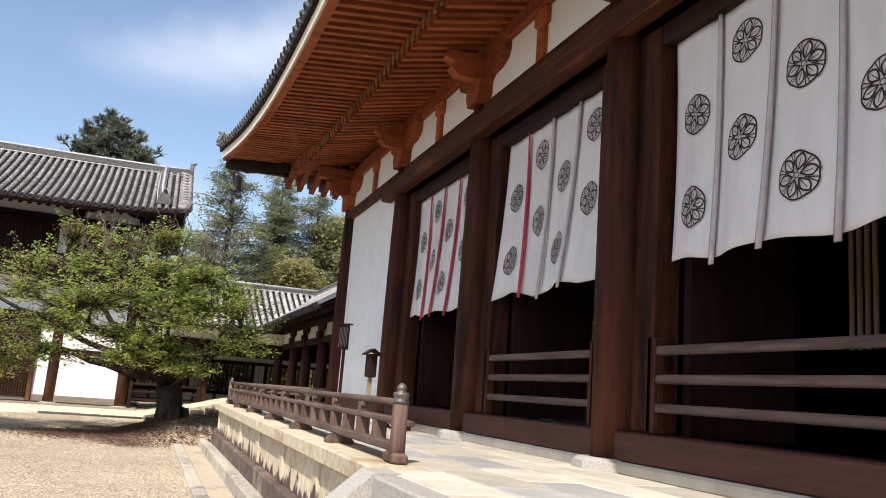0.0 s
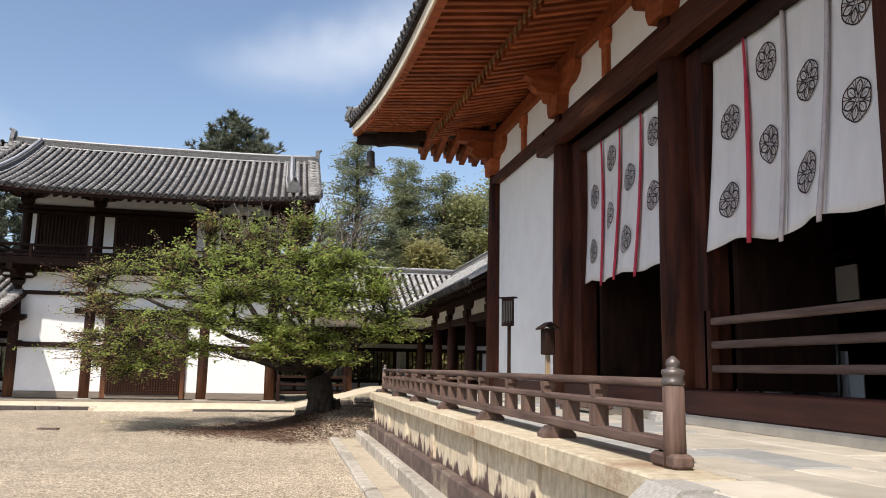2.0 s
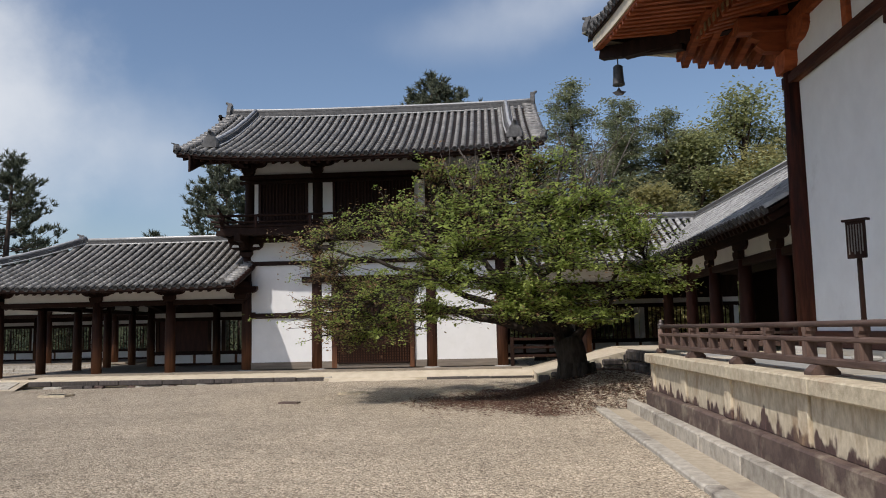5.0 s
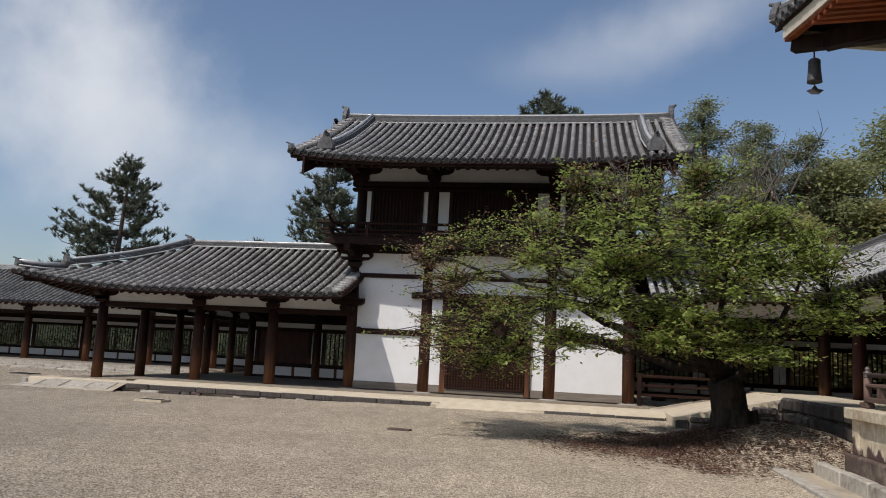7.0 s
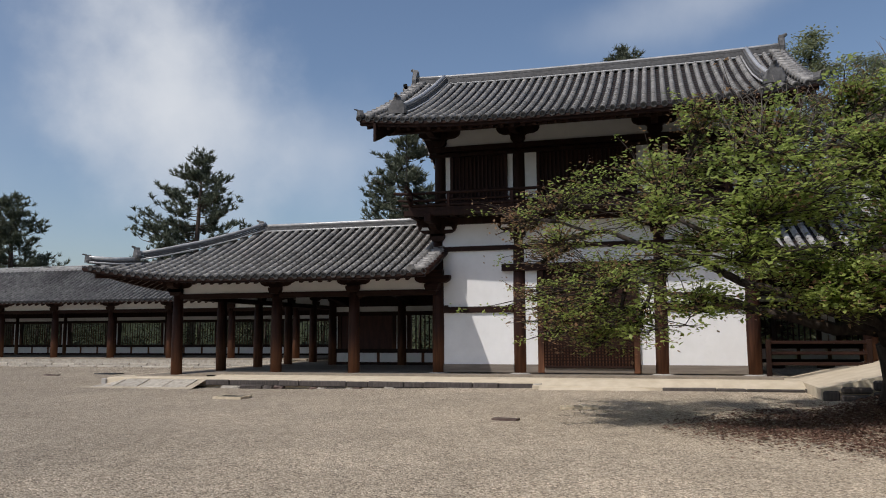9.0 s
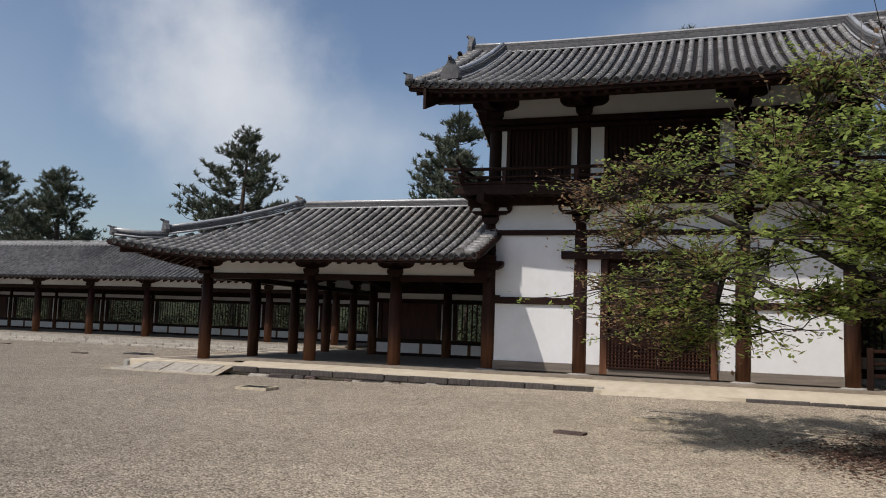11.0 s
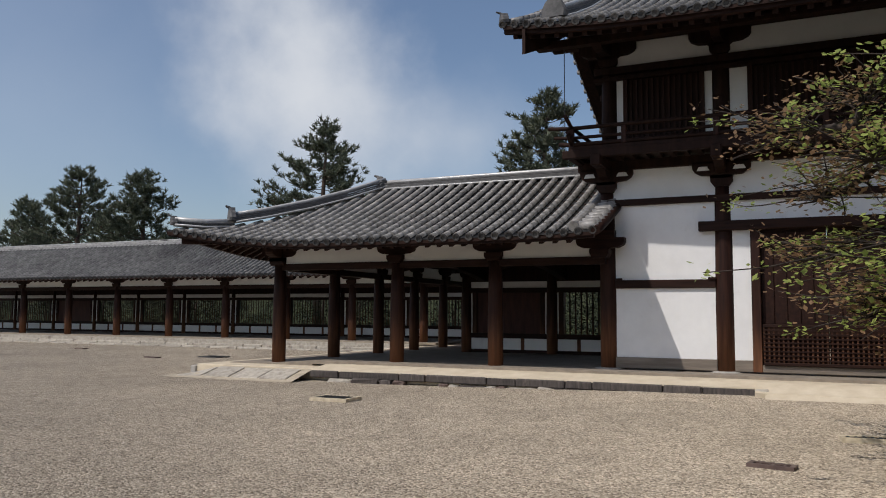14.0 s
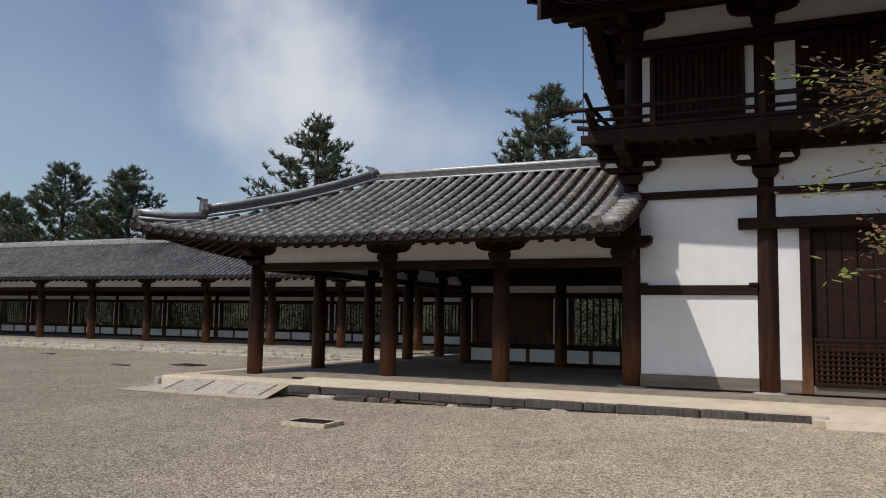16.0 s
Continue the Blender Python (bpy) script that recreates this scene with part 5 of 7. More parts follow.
roof_rows(far, far_east, 38.5, far_top, 0.27, 0.072, TILE_FAR, 13)
roof_pans(far, far_east, 38.5, far_top, 13, 0.27)
roof_board(far, far_east, 38.5, far_top, 0.07)
roof_board(far, lambda u, w: (-46.9 + 3.5 * w, -54 + u, 3.0 + 1.83 * w), 42, full, 0.08)
ridge_pile(far, [(-43.4, lerp(-54, -15.5, i / 4), 4.80) for i in range(5)], 0.28, 0.20, TILE_OLD)
for i in range(96):
    yv = lerp(-54, -18.9, i / 95)
    part("rafter", Shape().beam((-41.5, yv, 3.55), (-39.98, yv, 2.95), 0.085, 0.11), WOOD_X, far)

# corridor north of the sutra house and its wing to the hall
north = thing("roofed_corridor", (-30, 3, 0.5), "roofed timber corridor with silvered tiles joining the hall", "corridor", "temple corridors")
NYS = [-0.66, 2.0, 4.6]
for y in NYS[1:]:
    column(north, -29.9, y, 0.5, 2.9, 0.16)
NXS = [-27.6, -25.2, -22.8, -20.4, -18.2]
for x in NXS:
    column(north, x, 4.75, 0.9, 2.95, 0.16, WOOD_INNER)
    column(north, x, 8.4, 0.9, 2.95, 0.16, WOOD_INNER, False)
part("tie_beam", Shape().box(-29.9, 4.66, 2.80, -17.9, 4.84, 2.98, 0.012), WOOD_X, north)
part("eave_purlin", Shape().box(-29.9, 4.65, 3.34, -17.9, 4.85, 3.52, 0.012), WOOD_X, north)
for a, b in zip([-29.9] + NXS, NXS):
    part("frieze_panel", Shape().box(a + 0.1, 4.70, 2.98, b - 0.1, 4.79, 3.34), PLASTER, north)
for x in NXS:
    part("bracket_block", Shape().prism([(x - 0.14, 2.95), (x + 0.14, 2.95), (x + 0.2, 3.05), (x + 0.2, 3.13), (x - 0.2, 3.13), (x - 0.2, 3.05)], "y", 4.55, 4.95), WOOD_X, north)
    part("bracket_arm", bracket_shape(x, 4.75, 3.10, "x", 0.50, 0.26, 0.22), WOOD_X, north)
part("tie_beam", Shape().box(-29.99, -0.66, 2.75, -29.81, 4.75, 2.93, 0.012), WOOD_Y, north)
part("frieze_panel", Shape().box(-29.95, -0.5, 2.93, -29.86, 4.7, 3.34), PLASTER, north)
part("eave_purlin", Shape().box(-30.0, -0.4, 3.34, -29.8, 4.75, 3.52, 0.012), WOOD_Y, north)
part("rear_wall", Shape().box(-34.0, 8.34, 0.4, -17.9, 8.46, 3.3), WOOD_DARK, north)
for a in range(5):
    x0 = -27.4 + 2.4 * a
    part("window_frame", Shape().box(x0 - 0.06, 8.22, 1.3, x0 + 0.06, 8.34, 2.7).box(x0 + 1.6, 8.22, 1.3, x0 + 1.72, 8.34, 2.7), WOOD_V, north)
    part("plaster_strip", Shape().box(x0 - 0.28, 8.26, 1.3, x0 - 0.1, 8.33, 2.7), PLASTER, north)
    # Grey board on the solid wall stands in for daylight through the window.
    part("window_light", Shape().box(x0 + 0.06, 8.30, 1.3, x0 + 1.6, 8.335, 2.7), GREYBOARD, north)
    for i in range(1, 12):
        xv = x0 + 0.06 + 1.54 * i / 12
        part("window_bar", Shape().box(xv - 0.03, 8.24, 1.3, xv + 0.03, 8.29, 2.7), WOOD_V, north)
wall_bay_x(north, -34.9, -0.6, 2.0, "window", 0.5)
wall_bay_x(north, -34.9, 2.0, 4.6, "window", 0.5)
wall_bay_x(north, -34.9, 4.6, 8.3, "window", 0.5)


def nor_east(u, w):
    return (-28.4 - 4.0 * w, -0.1 + u, 3.35 + 1.5 * w + 0.35 * w * w)


def nor_east_top(u):
    y = -0.1 + u
    return (max(0.0, (y - 3.5) / 2.8), 1.0)


def nor_south(u, w):
    return (-17.75 - u, 3.5 + 2.8 * w, 3.35 + 1.5 * w + 0.35 * w * w)


def nor_south_top(u):
    x = -17.75 - u
    return (max(0.0, min(1.0, (-28.4 - x) / 4.0)), 1.0)


roof_rows(north, nor_east, 6.4, nor_east_top, 0.245, 0.075, TILE_OLD, 12)
roof_pans(north, nor_east, 6.4, nor_east_top, 12, 0.245)
roof_board(north, nor_east, 6.4, nor_east_top)
roof_rows(north, nor_south, 14.6, nor_south_top, 0.245, 0.075, TILE_OLD, 12)
roof_pans(north, nor_south, 14.6, nor_south_top, 12, 0.245)
roof_board(north, nor_south, 14.6, nor_south_top)
roof_board(north, lambda u, w: (-17.75 - u, 9.6 - 3.3 * w, 3.3 + 1.9 * w), 18, full)
roof_board(north, lambda u, w: (-36.3 + 3.9 * w, -0.2 + u, 3.3 + 1.9 * w), 9, full)
ridge_pile(north, [(-32.4, -0.3, 5.18), (-32.4, 6.3, 5.18)], 0.28, 0.20)
ridge_pile(north, [(-32.4, 6.3, 5.18), (-17.8, 6.3, 5.18)], 0.28, 0.20)
for i in range(44):
    xv = lerp(-28.3, -17.9, i / 43)
    part("rafter", Shape().beam((xv, 5.2, 4.1), (xv, 3.6, 3.28), 0.085, 0.11), WOOD_Y, north)
for i in range(15):
    yv = lerp(0.0, 3.5, i / 14)
    part("rafter", Shape().beam((-30.3, yv, 4.0), (-28.5, yv, 3.28), 0.085, 0.11), WOOD_X, north)

# ---- platforms of the corridors ----
plinth = thing("corridor_platform", (-30, -8, 0), "low earth platform edged with worn grey stones", "platform", kind="structure")
part("platform_top", Shape().box(-47.0, -15.1, 0.0, -28.26, -5.95, 0.20).box(-47.0, -18.4, 0, -28.26, -15.1, 0.20), EARTH, plinth)
part("platform_top", Shape().box(-47.0, -56, 0, -40.0, -18.4, 0.30), KERB_GREY, plinth)
part("platform_rim", Shape().prism([(-47.0, 0.19), (-28.20, 0.19), (-28.20, 0.212), (-28.75, 0.30), (-47.0, 0.30)], "y", -15.1, -5.95), EARTH, plinth)
part("platform_rim", Shape().box(-47.0, -18.4, 0.19, -28.30, -15.1, 0.235, 0.01), EARTH, plinth)
part("platform_top", Shape().prism([(-36, 0), (-27.88, 0), (-27.88, 0.16), (-28.4, 0.30), (-36, 0.30)], "y", -5.95, 0.2), EARTH, plinth)
part("floor_fill", Shape().box(-36, -15.6, 0.28, -29.0, -0.1, 0.352).prism([(-18.0, 0.2), (-15.6, 0.2), (-15.6, 0.352), (-16.9, 0.252), (-18.0, 0.252)], "x", -36, -29.0), FLOOR, plinth)
part("floor_fill", Shape().box(-46.6, -55, 0.28, -40.6, -17.9, 0.352).box(-40.6, -17.9, 0.2, -36, -14, 0.262), FLOOR, plinth)


def uneven(s, k):
    """Shift each corner a little, so that a stone looks rough-hewn."""
    s.v = [(p[0] + random.uniform(-k, k), p[1] + random.uniform(-k, k), p[2] + random.uniform(-k, k) * 0.6) for p in s.v]
    return s


random.seed(8)
y = -15.1
while y < -5.9:
    b = min(y + random.uniform(0.5, 1.5), -5.9)
    part("edge_stone", uneven(Shape().box(-28.3, y + 0.004, 0.05, -28.17 + random.uniform(-.02, .02), b - 0.004, 0.205, 0.02), 0.008), KERB_DARK, plinth)
    y = b
y = -14.6
while y < -5.9:
    b = min(y + random.uniform(0.2, 0.9), -5.9)
    if random.random() < 0.86:
        part("foot_stone", uneven(Shape().box(-28.3, y + 0.02, -0.06, -28.05 + random.uniform(-.07, .06), b - 0.02, 0.045 + random.uniform(-.035, .03), 0.025), 0.018), random.choice((KERB_GREY, WET, KERB_DARK, KERB_DARK)), plinth)
    y = b
part("edge_stone", uneven(Shape().box(-28.3, -5.96, 0.0, -27.95, -5.72, 0.215, 0.03), 0.015), KERB_GREY, plinth)
y = -2.9
while y < 0.2:
    b = min(y + random.uniform(0.5, 1.3), 0.2)
    part("edge_stone", uneven(Shape().box(-27.92, y + 0.006, -0.05, -27.78 + random.uniform(-.02, .02), b - 0.006, 0.165 + random.uniform(-.02, .015), 0.02), 0.012), KERB_DARK, plinth)
    y = b
# banks of trodden earth rising to the platform where it has no kerb
def apron_z(x, y):
    """Height of the worn apron that falls from the platform's corner into the court."""
    fx = max(0.0, min(1.0, (-27.5 - x) / 0.85))
    fy = max(0.0, min(1.0, (y + 18.7) / 1.2))
    return 0.235 * fx * (3 - 2 * fy) * fy * fy


s = Shape()
for i in range(25):
    for q in range(9):
        x, y = -28.45 + 1.05 * q / 8, lerp(-18.8, -15.12, i / 24)
        s.v.append((x, y, apron_z(x, y) - 0.012 + 0.008 * noise.noise((x * 2, y * 2, 5))))
s.f = [(i * 9 + q, i * 9 + q + 1, (i + 1) * 9 + q + 1, (i + 1) * 9 + q) for i in range(24) for q in range(8)]
s.smooth = True
part("earth_bank", s, BANK, plinth)
s = Shape()
for i in range(15):
    yy = lerp(-5.78, -2.9, i / 14)
    f = min(1.0, (-2.9 - yy) / 0.5)
    for q in range(5):
        w = q / 4
        s.v.append((-27.90 + 0.4 * w, yy, 0.05 + 0.11 * f * (1 - w) ** 1.3))
s.f = [(i * 5 + q, i * 5 + q + 1, i * 5 + q + 6, i * 5 + q + 5) for i in range(14) for q in range(4)]
s.smooth = True
part("earth_bank", s, EARTH, plinth)
x = -28.2
while x > -40:
    b = x - random.uniform(0.6, 1.1)
    part("edge_stone", Shape().box(b + 0.01, -18.55, -0.05, x - 0.01, -18.38 + random.uniform(-.02, .02), 0.20, 0.025), GRANITE, plinth)
    x = b
y = -56.0
while y < -18.5:
    b = y + random.uniform(0.9, 1.6)
    part("edge_stone", Shape().box(-40.05, y + 0.01, -0.05, -39.85, b - 0.01, 0.15 + random.uniform(-.015, .01), 0.025), KERB_GREY, plinth)
    part("foot_stone", Shape().box(-39.84, y + 0.01, -0.05, -39.45, b - 0.02, 0.05 + random.uniform(-.015, .01), 0.02), KERB_GREY, plinth)
    y = b
# raised wing platform of rough stones, with ramp
wing = thing("wing_platform", (-24, 3, 0), "rough stone platform and pale earth ramp below the wing corridor", "platform", kind="structure")
part("platform_top", Shape().box(-30.5, 2.75, 0, -18.8, 9, 0.90), EARTH, wing)
part("ramp", Shape().prism([(0.2, 0.29), (2.78, 0.89), (2.78, 0.0), (0.2, 0.0)], "x", -30.5, -26.2), EARTH, wing)
x = -26.3
random.seed(5)
while x < -18.9:
    b = x + random.uniform(0.35, 0.8)
    for z0, z1 in ((0.0, 0.30), (0.30, 0.60), (0.60, 0.90)):
        j = random.uniform(-0.04, 0.04)
        part("rough_stone", Shape().box(x + j, 2.58 + random.uniform(0, 0.06), z0 + 0.01, b + j - 0.02, 2.78, z1 - 0.005, 0.05), KERB_DARK, wing)
    x = b
# rough dark stones facing the ramp's side and the platform's north end
y = 0.22
while y < 2.6:
    b = min(y + random.uniform(0.28, 0.6), 2.62)
    top = 0.29 + 0.60 * (y - 0.2) / 2.58
    n = 1 if top < 0.36 else 2 if top < 0.66 else 3
    for k in range(n):
        part("rough_stone", Shape().box(-26.24, y + 0.01, top * k / n + 0.01, -26.12 + random.uniform(-.03, .03), b - 0.01, top * (k + 1) / n - (0.045 if k == n - 1 else 0.008), 0.035), KERB_DARK, wing)
    y = b
# low bar fence in the opening north of the house
bar = thing("bar_fence", (-29.6, 0.9, 0.3), "low dark timber bar fence across the corridor opening", "fence")
for y in (-0.35, 1.9):
    part("post", Shape().box(-29.66, y - 0.06, 0.3, -29.54, y + 0.06, 1.25, 0.012), WOOD_DARK, bar)
for z in (0.62, 0.88, 1.14):
    part("rail", Shape().box(-29.63, -0.35, z, -29.57, 1.9, z + 0.08, 0.01), WOOD_Y, bar)


# ---- trees ----
def leaf_cluster(s, rng, c, spread, n, size, flat=0.6):
    for _ in range(n):
        p = Vector(c) + Vector((rng.gauss(0, spread), rng.gauss(0, spread), rng.gauss(0, spread * flat)))
        d = Vector((rng.uniform(-1, 1), rng.uniform(-1, 1), rng.uniform(-0.5, 0.35))).normalized()
        q = d.cross(Vector((rng.uniform(-0.4, 0.4), rng.uniform(-0.4, 0.4), 1))).normalized()
        k = size * rng.uniform(0.7, 1.3)
        s.add([p, p + d * k * 0.5 + q * k * 0.32, p + d * k, p + d * k * 0.5 - q * k * 0.32], [(0, 1, 2, 3)])


def limb(s, rng, a, b, r0, r1, wob=0.12, n=7, sag=0.0):
    a, b = Vector(a), Vector(b)
    ln = (b - a).length
    pts = []
    off = Vector((rng.uniform(-1, 1), rng.uniform(-1, 1), rng.uniform(-0.5, 0.5))) * wob * ln
    for i in range(n):
        f = i / (n - 1)
        p = a.lerp(b, f) + off * math.sin(math.pi * f) + Vector((0, 0, -sag * ln * math.sin(math.pi * f)))
        if 0 < i < n - 1:
            p += Vector((rng.gauss(0, 1), rng.gauss(0, 1), rng.gauss(0, 1))) * ln * 0.015
        pts.append(p)
    s.tube(pts, [lerp(r0, r1, i / (n - 1)) for i in range(n)], 7 if r0 > 0.04 else 4)
    return pts


def court_tree():
    rng = random.Random(31)
    bx, by = -22.4, 0.85
    t = thing("spreading_tree", (bx, by, 0.3), "wide leaning tree with dark trunk and fresh green leaves", "tree")
    tr = Shape()
    rings = [(0.15, 0.42), (0.35, 0.36), (0.6, 0.33), (0.95, 0.33), (1.25, 0.31)]
    path = [(bx + 0.0, by + 0.0, 0.15), (bx, by - 0.02, 0.4), (bx - 0.02, by - 0.08, 0.7), (bx, by - 0.12, 1.0), (bx + 0.02, by - 0.2, 1.3)]
    tr.tube(path, [r for _, r in rings], 14)
    for a in range(6):
        g = a * 1.05 + 0.3
        tr.tube([(bx + 0.28 * math.cos(g), by + 0.28 * math.sin(g), 0.72), (bx + 0.36 * math.cos(g), by + 0.36 * math.sin(g), 0.42), (bx + 0.5 * math.cos(g), by + 0.5 * math.sin(g), 0.2)], [0.13, 0.10, 0.05], 8)
    fork = Vector((bx + 0.02, by - 0.2, 1.25))
    mains = [((-22.2, -3.4, 2.35), 0.13, 1.45, 0.07), ((-21.2, -2.6, 3.2), 0.11, 1.25, 0.14), ((-23.6, -2.6, 3.9), 0.12, 1.2, 0.14), ((-22.0, -0.6, 4.1), 0.12, 1.3, 0.12),
             ((-22.7, 2.1, 3.2), 0.12, 1.2, 0.14), ((-20.9, 0.4, 3.2), 0.11, 1.2, 0.14), ((-24.0, -0.2, 3.4), 0.12, 1.2, 0.14), ((-22.4, -4.6, 3.4), 0.10, 1.4, 0.1), ((-21.6, 2.4, 2.6), 0.09, 1.1, 0.12)]
    ends = []
    for m, r, z, wob in mains:
        pts = limb(tr, rng, Vector((fork.x + rng.uniform(-.15, .15), fork.y + rng.uniform(-.15, .15), z)), m, r, r * 0.25, wob, 11)
        ends.append((pts, r * 0.42))
    part("trunk", tr, BARK, t)
    # sprays of foliage: place and spread
    pads = [(-23.6, -5.2, 3.65, 0.6), (-22.2, -4.5, 3.05, 0.7), (-22.8, -4.4, 3.9, 0.7), (-23.6, -4.9, 2.9, 0.6), (-21.4, -3.7, 2.3, 0.7), (-22.6, -3.8, 2.6, 0.7), (-21.9, -3.3, 1.6, 0.6),
            (-20.9, -2.9, 3.4, 0.8), (-22.2, -3.0, 4.2, 0.7), (-23.6, -3.2, 3.6, 0.8), (-21.3, -2.3, 1.9, 0.65), (-22.5, -2.1, 3.1, 0.8), (-20.7, -1.9, 2.6, 0.75), (-23.8, -1.9, 4.5, 0.7),
            (-21.6, -1.4, 4.3, 0.75), (-22.8, -1.0, 5.0, 0.6), (-20.6, -0.9, 3.5, 0.8), (-22.0, -0.6, 2.5, 0.7), (-23.6, -0.5, 3.7, 0.8), (-21.3, 0.1, 4.3, 0.75), (-22.4, 0.5, 4.0, 0.75),
            (-20.7, 0.5, 2.9, 0.8), (-21.8, 0.7, 2.2, 0.65), (-23.8, 0.9, 3.2, 0.7), (-21.6, 1.4, 3.4, 0.75), (-23.2, -4.0, 1.8, 0.5), (-24.3, -3.0, 2.6, 0.7), (-24.4, -0.8, 2.6, 0.7),
            (-22.0, 1.2, 4.3, 0.5), (-22.9, -2.0, 5.2, 0.45), (-22.2, 0.2, 5.2, 0.45), (-21.2, -4.4, 1.8, 0.45), (-21.0, 0.9, 1.8, 0.45), (-20.9, -0.5, 1.9, 0.5), (-23.4, -5.0, 2.2, 0.4),
            (-21.8, 2.1, 3.5, 0.65), (-22.6, 2.5, 2.9, 0.6), (-21.7, 2.3, 2.4, 0.6), (-22.4, 2.0, 3.9, 0.5), (-20.9, -1.5, 3.2, 0.7), (-21.0, -0.1, 2.3, 0.6), (-21.5, 0.6, 3.5, 0.7), (-22.6, -4.6, 1.6, 0.5), (-22.2, -3.9, 1.35, 0.45)]
    twigs = Shape()
    green, red = Shape(), Shape()
    for x, y, z, sp in pads:
        c = Vector((x + 0.5, y, z))
        best = min(((p, r) for pts, r in ends for p in pts[3:]), key=lambda q: (q[0] - c).length + (0.4 if q[0].z > c.z + 0.3 else 0))
        pts = limb(twigs, rng, best[0], c + Vector((0, 0, -0.15)), 0.045, 0.016, 0.12, 6)
        dense = y > -2.4
        for _ in range(46 if dense else 40):
            e = c + Vector((rng.gauss(0, sp * 0.66), rng.gauss(0, sp * 0.78), rng.gauss(0, sp * 0.30)))
            way = limb(twigs, rng, rng.choice(pts[2:]), e, 0.012, 0.004, 0.10, 5)
            bare = 0.55 if e.z > 4.2 and e.y < 0.4 else 0.68 if e.y < -4.2 else 0.30 if e.y < -2.2 else 0.10
            if rng.random() < bare:
                for p in way[2:]:
                    leaf_cluster(red, rng, p, 0.09, 5, 0.07)
            else:
                for k, p in enumerate(way[1:]):
                    leaf_cluster(green, rng, p, 0.075, (3, 7, 11, 14)[k] if dense else (2, 5, 9, 12)[k], 0.088 if e.y > -3.4 else 0.070, 0.5)
                if rng.random() < 0.22:
                    leaf_cluster(red, rng, e, 0.16, 9, 0.07)
    # pale bare shoots standing out of the top of the crown
    shoots = Shape()
    for _ in range(40):
        st = Vector((rng.uniform(-23.0, -21.4), rng.uniform(-1.4, 2.2), rng.uniform(3.8, 4.6)))
        e = st + Vector((rng.gauss(0, 0.25), rng.gauss(0.1, 0.35), rng.uniform(0.7, 1.9) * (1.0 if st.y > 0 else 0.7)))
        pts = limb(shoots, rng, st, e, 0.022, 0.005, 0.08, 6)
        for q in pts[1:5]:
            for _ in range(2):
                limb(shoots, rng, q, q + Vector((rng.gauss(0, 0.2), rng.gauss(0, 0.24), rng.uniform(0.15, 0.6))), 0.008, 0.003, 0.1, 4)
        if rng.random() < 0.5:
            leaf_cluster(red, rng, e, 0.12, 9, 0.05)
    tagged(part("bare_shoot", shoots, BARK_PALE, t, "pale grey leafless shoots"), kind="stuff")
    tagged(part("branchwork", twigs, BARK, t), kind="stuff")
    tagged(part("foliage", green, LEAF, t, "fresh green leaves in flat layers"), kind="stuff")
    tagged(part("bud_haze", red, LEAF_RED, t, "reddish young leaf buds"), kind="stuff")


court_tree()


def pine(x, y, h, seed, wide=3.4, crown0=0.3, mat=NEEDLE, label="tall dark green pine behind the corridor roofs", tuft=0.58, count=18):
    rng = random.Random(seed)
    t = thing("pine_tree", (x, y, 0), label, "tree", "pines behind the corridors")
    s = Shape()
    lean = (rng.uniform(-0.6, 0.6), rng.uniform(-0.6, 0.6))
    path = [(x + lean[0] * f, y + lean[1] * f * f, h * f) for f in (0, 0.25, 0.5, 0.75, 0.97)]
    s.tube(path, [0.34, 0.28, 0.22, 0.13, 0.04], 9)
    nd_ = Shape()
    for k in range(count):
        f = crown0 + (0.97 - crown0) * k / (count - 1)
        prof = (1 - (f - crown0) / (1 - crown0)) ** 0.74 * 1.1
        for _ in range(7):
            a = rng.uniform(0, 2 * math.pi)
            z = h * f + rng.uniform(-0.45, 0.45)
            ln = wide * max(0.14, prof) * rng.uniform(0.55, 1.15)
            p0 = Vector((x + lean[0] * f, y + lean[1] * f * f, z))
            p1 = p0 + Vector((math.cos(a) * ln, math.sin(a) * ln, ln * rng.uniform(0.10, 0.38)))
            limb(s, rng, p0, p1, 0.055 * (1.2 - f), 0.02, 0.06, 5, 0.10)
            for _ in range(4 + int(ln * 3.6)):
                g = rng.uniform(0.3, 1.0) ** 0.8
                c = p0.lerp(p1, g) + Vector((rng.gauss(0, 0.22), rng.gauss(0, 0.22), rng.gauss(0.04, 0.12) - 0.1 * ln * math.sin(math.pi * g)))
                lead = Vector((math.cos(a) * 0.7 + rng.gauss(0, 0.5), math.sin(a) * 0.7 + rng.gauss(0, 0.5), rng.uniform(0.5, 1.1))).normalized()
                for q in range(20):
                    root = c + lead * (0.30 * q / 20)
                    d = (lead * 0.8 + Vector((rng.uniform(-1, 1), rng.uniform(-1, 1), rng.uniform(-0.6, 0.9)))).normalized() * tuft * rng.uniform(0.45, 0.85)
                    w = d.cross(Vector((rng.uniform(-1, 1), rng.uniform(-1, 1), rng.uniform(-1, 1)))).normalized() * 0.04
                    nd_.add([root - w, root + w, root + d], [(0, 1, 2)])
    part("trunk", s, PINEBARK, t)
    tagged(part("crown", nd_, mat, t), kind="stuff")


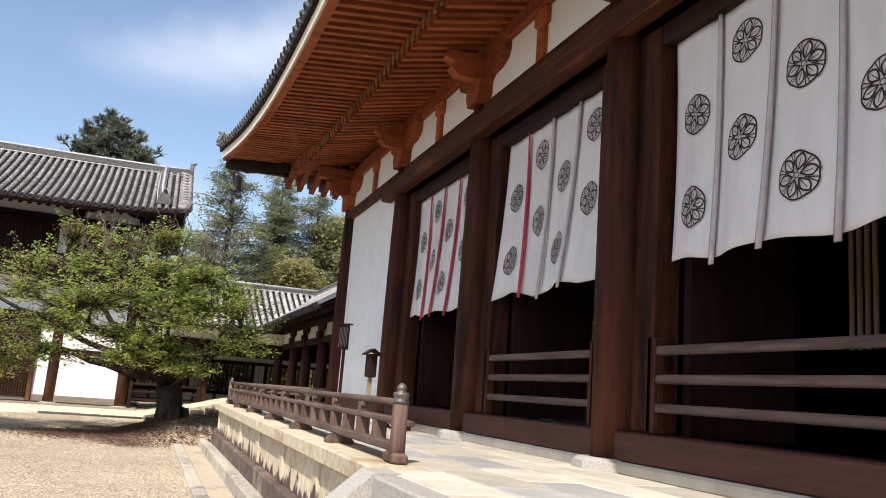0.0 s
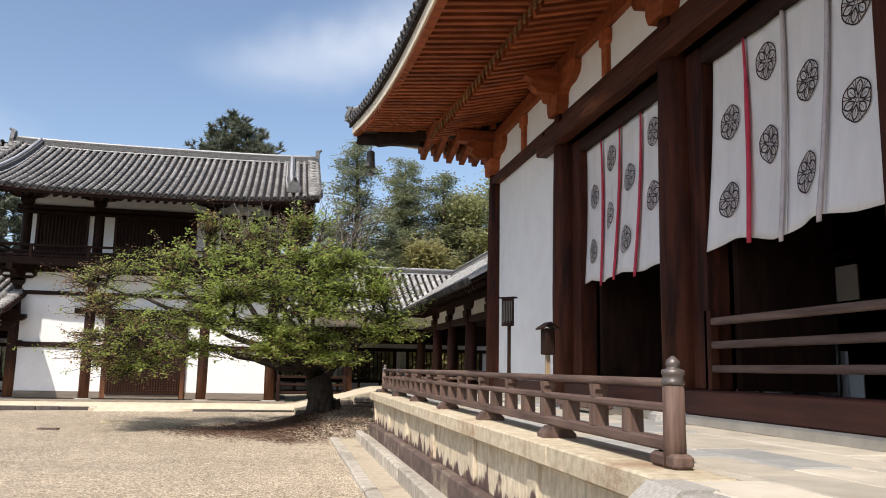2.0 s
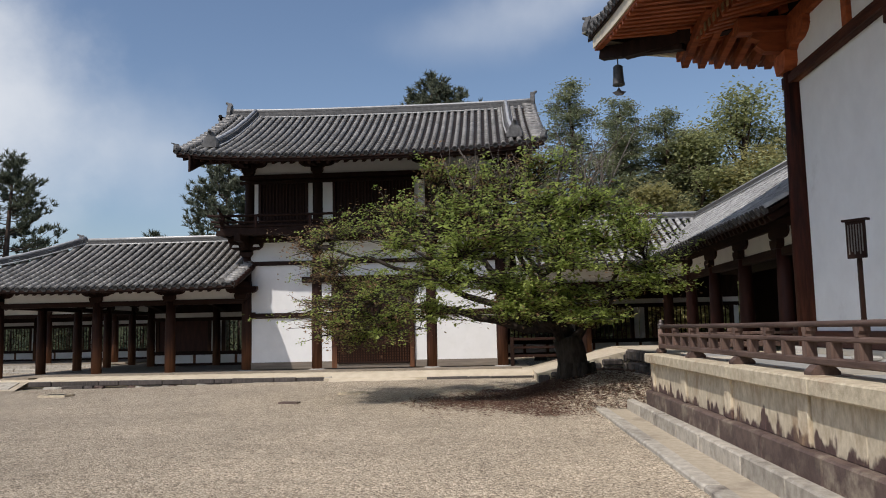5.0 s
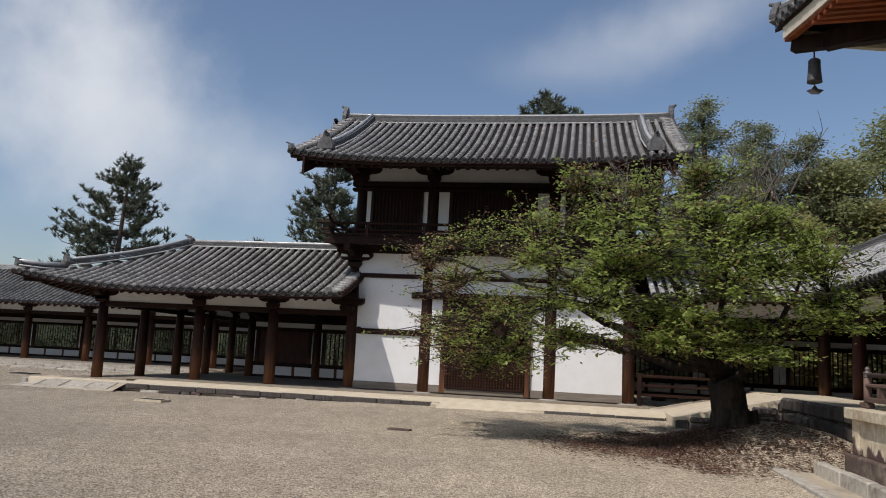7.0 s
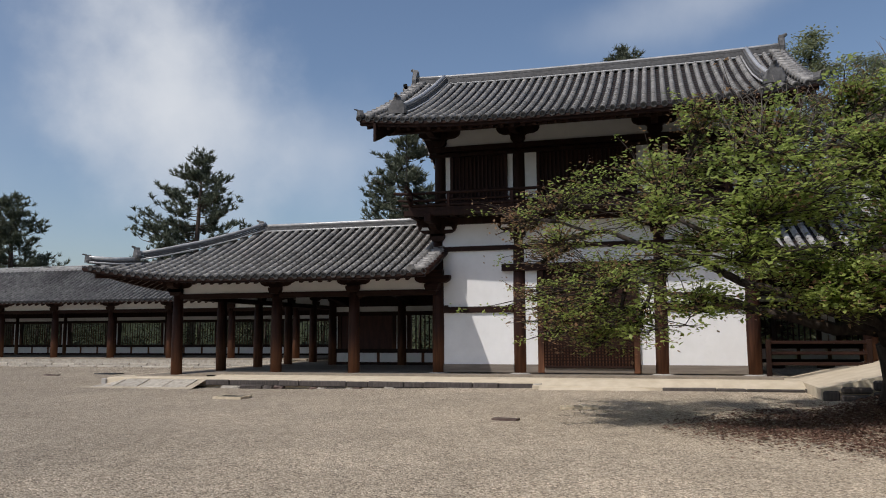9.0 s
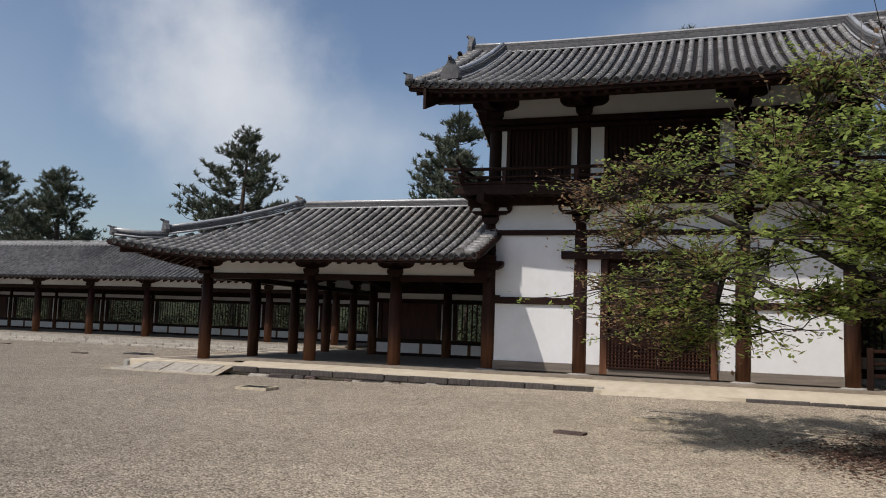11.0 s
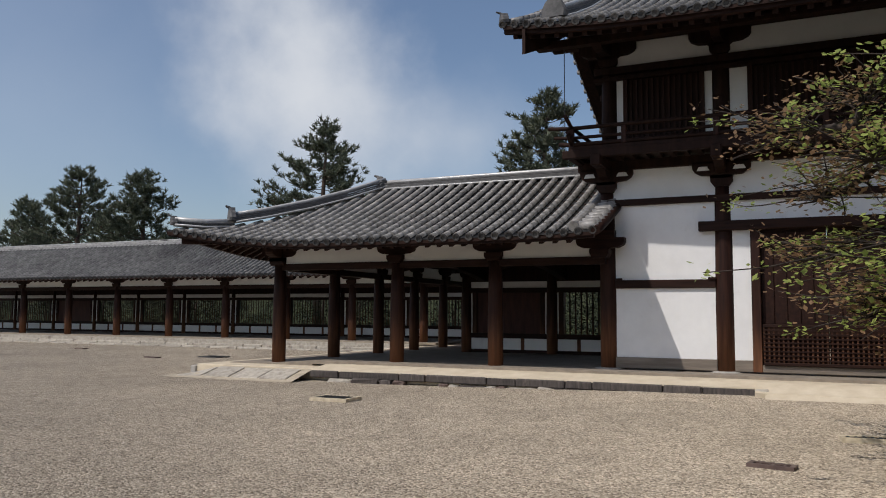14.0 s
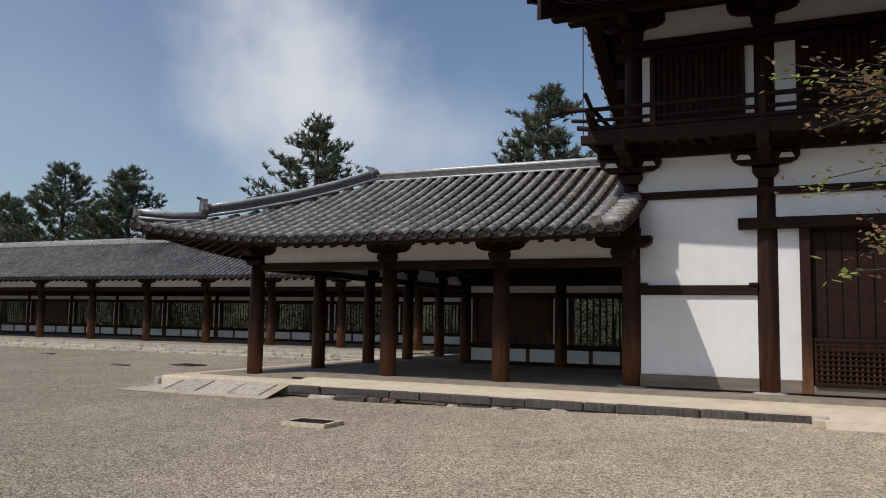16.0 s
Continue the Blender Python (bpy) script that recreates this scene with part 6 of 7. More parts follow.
def broad_tree(x, y, h, w, seed, mat, label, leaf=0.30, n=2600, z0=0.25):
    rng = random.Random(seed)
    t = thing("broadleaf_tree", (x, y, 0), label, "tree", "woods behind the hall")
    s = Shape()
    s.tube([(x, y, 0), (x + 0.2, y, h * 0.3), (x, y + 0.2, h * 0.6), (x, y, h * 0.85)], [0.30, 0.24, 0.15, 0.05], 8)
    lv = Shape()
    clumps = []
    for _ in range(60):
        u = rng.uniform(0, 2 * math.pi)
        f = rng.uniform(0, 1)
        zz = h * (z0 + (1 - z0) * f)
        r = w * math.sqrt(max(0.05, 1 - (2 * f - 0.85) ** 2)) * rng.uniform(0.4, 1.0)
        c = Vector((x + r * math.cos(u), y + r * math.sin(u), zz))
        clumps.append(c)
        limb(s, rng, (x, y, max(h * 0.2, zz - h * 0.2)), c, 0.07, 0.02, 0.08, 5)
    for _ in range(n):
        c = rng.choice(clumps)
        leaf_cluster(lv, rng, c, w * 0.17, 1, leaf, 0.7)
    part("trunk", s, PINEBARK, t)
    tagged(part("crown", lv, mat, t), kind="stuff")


def fir(x, y, h, w, seed, mat, label, leaf=0.13, z0=0.22):
    """A tall conifer: tiers of spreading boughs with hanging sprays, ragged towards the top."""
    rng = random.Random(seed)
    t = thing("conifer_tree", (x, y, 0), label, "tree", "woods behind the hall")
    s, lv = Shape(), Shape()
    s.tube([(x, y, 0), (x + 0.1, y, h * 0.4), (x, y + 0.15, h * 0.75), (x, y, h * 0.99)], [0.32, 0.25, 0.13, 0.03], 8)
    tiers = int(h * 2.2)
    for k in range(tiers):
        f = z0 + (0.985 - z0) * k / (tiers - 1)
        reach = w * min(1.0, ((1 - f) / (1 - z0)) ** 0.5 + 0.06)
        for _ in range(8):
            a = rng.uniform(0, 2 * math.pi)
            ln = reach * rng.uniform(0.5, 1.18)
            p0 = Vector((x, y, h * f + rng.uniform(-0.25, 0.25)))
            p1 = p0 + Vector((math.cos(a) * ln, math.sin(a) * ln, ln * rng.uniform(-0.05, 0.30)))
            limb(s, rng, p0, p1, 0.05 * (1.15 - f), 0.012, 0.05, 4, -0.05)
            for q in range(3 + int(ln * 4)):
                g = rng.uniform(0.25, 1.0)
                leaf_cluster(lv, rng, p0.lerp(p1, g) + Vector((0, 0, -0.05 * ln)), 0.19, 16, leaf, 0.5)
    part("trunk", s, PINEBARK, t)
    tagged(part("crown", lv, mat, t), kind="stuff")


pine(-62, -37.6, 15.4, 1, 5.6, 0.3)
pine(-60, -19.8, 14.9, 2, 4.6, 0.35)
pine(-62, -62.5, 13.6, 3, 6.4, 0.25)
pine(-62, -54.8, 12.9, 4, 5.4, 0.25)
pine(-63, -70.0, 11.5, 5, 4.4, 0.2)
pine(-62, -4.8, 20.2, 6, 4.6, 0.66)
pine(-60, -2.0, 17.5, 7, 2.6, 0.7)
for k, (x, y, h, w, m, lb) in enumerate((
        (-40.5, 2.9, 12.7, 3.0, FIR, "tall dull green conifer behind the corridor"), (-45.7, 6.1, 13.4, 3.8, FIR, "tall dull green conifer behind the corridor"),
        (-44, 9.6, 10.5, 3.0, WOODS1, "broad green tree at the edge of the woods"), (-46, 12.5, 13.4, 3.2, WOODS1, "broad green tree at the edge of the woods"),
        (-42, 12.0, 9.5, 2.8, WOODS2, "yellow-green spring tree in the woods"), (-41, 6.5, 7.6, 2.6, WOODS2, "yellow-green spring tree in the woods"),
        (-43, 2.0, 8.6, 2.6, FIR, "tall dull green conifer behind the corridor"), (-48, 17.0, 14.5, 3.6, WOODS1, "broad green tree at the edge of the woods"),
        (-40, 15.5, 10.0, 3.2, WOODS2, "yellow-green spring tree in the woods"), (-50, 10.0, 12.0, 3.6, FIR, "tall dull green conifer behind the corridor"),
        (-38, 11.0, 8.0, 2.4, WOODS1, "broad green tree at the edge of the woods"), (-45, 8.2, 12.6, 3.2, FIR, "tall dull green conifer behind the corridor"), (-47, 10.4, 11.6, 2.8, WOODS2, "yellow-green spring tree in the woods"), (-45, 5.8, 11.4, 3.2, FIR, "tall dull green conifer behind the corridor"), (-52, 0.0, 9.5, 3.0, FIR, "tall dull green conifer behind the corridor"))):
    if m is FIR:
        fir(x, y, h, w, 50 + k, m, lb)
    else:
        broad_tree(x, y, h, w, 50 + k, m, lb, 0.20, 17000)
for k in range(16):
    rk = random.Random(200 + k)
    broad_tree(rk.uniform(-46, -38.5), -1.5 + 1.35 * k, rk.uniform(5.2, 8.2), rk.uniform(1.8, 2.5), 300 + k, (WOODS1, WOODS2, FIR)[k % 3], ("broad green tree at the edge of the woods", "yellow-green spring tree in the woods", "low dull green conifer behind the corridor")[k % 3], 0.19, 8000, 0.1)
rngb = random.Random(77)
for k in range(26):
    yb = -58 + 2.2 * k + rngb.uniform(-0.5, 0.5)
    xb = -50.5 - rngb.uniform(0, 4)
    h, w = rngb.uniform(2.6, 4.4), rngb.uniform(1.5, 2.1)
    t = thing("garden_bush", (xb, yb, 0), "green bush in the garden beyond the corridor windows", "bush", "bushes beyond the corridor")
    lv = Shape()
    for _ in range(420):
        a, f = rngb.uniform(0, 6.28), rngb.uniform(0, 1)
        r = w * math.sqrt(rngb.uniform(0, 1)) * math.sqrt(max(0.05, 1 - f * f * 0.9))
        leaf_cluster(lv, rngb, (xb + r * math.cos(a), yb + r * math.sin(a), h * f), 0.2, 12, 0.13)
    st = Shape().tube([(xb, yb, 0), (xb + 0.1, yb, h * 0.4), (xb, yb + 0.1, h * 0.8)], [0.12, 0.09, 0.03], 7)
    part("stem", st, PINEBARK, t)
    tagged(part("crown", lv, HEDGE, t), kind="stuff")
structure("lawn", Shape().box(-140, -120, -0.3, -47.0, 60, 0.0), GRASS, "green grass ground behind the corridors", "lawn")
lawn = Shape()
for _ in range(9000):
    x, y = rngb.uniform(-55, -47.2), rngb.uniform(-56, -8)
    a = rngb.uniform(0, 6.28)
    h = rngb.uniform(0.25, 0.6)
    lawn.add([(x - 0.06 * math.cos(a), y - 0.06 * math.sin(a), 0), (x + 0.06 * math.cos(a), y + 0.06 * math.sin(a), 0), (x + rngb.uniform(-.1, .1), y + rngb.uniform(-.1, .1), h)], [(0, 1, 2)])
tagged(part("grass", lawn, GRASS), "fresh green grass beyond the corridor windows", "grass", kind="stuff")
# South stretch of the hill is added to shut out bright sky behind the windows.
hill = Shape()
for i in range(41):
    for j in range(9):
        yv = lerp(-190, 110, i / 40)
        hill.v.append((-70 - 12 * j, yv, (-0.5 if j == 0 else 4.6 + 2.6 * (j - 1) * max(0.0, min(1.0, (yv + 8) / 25)) + 1.2 * noise.noise((yv * 0.13, j * 0.6, 3)))))
hill.f = [(i * 9 + j, i * 9 + j + 1, (i + 1) * 9 + j + 1, (i + 1) * 9 + j) for i in range(40) for j in range(8)]
hill.smooth = True
structure("backdrop", hill, HILLSIDE, "low wooded hill behind the temple", "hill")


# ---- things on the veranda ----
def railing():
    t = thing("veranda_railing", (-12, 1.9, HZ), "weathered red-brown timber railing with capped newel posts", "railing")
    ry, rx = 1.90, -18.52
    x1 = -5.87
    cap = [(0.0, 0.087), (0.02, 0.090), (0.028, 0.080), (0.052, 0.080), (0.060, 0.090), (0.082, 0.087), (0.088, 0.052), (0.098, 0.046), (0.112, 0.057), (0.130, 0.052), (0.146, 0.032), (0.158, 0.008)]
    for px, py, top, r in ((x1, ry, 1.47, 0.060), (rx, ry, 1.45, 0.054)):
        post = part("newel_post", Shape().turned(px, py, [(HZ, r * 1.05), (HZ + 0.2, r), (top, r * 0.97)], 16), WOOD_POST, t)
        part("newel_cap", Shape().turned(px, py, [(top + z, q * r / 0.085) for z, q in cap], 16), BRONZE, post)
        part("newel_foot", Shape().box(px - 0.19, py - 0.06, HZ, px + 0.11, py + 0.06, HZ + 0.08, 0.018), WOOD_RAIL, t)
    part("bottom_rail", Shape().box(rx, ry - 0.055, 1.118, x1, ry + 0.05, 1.185, 0.012), WOOD_RAIL, t)
    part("middle_rail", Shape().box(rx, ry - 0.045, 1.322, x1, ry + 0.05, 1.37, 0.012), WOOD_RAIL, t)
    part("top_rail", Shape().tube([(rx, ry, 1.485), (-14, ry, 1.48), (-9.5, ry, 1.482), (x1, ry, 1.48)], [0.029] * 4, 10), WOOD_RAIL, t)
    for px in pil[1:]:
        if px < x1 - 0.5:
            part("rail_foot", Shape().prism([(ry - 0.13, HZ), (ry + 0.13, HZ), (ry + 0.13, HZ + 0.03), (ry + 0.07, HZ + 0.088), (ry - 0.07, HZ + 0.088), (ry - 0.13, HZ + 0.03)], "x", px - 0.08, px + 0.08), WOOD_RAIL, t)
    n = 24
    for i in range(1, n):
        px = lerp(x1, rx, i / n)
        part("baluster", Shape().prism([(px - 0.050, 1.184), (px + 0.050, 1.184), (px + 0.044, 1.324), (px - 0.044, 1.324)], "y", ry - 0.05, ry + 0.05), WOOD_POST, t)
        if i % 2 == 0:
            part("cup_block", Shape().prism([(px - 0.035, 1.37), (px + 0.035, 1.37), (px + 0.035, 1.395), (px + 0.055, 1.42), (px + 0.055, 1.455), (px - 0.055, 1.455), (px - 0.055, 1.42), (px - 0.035, 1.395)], "y", ry - 0.045, ry + 0.045), WOOD_POST, t)
    for z0, z1, w in ((1.115, 1.20, 0.055), (1.315, 1.37, 0.05)):
        part("side_rail", Shape().box(rx - w, ry + 0.06, z0, rx + w, 9.0, z1, 0.012), WOOD_RAIL, t)
    part("side_top_rail", Shape().tube([(rx, ry, 1.485), (rx, 9.0, 1.48)], [0.034] * 2, 10), WOOD_RAIL, t)
    y = 2.5
    while y < 9:
        part("baluster", Shape().box(rx - 0.05, y - 0.05, 1.20, rx + 0.05, y + 0.05, 1.315), WOOD_POST, t)
        part("cup_block", Shape().box(rx - 0.04, y - 0.04, 1.37, rx + 0.04, y + 0.04, 1.455, 0.01), WOOD_POST, t)
        y += 0.56
    y = 2.9
    while y < 9:
        part("rail_foot", Shape().box(rx - 0.14, y - 0.12, HZ, rx + 0.14, y + 0.12, HZ + 0.088, 0.02), WOOD_RAIL, t)
        y += 2.1


railing()


def crest_points():
    """Outline strokes of a six-petalled flower in a scalloped ring, as closed or open paths in a unit disc."""
    strokes = []
    ring = []
    for i in range(73):
        a = 2 * math.pi * i / 72
        ring.append(((0.93 + 0.05 * abs(math.sin(3 * a))) * math.cos(a), (0.93 + 0.05 * abs(math.sin(3 * a))) * math.sin(a)))
    strokes.append((ring, 0.075))
    for k in range(6):
        a = k * math.pi / 3 + 0.26
        left, right = [], []
        for i in range(9):
            f = i / 8
            w = 0.21 * math.sin(math.pi * f ** 1.25) ** 0.8
            r = 0.19 + 0.70 * f
            left.append((r * math.cos(a) - w * math.sin(a), r * math.sin(a) + w * math.cos(a)))
            right.append((r * math.cos(a) + w * math.sin(a), r * math.sin(a) - w * math.cos(a)))
        strokes.append((left + right[::-1], 0.075))
        strokes.append(([(0.30 * math.cos(a), 0.30 * math.sin(a)), (0.66 * math.cos(a), 0.66 * math.sin(a))], 0.035))
        b = a + math.pi / 6
        strokes.append(([(0.44 * math.cos(b), 0.44 * math.sin(b)), (0.90 * math.cos(b - 0.10), 0.90 * math.sin(b - 0.10))], 0.045))
        strokes.append(([(0.44 * math.cos(b), 0.44 * math.sin(b)), (0.90 * math.cos(b + 0.10), 0.90 * math.sin(b + 0.10))], 0.045))
    strokes.append(([(0.12 * math.cos(2 * math.pi * i / 12), 0.12 * math.sin(2 * math.pi * i / 12)) for i in range(13)], 0.045))
    return strokes


STROKES = crest_points()


def curtain(a, b, ribbons, seed, label):
    """A door curtain of four breadths of white cloth with dyed crests and hanging ribbons."""
    rng = random.Random(seed)
    y0, z1, z0 = HY + 0.14, 4.88, 2.80
    t = thing("door_curtain", ((a + b) / 2, y0, z0), label, "curtain", "crested door curtains")
    ph = rng.uniform(0, 6)

    def fold(u, v):
        """Place on the cloth: u across, v from 0 at the hem to 1 at the top."""
        hang = 1 - v
        y = y0 + 0.020 * math.sin(8 * math.pi * u + ph) * (0.35 + hang) + 0.05 * hang * math.sin(2.2 * math.pi * u + ph) - 0.10 * hang * hang
        z = lerp(z0 + 0.035 * math.sin(4 * math.pi * u + ph) + 0.02 * math.sin(9 * u), z1, v) - 0.012 * abs(math.sin(12 * math.pi * u)) * v ** 8
        return (lerp(a, b, u) + 0.03 * hang * math.sin(5 * u + ph), y, z)

    for k in range(4):
        s = Shape()
        n, m = 14, 26
        for layer in (0, 0.006):
            for j in range(m + 1):
                for i in range(n + 1):
                    u = (k + i / n * 0.996) / 4
                    p = fold(u, j / m)
                    s.v.append((p[0], p[1] + layer - 0.004 * (k % 2), p[2]))
        q = (n + 1) * (m + 1)
        for j in range(m):
            for i in range(n):
                c = j * (n + 1) + i
                s.f += [(c, c + 1, c + n + 2, c + n + 1), tuple(q + d for d in (c + n + 1, c + n + 2, c + 1, c))]
        edge = [i for i in range(n + 1)] + [j * (n + 1) + n for j in range(1, m + 1)] + [m * (n + 1) + i for i in range(n - 1, -1, -1)] + [j * (n + 1) for j in range(m - 1, 0, -1)]
        s.f += [(e, f, q + f, q + e) for e, f in zip(edge, edge[1:] + edge[:1])]
        s.smooth = True
        breadth = part("cloth_breadth", s, CLOTH, t)
        for v in ((0.61, 0.21) if k % 2 == 0 else (0.82, 0.43)):
            cu, cv, rad = (k + 0.5) / 4, v, 0.182
            d = Shape()
            for pts, w in STROKES:
                for (x0, w0), (x1, w1) in zip(pts, pts[1:]):
                    dx, dz = x1 - x0, w1 - w0
                    ln = math.hypot(dx, dz) or 1
                    ox, oz = -dz / ln * w / 2, dx / ln * w / 2
                    quad = []
                    for px, pz in ((x0 + ox - dx * .1, w0 + oz - dz * .1), (x1 + ox + dx * .1, w1 + oz + dz * .1), (x1 - ox + dx * .1, w1 - oz + dz * .1), (x0 - ox - dx * .1, w0 - oz - dz * .1)):
                        g = fold(cu + px * rad / (b - a), cv + pz * rad / (z1 - z0))
                        quad.append((g[0], g[1] - 0.011, g[2]))
                    d.add(quad, [(0, 1, 2, 3)])
            part("crest", d, INK, breadth, "black six-petalled flower crest")
    for k, red in ribbons:
        s = Shape()
        w = 0.042 if red else 0.036
        n = 22
        sway = rng.uniform(-0.05, 0.05)
        for i in range(n + 1):
            v = 1 - 1.03 * i / n
            g = fold(k / 4, max(v, 0.0))
            wi = w * (0.35 + 0.65 * min(1.0, i / 8)) if red else w * (0.8 + 0.2 * i / n)
            off = sway * (i / n) ** 1.5
            s.v += [(g[0] - wi + off, g[1] - 0.030, g[2] - (0.06 if v < 0 else 0)), (g[0] + off, g[1] - 0.048, g[2] - (0.06 if v < 0 else 0)), (g[0] + wi + off, g[1] - 0.030, g[2] - (0.06 if v < 0 else 0)), (g[0] + off, g[1] - 0.022, g[2] - (0.06 if v < 0 else 0))]
        s.f = [(0, 1, 2, 3), tuple(4 * n + i for i in (3, 2, 1, 0))] + [(4 * i + c, 4 * i + 4 + c, 4 * i + 4 + (c + 1) % 4, 4 * i + (c + 1) % 4) for i in range(n) for c in range(4)]
        s.smooth = True
        part("ribbon", s, REDRIB if red else RIBBON, t, "crimson hanging ribbon" if red else "faded grey-pink hanging ribbon")
    part("curtain_pole", Shape().tube([(a - 0.05, y0 + 0.02, z1 + 0.01), (b + 0.05, y0 + 0.02, z1 + 0.01)], [0.02, 0.02], 8), WOOD_X, t)


curtain(PILLARS[1] + 0.5, PILLARS[2] - 0.5, ((1, True), (2, True), (3, True)), 1, "white cotton door curtain with black crests and crimson ribbons")
curtain(PILLARS[2] + 0.58, PILLARS[3] - 0.45, ((1, True), (2, False), (3, False)), 2, "white cotton door curtain with black crests, one red ribbon")
curtain(PILLARS[3] + 0.58, PILLARS[4] - 0.45, ((1, False), (2, False), (3, False)), 3, "white cotton door curtain with black crests and grey ribbons")


def door_rail(a, b):
    t = thing("doorway_barrier", ((a + b) / 2, HY + 0.08, 1.37), "three-barred reddish timber barrier across the doorway", "barrier", "doorway barriers")
    for x in (a, b):
        part("post", Shape().box(x - 0.055, HY + 0.02, 1.37, x + 0.055, HY + 0.13, 2.19, 0.012), WOOD_HALL, t)
    for z in (2.03, 1.79, 1.55):
        part("bar", Shape().box(a, HY + 0.035, z, b, HY + 0.115, z + 0.075, 0.014), WOOD_RAIL, t)


for a, b in zip(PILLARS[2:], PILLARS[3:]):
    door_rail(a + 0.48, b - 0.48)


def notice_board(x, y):
    t = thing("notice_board", (x, y, HZ), "dark wooden notice board with pale writing on a post", "sign")
    part("post", Shape().box(x - 0.025, y - 0.025, HZ, x + 0.025, y + 0.025, 2.70, 0.006), WOOD_DARK, t)
    part("foot", Shape().box(x - 0.16, y - 0.12, HZ, x + 0.16, y + 0.12, HZ + 0.06, 0.02), GRANITE, t)
    m = Matrix.Translation((x, y, 0)) @ Matrix.Rotation(radians(38), 4, "Z")

    def turned_box(s, *q):
        k = len(s.v)
        s.box(*q)
        s.v[k:] = [tuple(m @ Vector(v)) for v in s.v[k:]]
        return s
    part("board", turned_box(Shape(), -0.115, -0.055, 2.25, 0.115, -0.025, 2.70), WOOD_DARK, t)
    part("cap", turned_box(Shape(), -0.15, -0.08, 2.70, 0.15, 0.02, 2.725), WOOD_DARK, t)
    for i in range(6):
        part("writing", turned_box(Shape(), -0.09 + 0.033 * i, -0.060, 2.30 + 0.03 * (i % 2), -0.076 + 0.033 * i, -0.0555, 2.66), SIGN_INK, t)


notice_board(-14.35, 3.40)


def roofed_box(x, y):
    t = thing("roofed_notice_box", (x, y, HZ), "small roofed dark timber notice box on a pale post", "box")
    part("post", Shape().box(x - 0.03, y - 0.03, HZ, x + 0.03, y + 0.03, 1.80, 0.006), BAMBOO, t)
    part("body", Shape().box(x - 0.11, y - 0.07, 1.76, x + 0.11, y + 0.07, 2.13, 0.012), WOOD_DARK, t)
    part("roof", Shape().prism([(y - 0.13, 2.11), (y, 2.19), (y + 0.13, 2.11), (y + 0.13, 2.135), (y, 2.22), (y - 0.13, 2.135)], "x", x - 0.15, x + 0.15), WOOD_DARK, t)


roofed_box(-12.55, 3.45)


def wind_bell(x, y, z):
    t = thing("wind_bell", (x, y, z), "dark bronze wind bell hanging below the eave corner", "bell")
    part("bell_body", Shape().turned(x, y, [(z - 0.20, 0.118), (z - 0.17, 0.112), (z, 0.098), (z + 0.16, 0.092), (z + 0.19, 0.06), (z + 0.20, 0.02)], 14), IRON, t)
    part("hanger", Shape().tube([(x, y, z + 0.19), (x, y, z + 0.50)], [0.014, 0.014], 6), IRON, t)
    part("wind_plate", Shape().prism([(y - 0.13, z - 0.34), (y - 0.05, z - 0.40), (y + 0.06, z - 0.40), (y + 0.14, z - 0.33), (y + 0.05, z - 0.31), (y, z - 0.24), (y - 0.05, z - 0.31)], "x", x - 0.006, x + 0.006), IRON, t)
    part("clapper_rod", Shape().tube([(x, y, z - 0.05), (x, y, z - 0.26)], [0.008, 0.008], 6), IRON, t)


wind_bell(-19.55, 1.55, 6.30)


# ---- inside the hall, seen through the doorways ----
for i in range(3):
    x = -10.35 + 0.47 * i
    t = thing("grey_screen_board", (x, 5.6, 1.16), "grey painted low board standing inside the hall", "board", "low boards in the hall")
    part("panel", Shape().box(x - 0.21, 5.58, 1.20, x + 0.21, 5.62, 1.80, 0.008), GREYBOARD, t)
    part("foot", Shape().box(x - 0.19, 5.50, 1.16, x - 0.13, 5.70, 1.20).box(x + 0.13, 5.50, 1.16, x + 0.19, 5.70, 1.20), WOOD_DARK, t)
t = thing("hand_rail", (-9.9, 5.45, 1.16), "dark handrail with brackets in front of the boards", "rail")
part("bar", Shape().tube([(-10.6, 5.45, 1.88), (-9.1, 5.45, 1.88)], [0.018, 0.018], 8), IRON, t)
for x in (-10.55, -9.15):
    part("stand", Shape().tube([(x, 5.45, 1.16), (x, 5.45, 1.88)], [0.016, 0.016], 8), IRON, t)
for i in range(4):
    x = -5.42 + 0.085 * i
    t = thing("hanging_pole", (x, 5.9, 2.22), "pale wooden pole hanging from the ceiling inside the doorway", "pole", "poles in the doorway")
    part("shaft", Shape().tube([(x + 0.05, 5.87, 2.22), (x, 5.95, 5.63)], [0.026, 0.024], 8), BAMBOO, t)
t = thing("sliding_screen", (-13.0, 7.6, 1.16), "dark framed sliding screen with pale paper panels", "screen")
for x in (-14.6, -13.8, -13.0, -12.2):
    part("panel", Shape().box(x + 0.03, 7.59, 1.20, x + 0.77, 7.61, 1.60), PLASTER, t)
    part("upright", Shape().box(x - 0.03, 7.56, 1.16, x + 0.03, 7.64, 3.2), WOOD_DARK, t)
    part("upper_panel", Shape().box(x + 0.03, 7.59, 2.6, x + 0.77, 7.61, 3.1), PLASTER, t)
part("rail", Shape().box(-14.7, 7.56, 3.2, -11.4, 7.64, 3.32).box(-14.7, 7.56, 1.60, -11.4, 7.64, 1.68), WOOD_DARK, t)
LAMPGLOW = bpy.data.materials.new("small_lamp_glow")
LAMPGLOW.use_nodes = True
LAMPGLOW.node_tree.nodes["Principled BSDF"].inputs["Emission Color"].default_value = (1, 0.95, 0.85, 1)
LAMPGLOW.node_tree.nodes["Principled BSDF"].inputs["Emission Strength"].default_value = 6
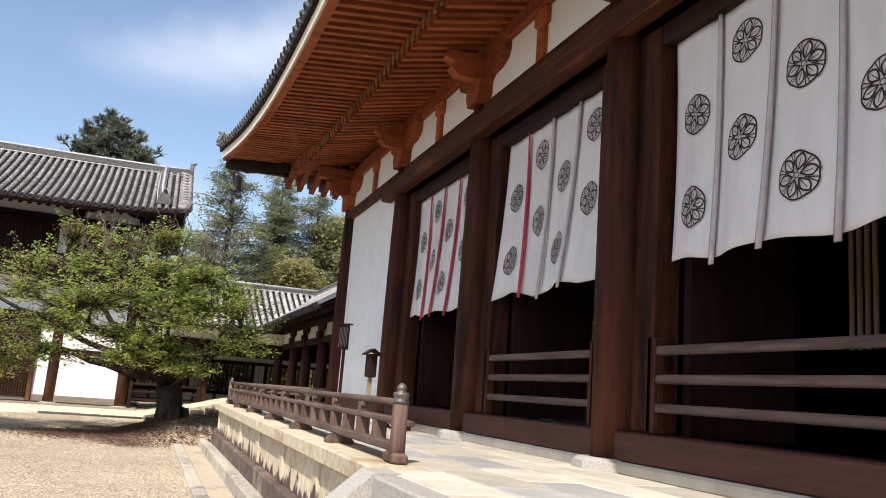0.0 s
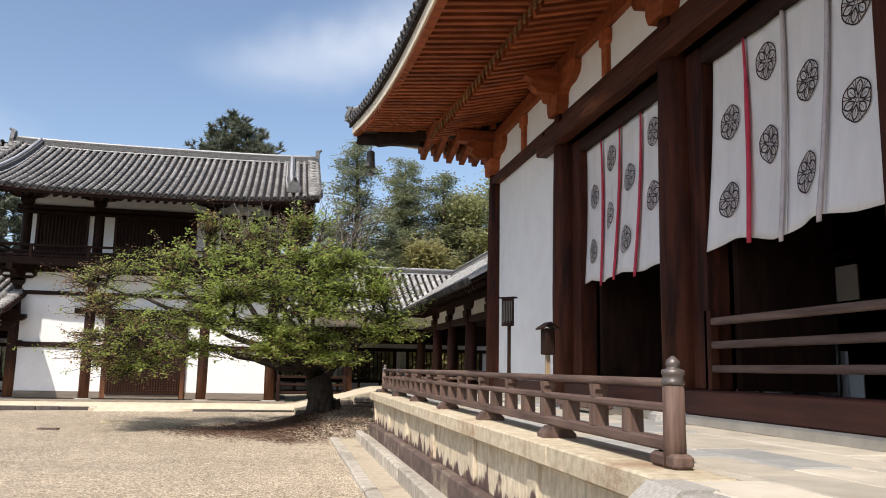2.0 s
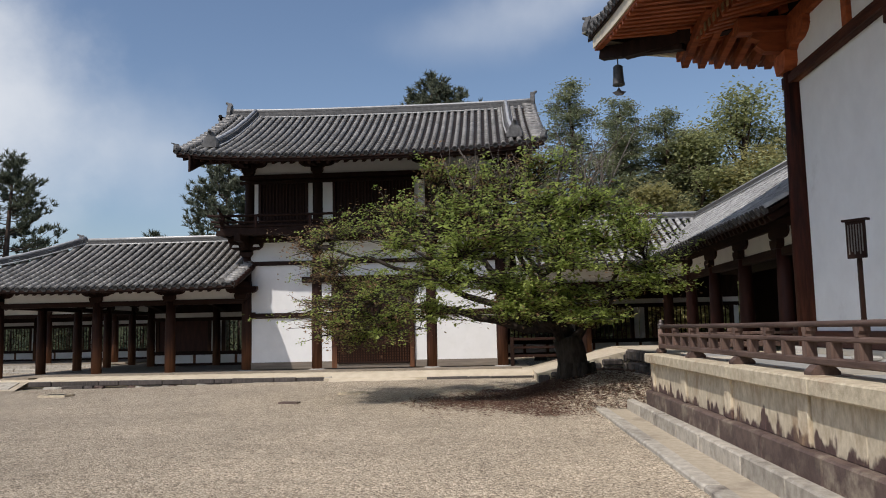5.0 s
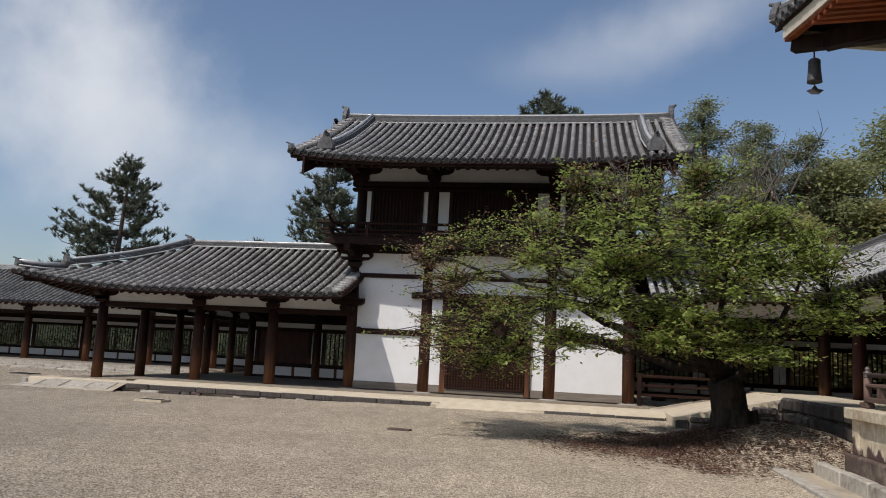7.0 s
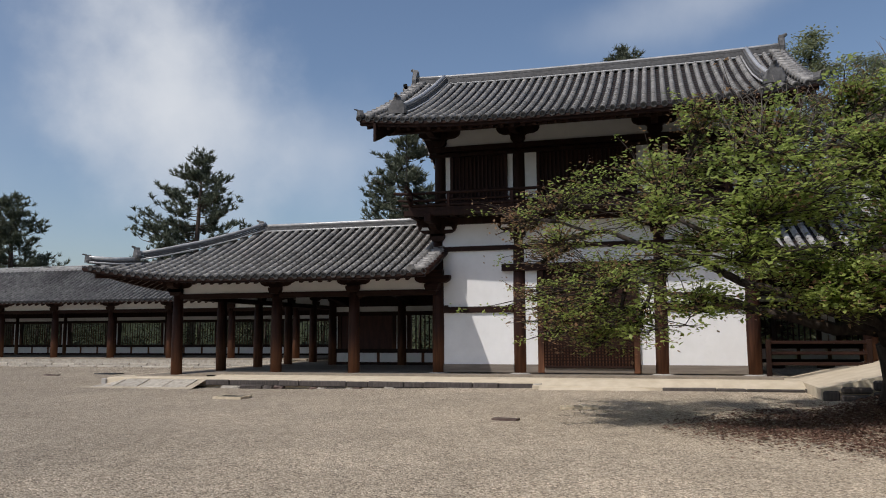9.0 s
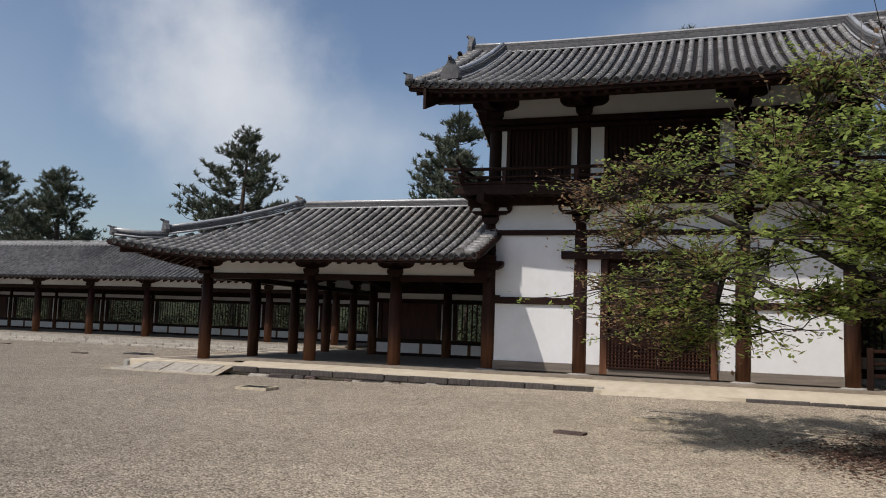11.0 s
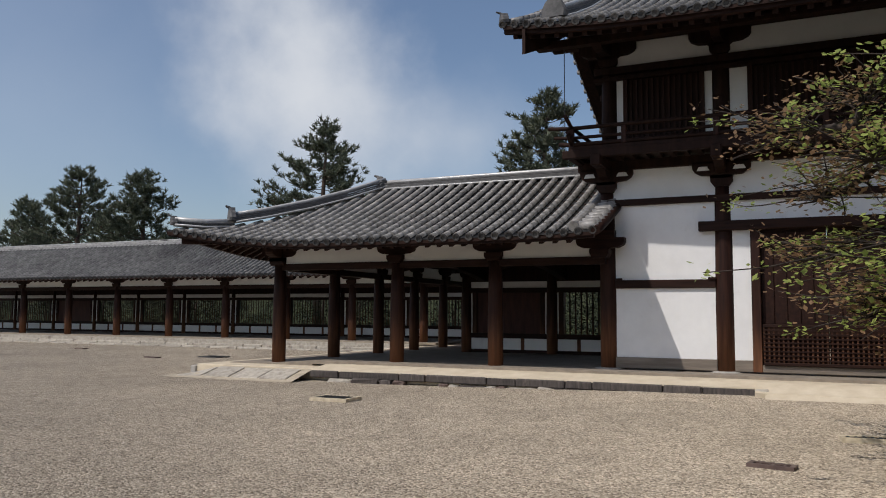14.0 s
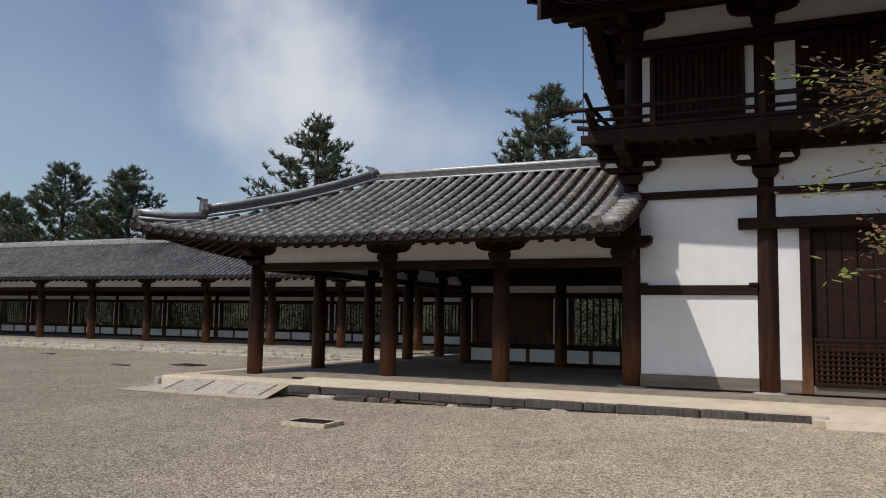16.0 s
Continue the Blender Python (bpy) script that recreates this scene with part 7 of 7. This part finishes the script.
for x, z in ((-15.97, 2.44), (-15.48, 2.62)):
    t = thing("altar_lamp", (x, 9.0, z), "small lit lamp deep inside the dark hall", "lamp", "altar lamps")
    part("bulb", Shape().turned(x, 9.0, [(z - 0.04, 0.01), (z, 0.045), (z + 0.04, 0.01)], 10), LAMPGLOW, t)
    part("stem", Shape().tube([(x, 9.0, z - 0.03), (x, 9.0, 1.16)], [0.012, 0.03], 6), IRON, t)
t = thing("wooden_step", (-11.6, 3.55, HZ), "worn wooden step block below the doorway sill", "step")
part("tread", Shape().box(-12.3, 3.48, HZ + 0.06, -10.9, 3.72, HZ + 0.14, 0.015), WOOD_POST, t)
part("bearer", Shape().box(-12.2, 3.50, HZ, -12.08, 3.70, HZ + 0.06), WOOD_POST, t)
part("bearer", Shape().box(-11.12, 3.50, HZ, -11.0, 3.70, HZ + 0.06), WOOD_POST, t)


# ---- drains and litter in the court ----
def drain(x, y, w, d, turn, mat, label, bars=9, rim=None):
    zg = ground_z(x, y) + (0.024 if rim else 0.012)
    t = thing("drain_cover", (x, y, zg), label, "drain")
    m = Matrix.Translation((x, y, zg)) @ Matrix.Rotation(radians(turn), 4, "Z")

    def put(name, s, mt):
        s.v = [tuple(m @ Vector(v)) for v in s.v]
        part(name, s, mt, t)
    f = 0.05
    for q in ((-w, -d, w, -d + f), (-w, d - f, w, d), (-w, -d + f, -w + f, d - f), (w - f, -d + f, w, d - f)):
        put("rim", Shape().box(q[0], q[1], -0.06, q[2], q[3], 0.014 if rim else 0.006), rim or mat)
    # Near-black block just under the bars paints the shaded hollow below.
    put("pit", Shape().box(-w + f, -d + f, -0.06, w - f, d - f, 0.002 if rim else -0.01), WOOD_DARK)
    for i in range(bars):
        u = lerp(-w + f, w - f, (i + 0.5) / bars)
        put("bar", Shape().box(u - 0.012, -d + f, -0.02, u + 0.012, d - f, 0.012 if rim else 0.0), mat)


drain(-25.03, -12.44, 0.36, 0.26, 90, IRON, "grey iron drain grating set in the gravel", 9, STONE)
drain(-24.06, -4.44, 0.36, 0.13, 100, IRON, "drain grating with a yellowish stone rim in the gravel", 7, STONE)
drain(-21.92, -5.46, 0.22, 0.10, 80, WET, "small dark stone drain slot in the gravel", 3)
drain(-34.1, -22.9, 0.45, 0.3, 80, IRON, "worn iron drain cover in the gravel", 8)
drain(-36.0, -31.2, 0.3, 0.12, 80, WET, "small dark drain slot in the gravel", 3)
drain(-32.9, -24.4, 0.3, 0.12, 80, WET, "small dark drain slot in the gravel", 3)
slabs = thing("stone_approach", (-27.6, -17.6, 0), "flush worn stone slabs before the corridor corner", "paving", kind="structure")
rs = random.Random(3)
for i in range(4):
    for x0, y0 in ((-28.2, -18.4 + 0.78 * i),):
        slab = Shape().box(x0, y0, -0.03, x0 + 0.6, y0 + 0.76 + rs.uniform(-0.06, 0.0), 0.012 + rs.uniform(-0.006, 0.006), 0.012)
        slab.v = [(p[0], p[1], p[2] + apron_z(p[0], p[1])) for p in slab.v]
        part("slab", slab, KERB_GREY, slabs)
litter = Shape()
rl = random.Random(9)
drifts = [(rl.gauss(-21.3, 1.9), rl.gauss(0.2, 2.0), rl.uniform(0.25, 0.8)) for _ in range(56)]
for _ in range(17000):
    cx, cy, sp = rl.choice(drifts)
    x, y = (rl.gauss(cx, sp), rl.gauss(cy, sp)) if rl.random() < 0.75 else (rl.gauss(-21.8, 1.9), rl.gauss(-0.6, 2.0))
    if math.hypot((x + 21.6) * 0.9, (y - 0.7) * 0.95) > 3.1 + rl.gauss(0, 0.4) or y > 2.5 or (x > -19.4 and y > 0.8):
        continue
    z, b, k = ground_z(x, y) + 0.004 + rl.uniform(0, 0.02), rl.uniform(0, 6.283), rl.uniform(0.025, 0.065)
    litter.add([(x, y, z), (x + k * math.cos(b), y + k * math.sin(b), z + 0.01), (x + k * 1.2 * math.cos(b + 0.6), y + k * 1.2 * math.sin(b + 0.6), z), (x + 0.7 * k * math.cos(b + 1.2), y + 0.7 * k * math.sin(b + 1.2), z + 0.012)], [(0, 1, 2, 3)])
LITTER = leafy("fallen_leaf", (0.10, 0.052, 0.038), (0.27, 0.165, 0.12), 0.9, 0.05)
tagged(part("leaf_litter", litter, LITTER), "reddish brown fallen leaves under the tree", "leaf litter", kind="stuff")
t = thing("conductor_wire", (-29.3, -9.62, 4.9), "thin lightning conductor wire hanging from the eave", "wire")
part("wire", Shape().tube([(-29.3, -9.62, 7.4), (-29.32, -9.62, 4.84)], [0.009, 0.009], 5), IRON, t)
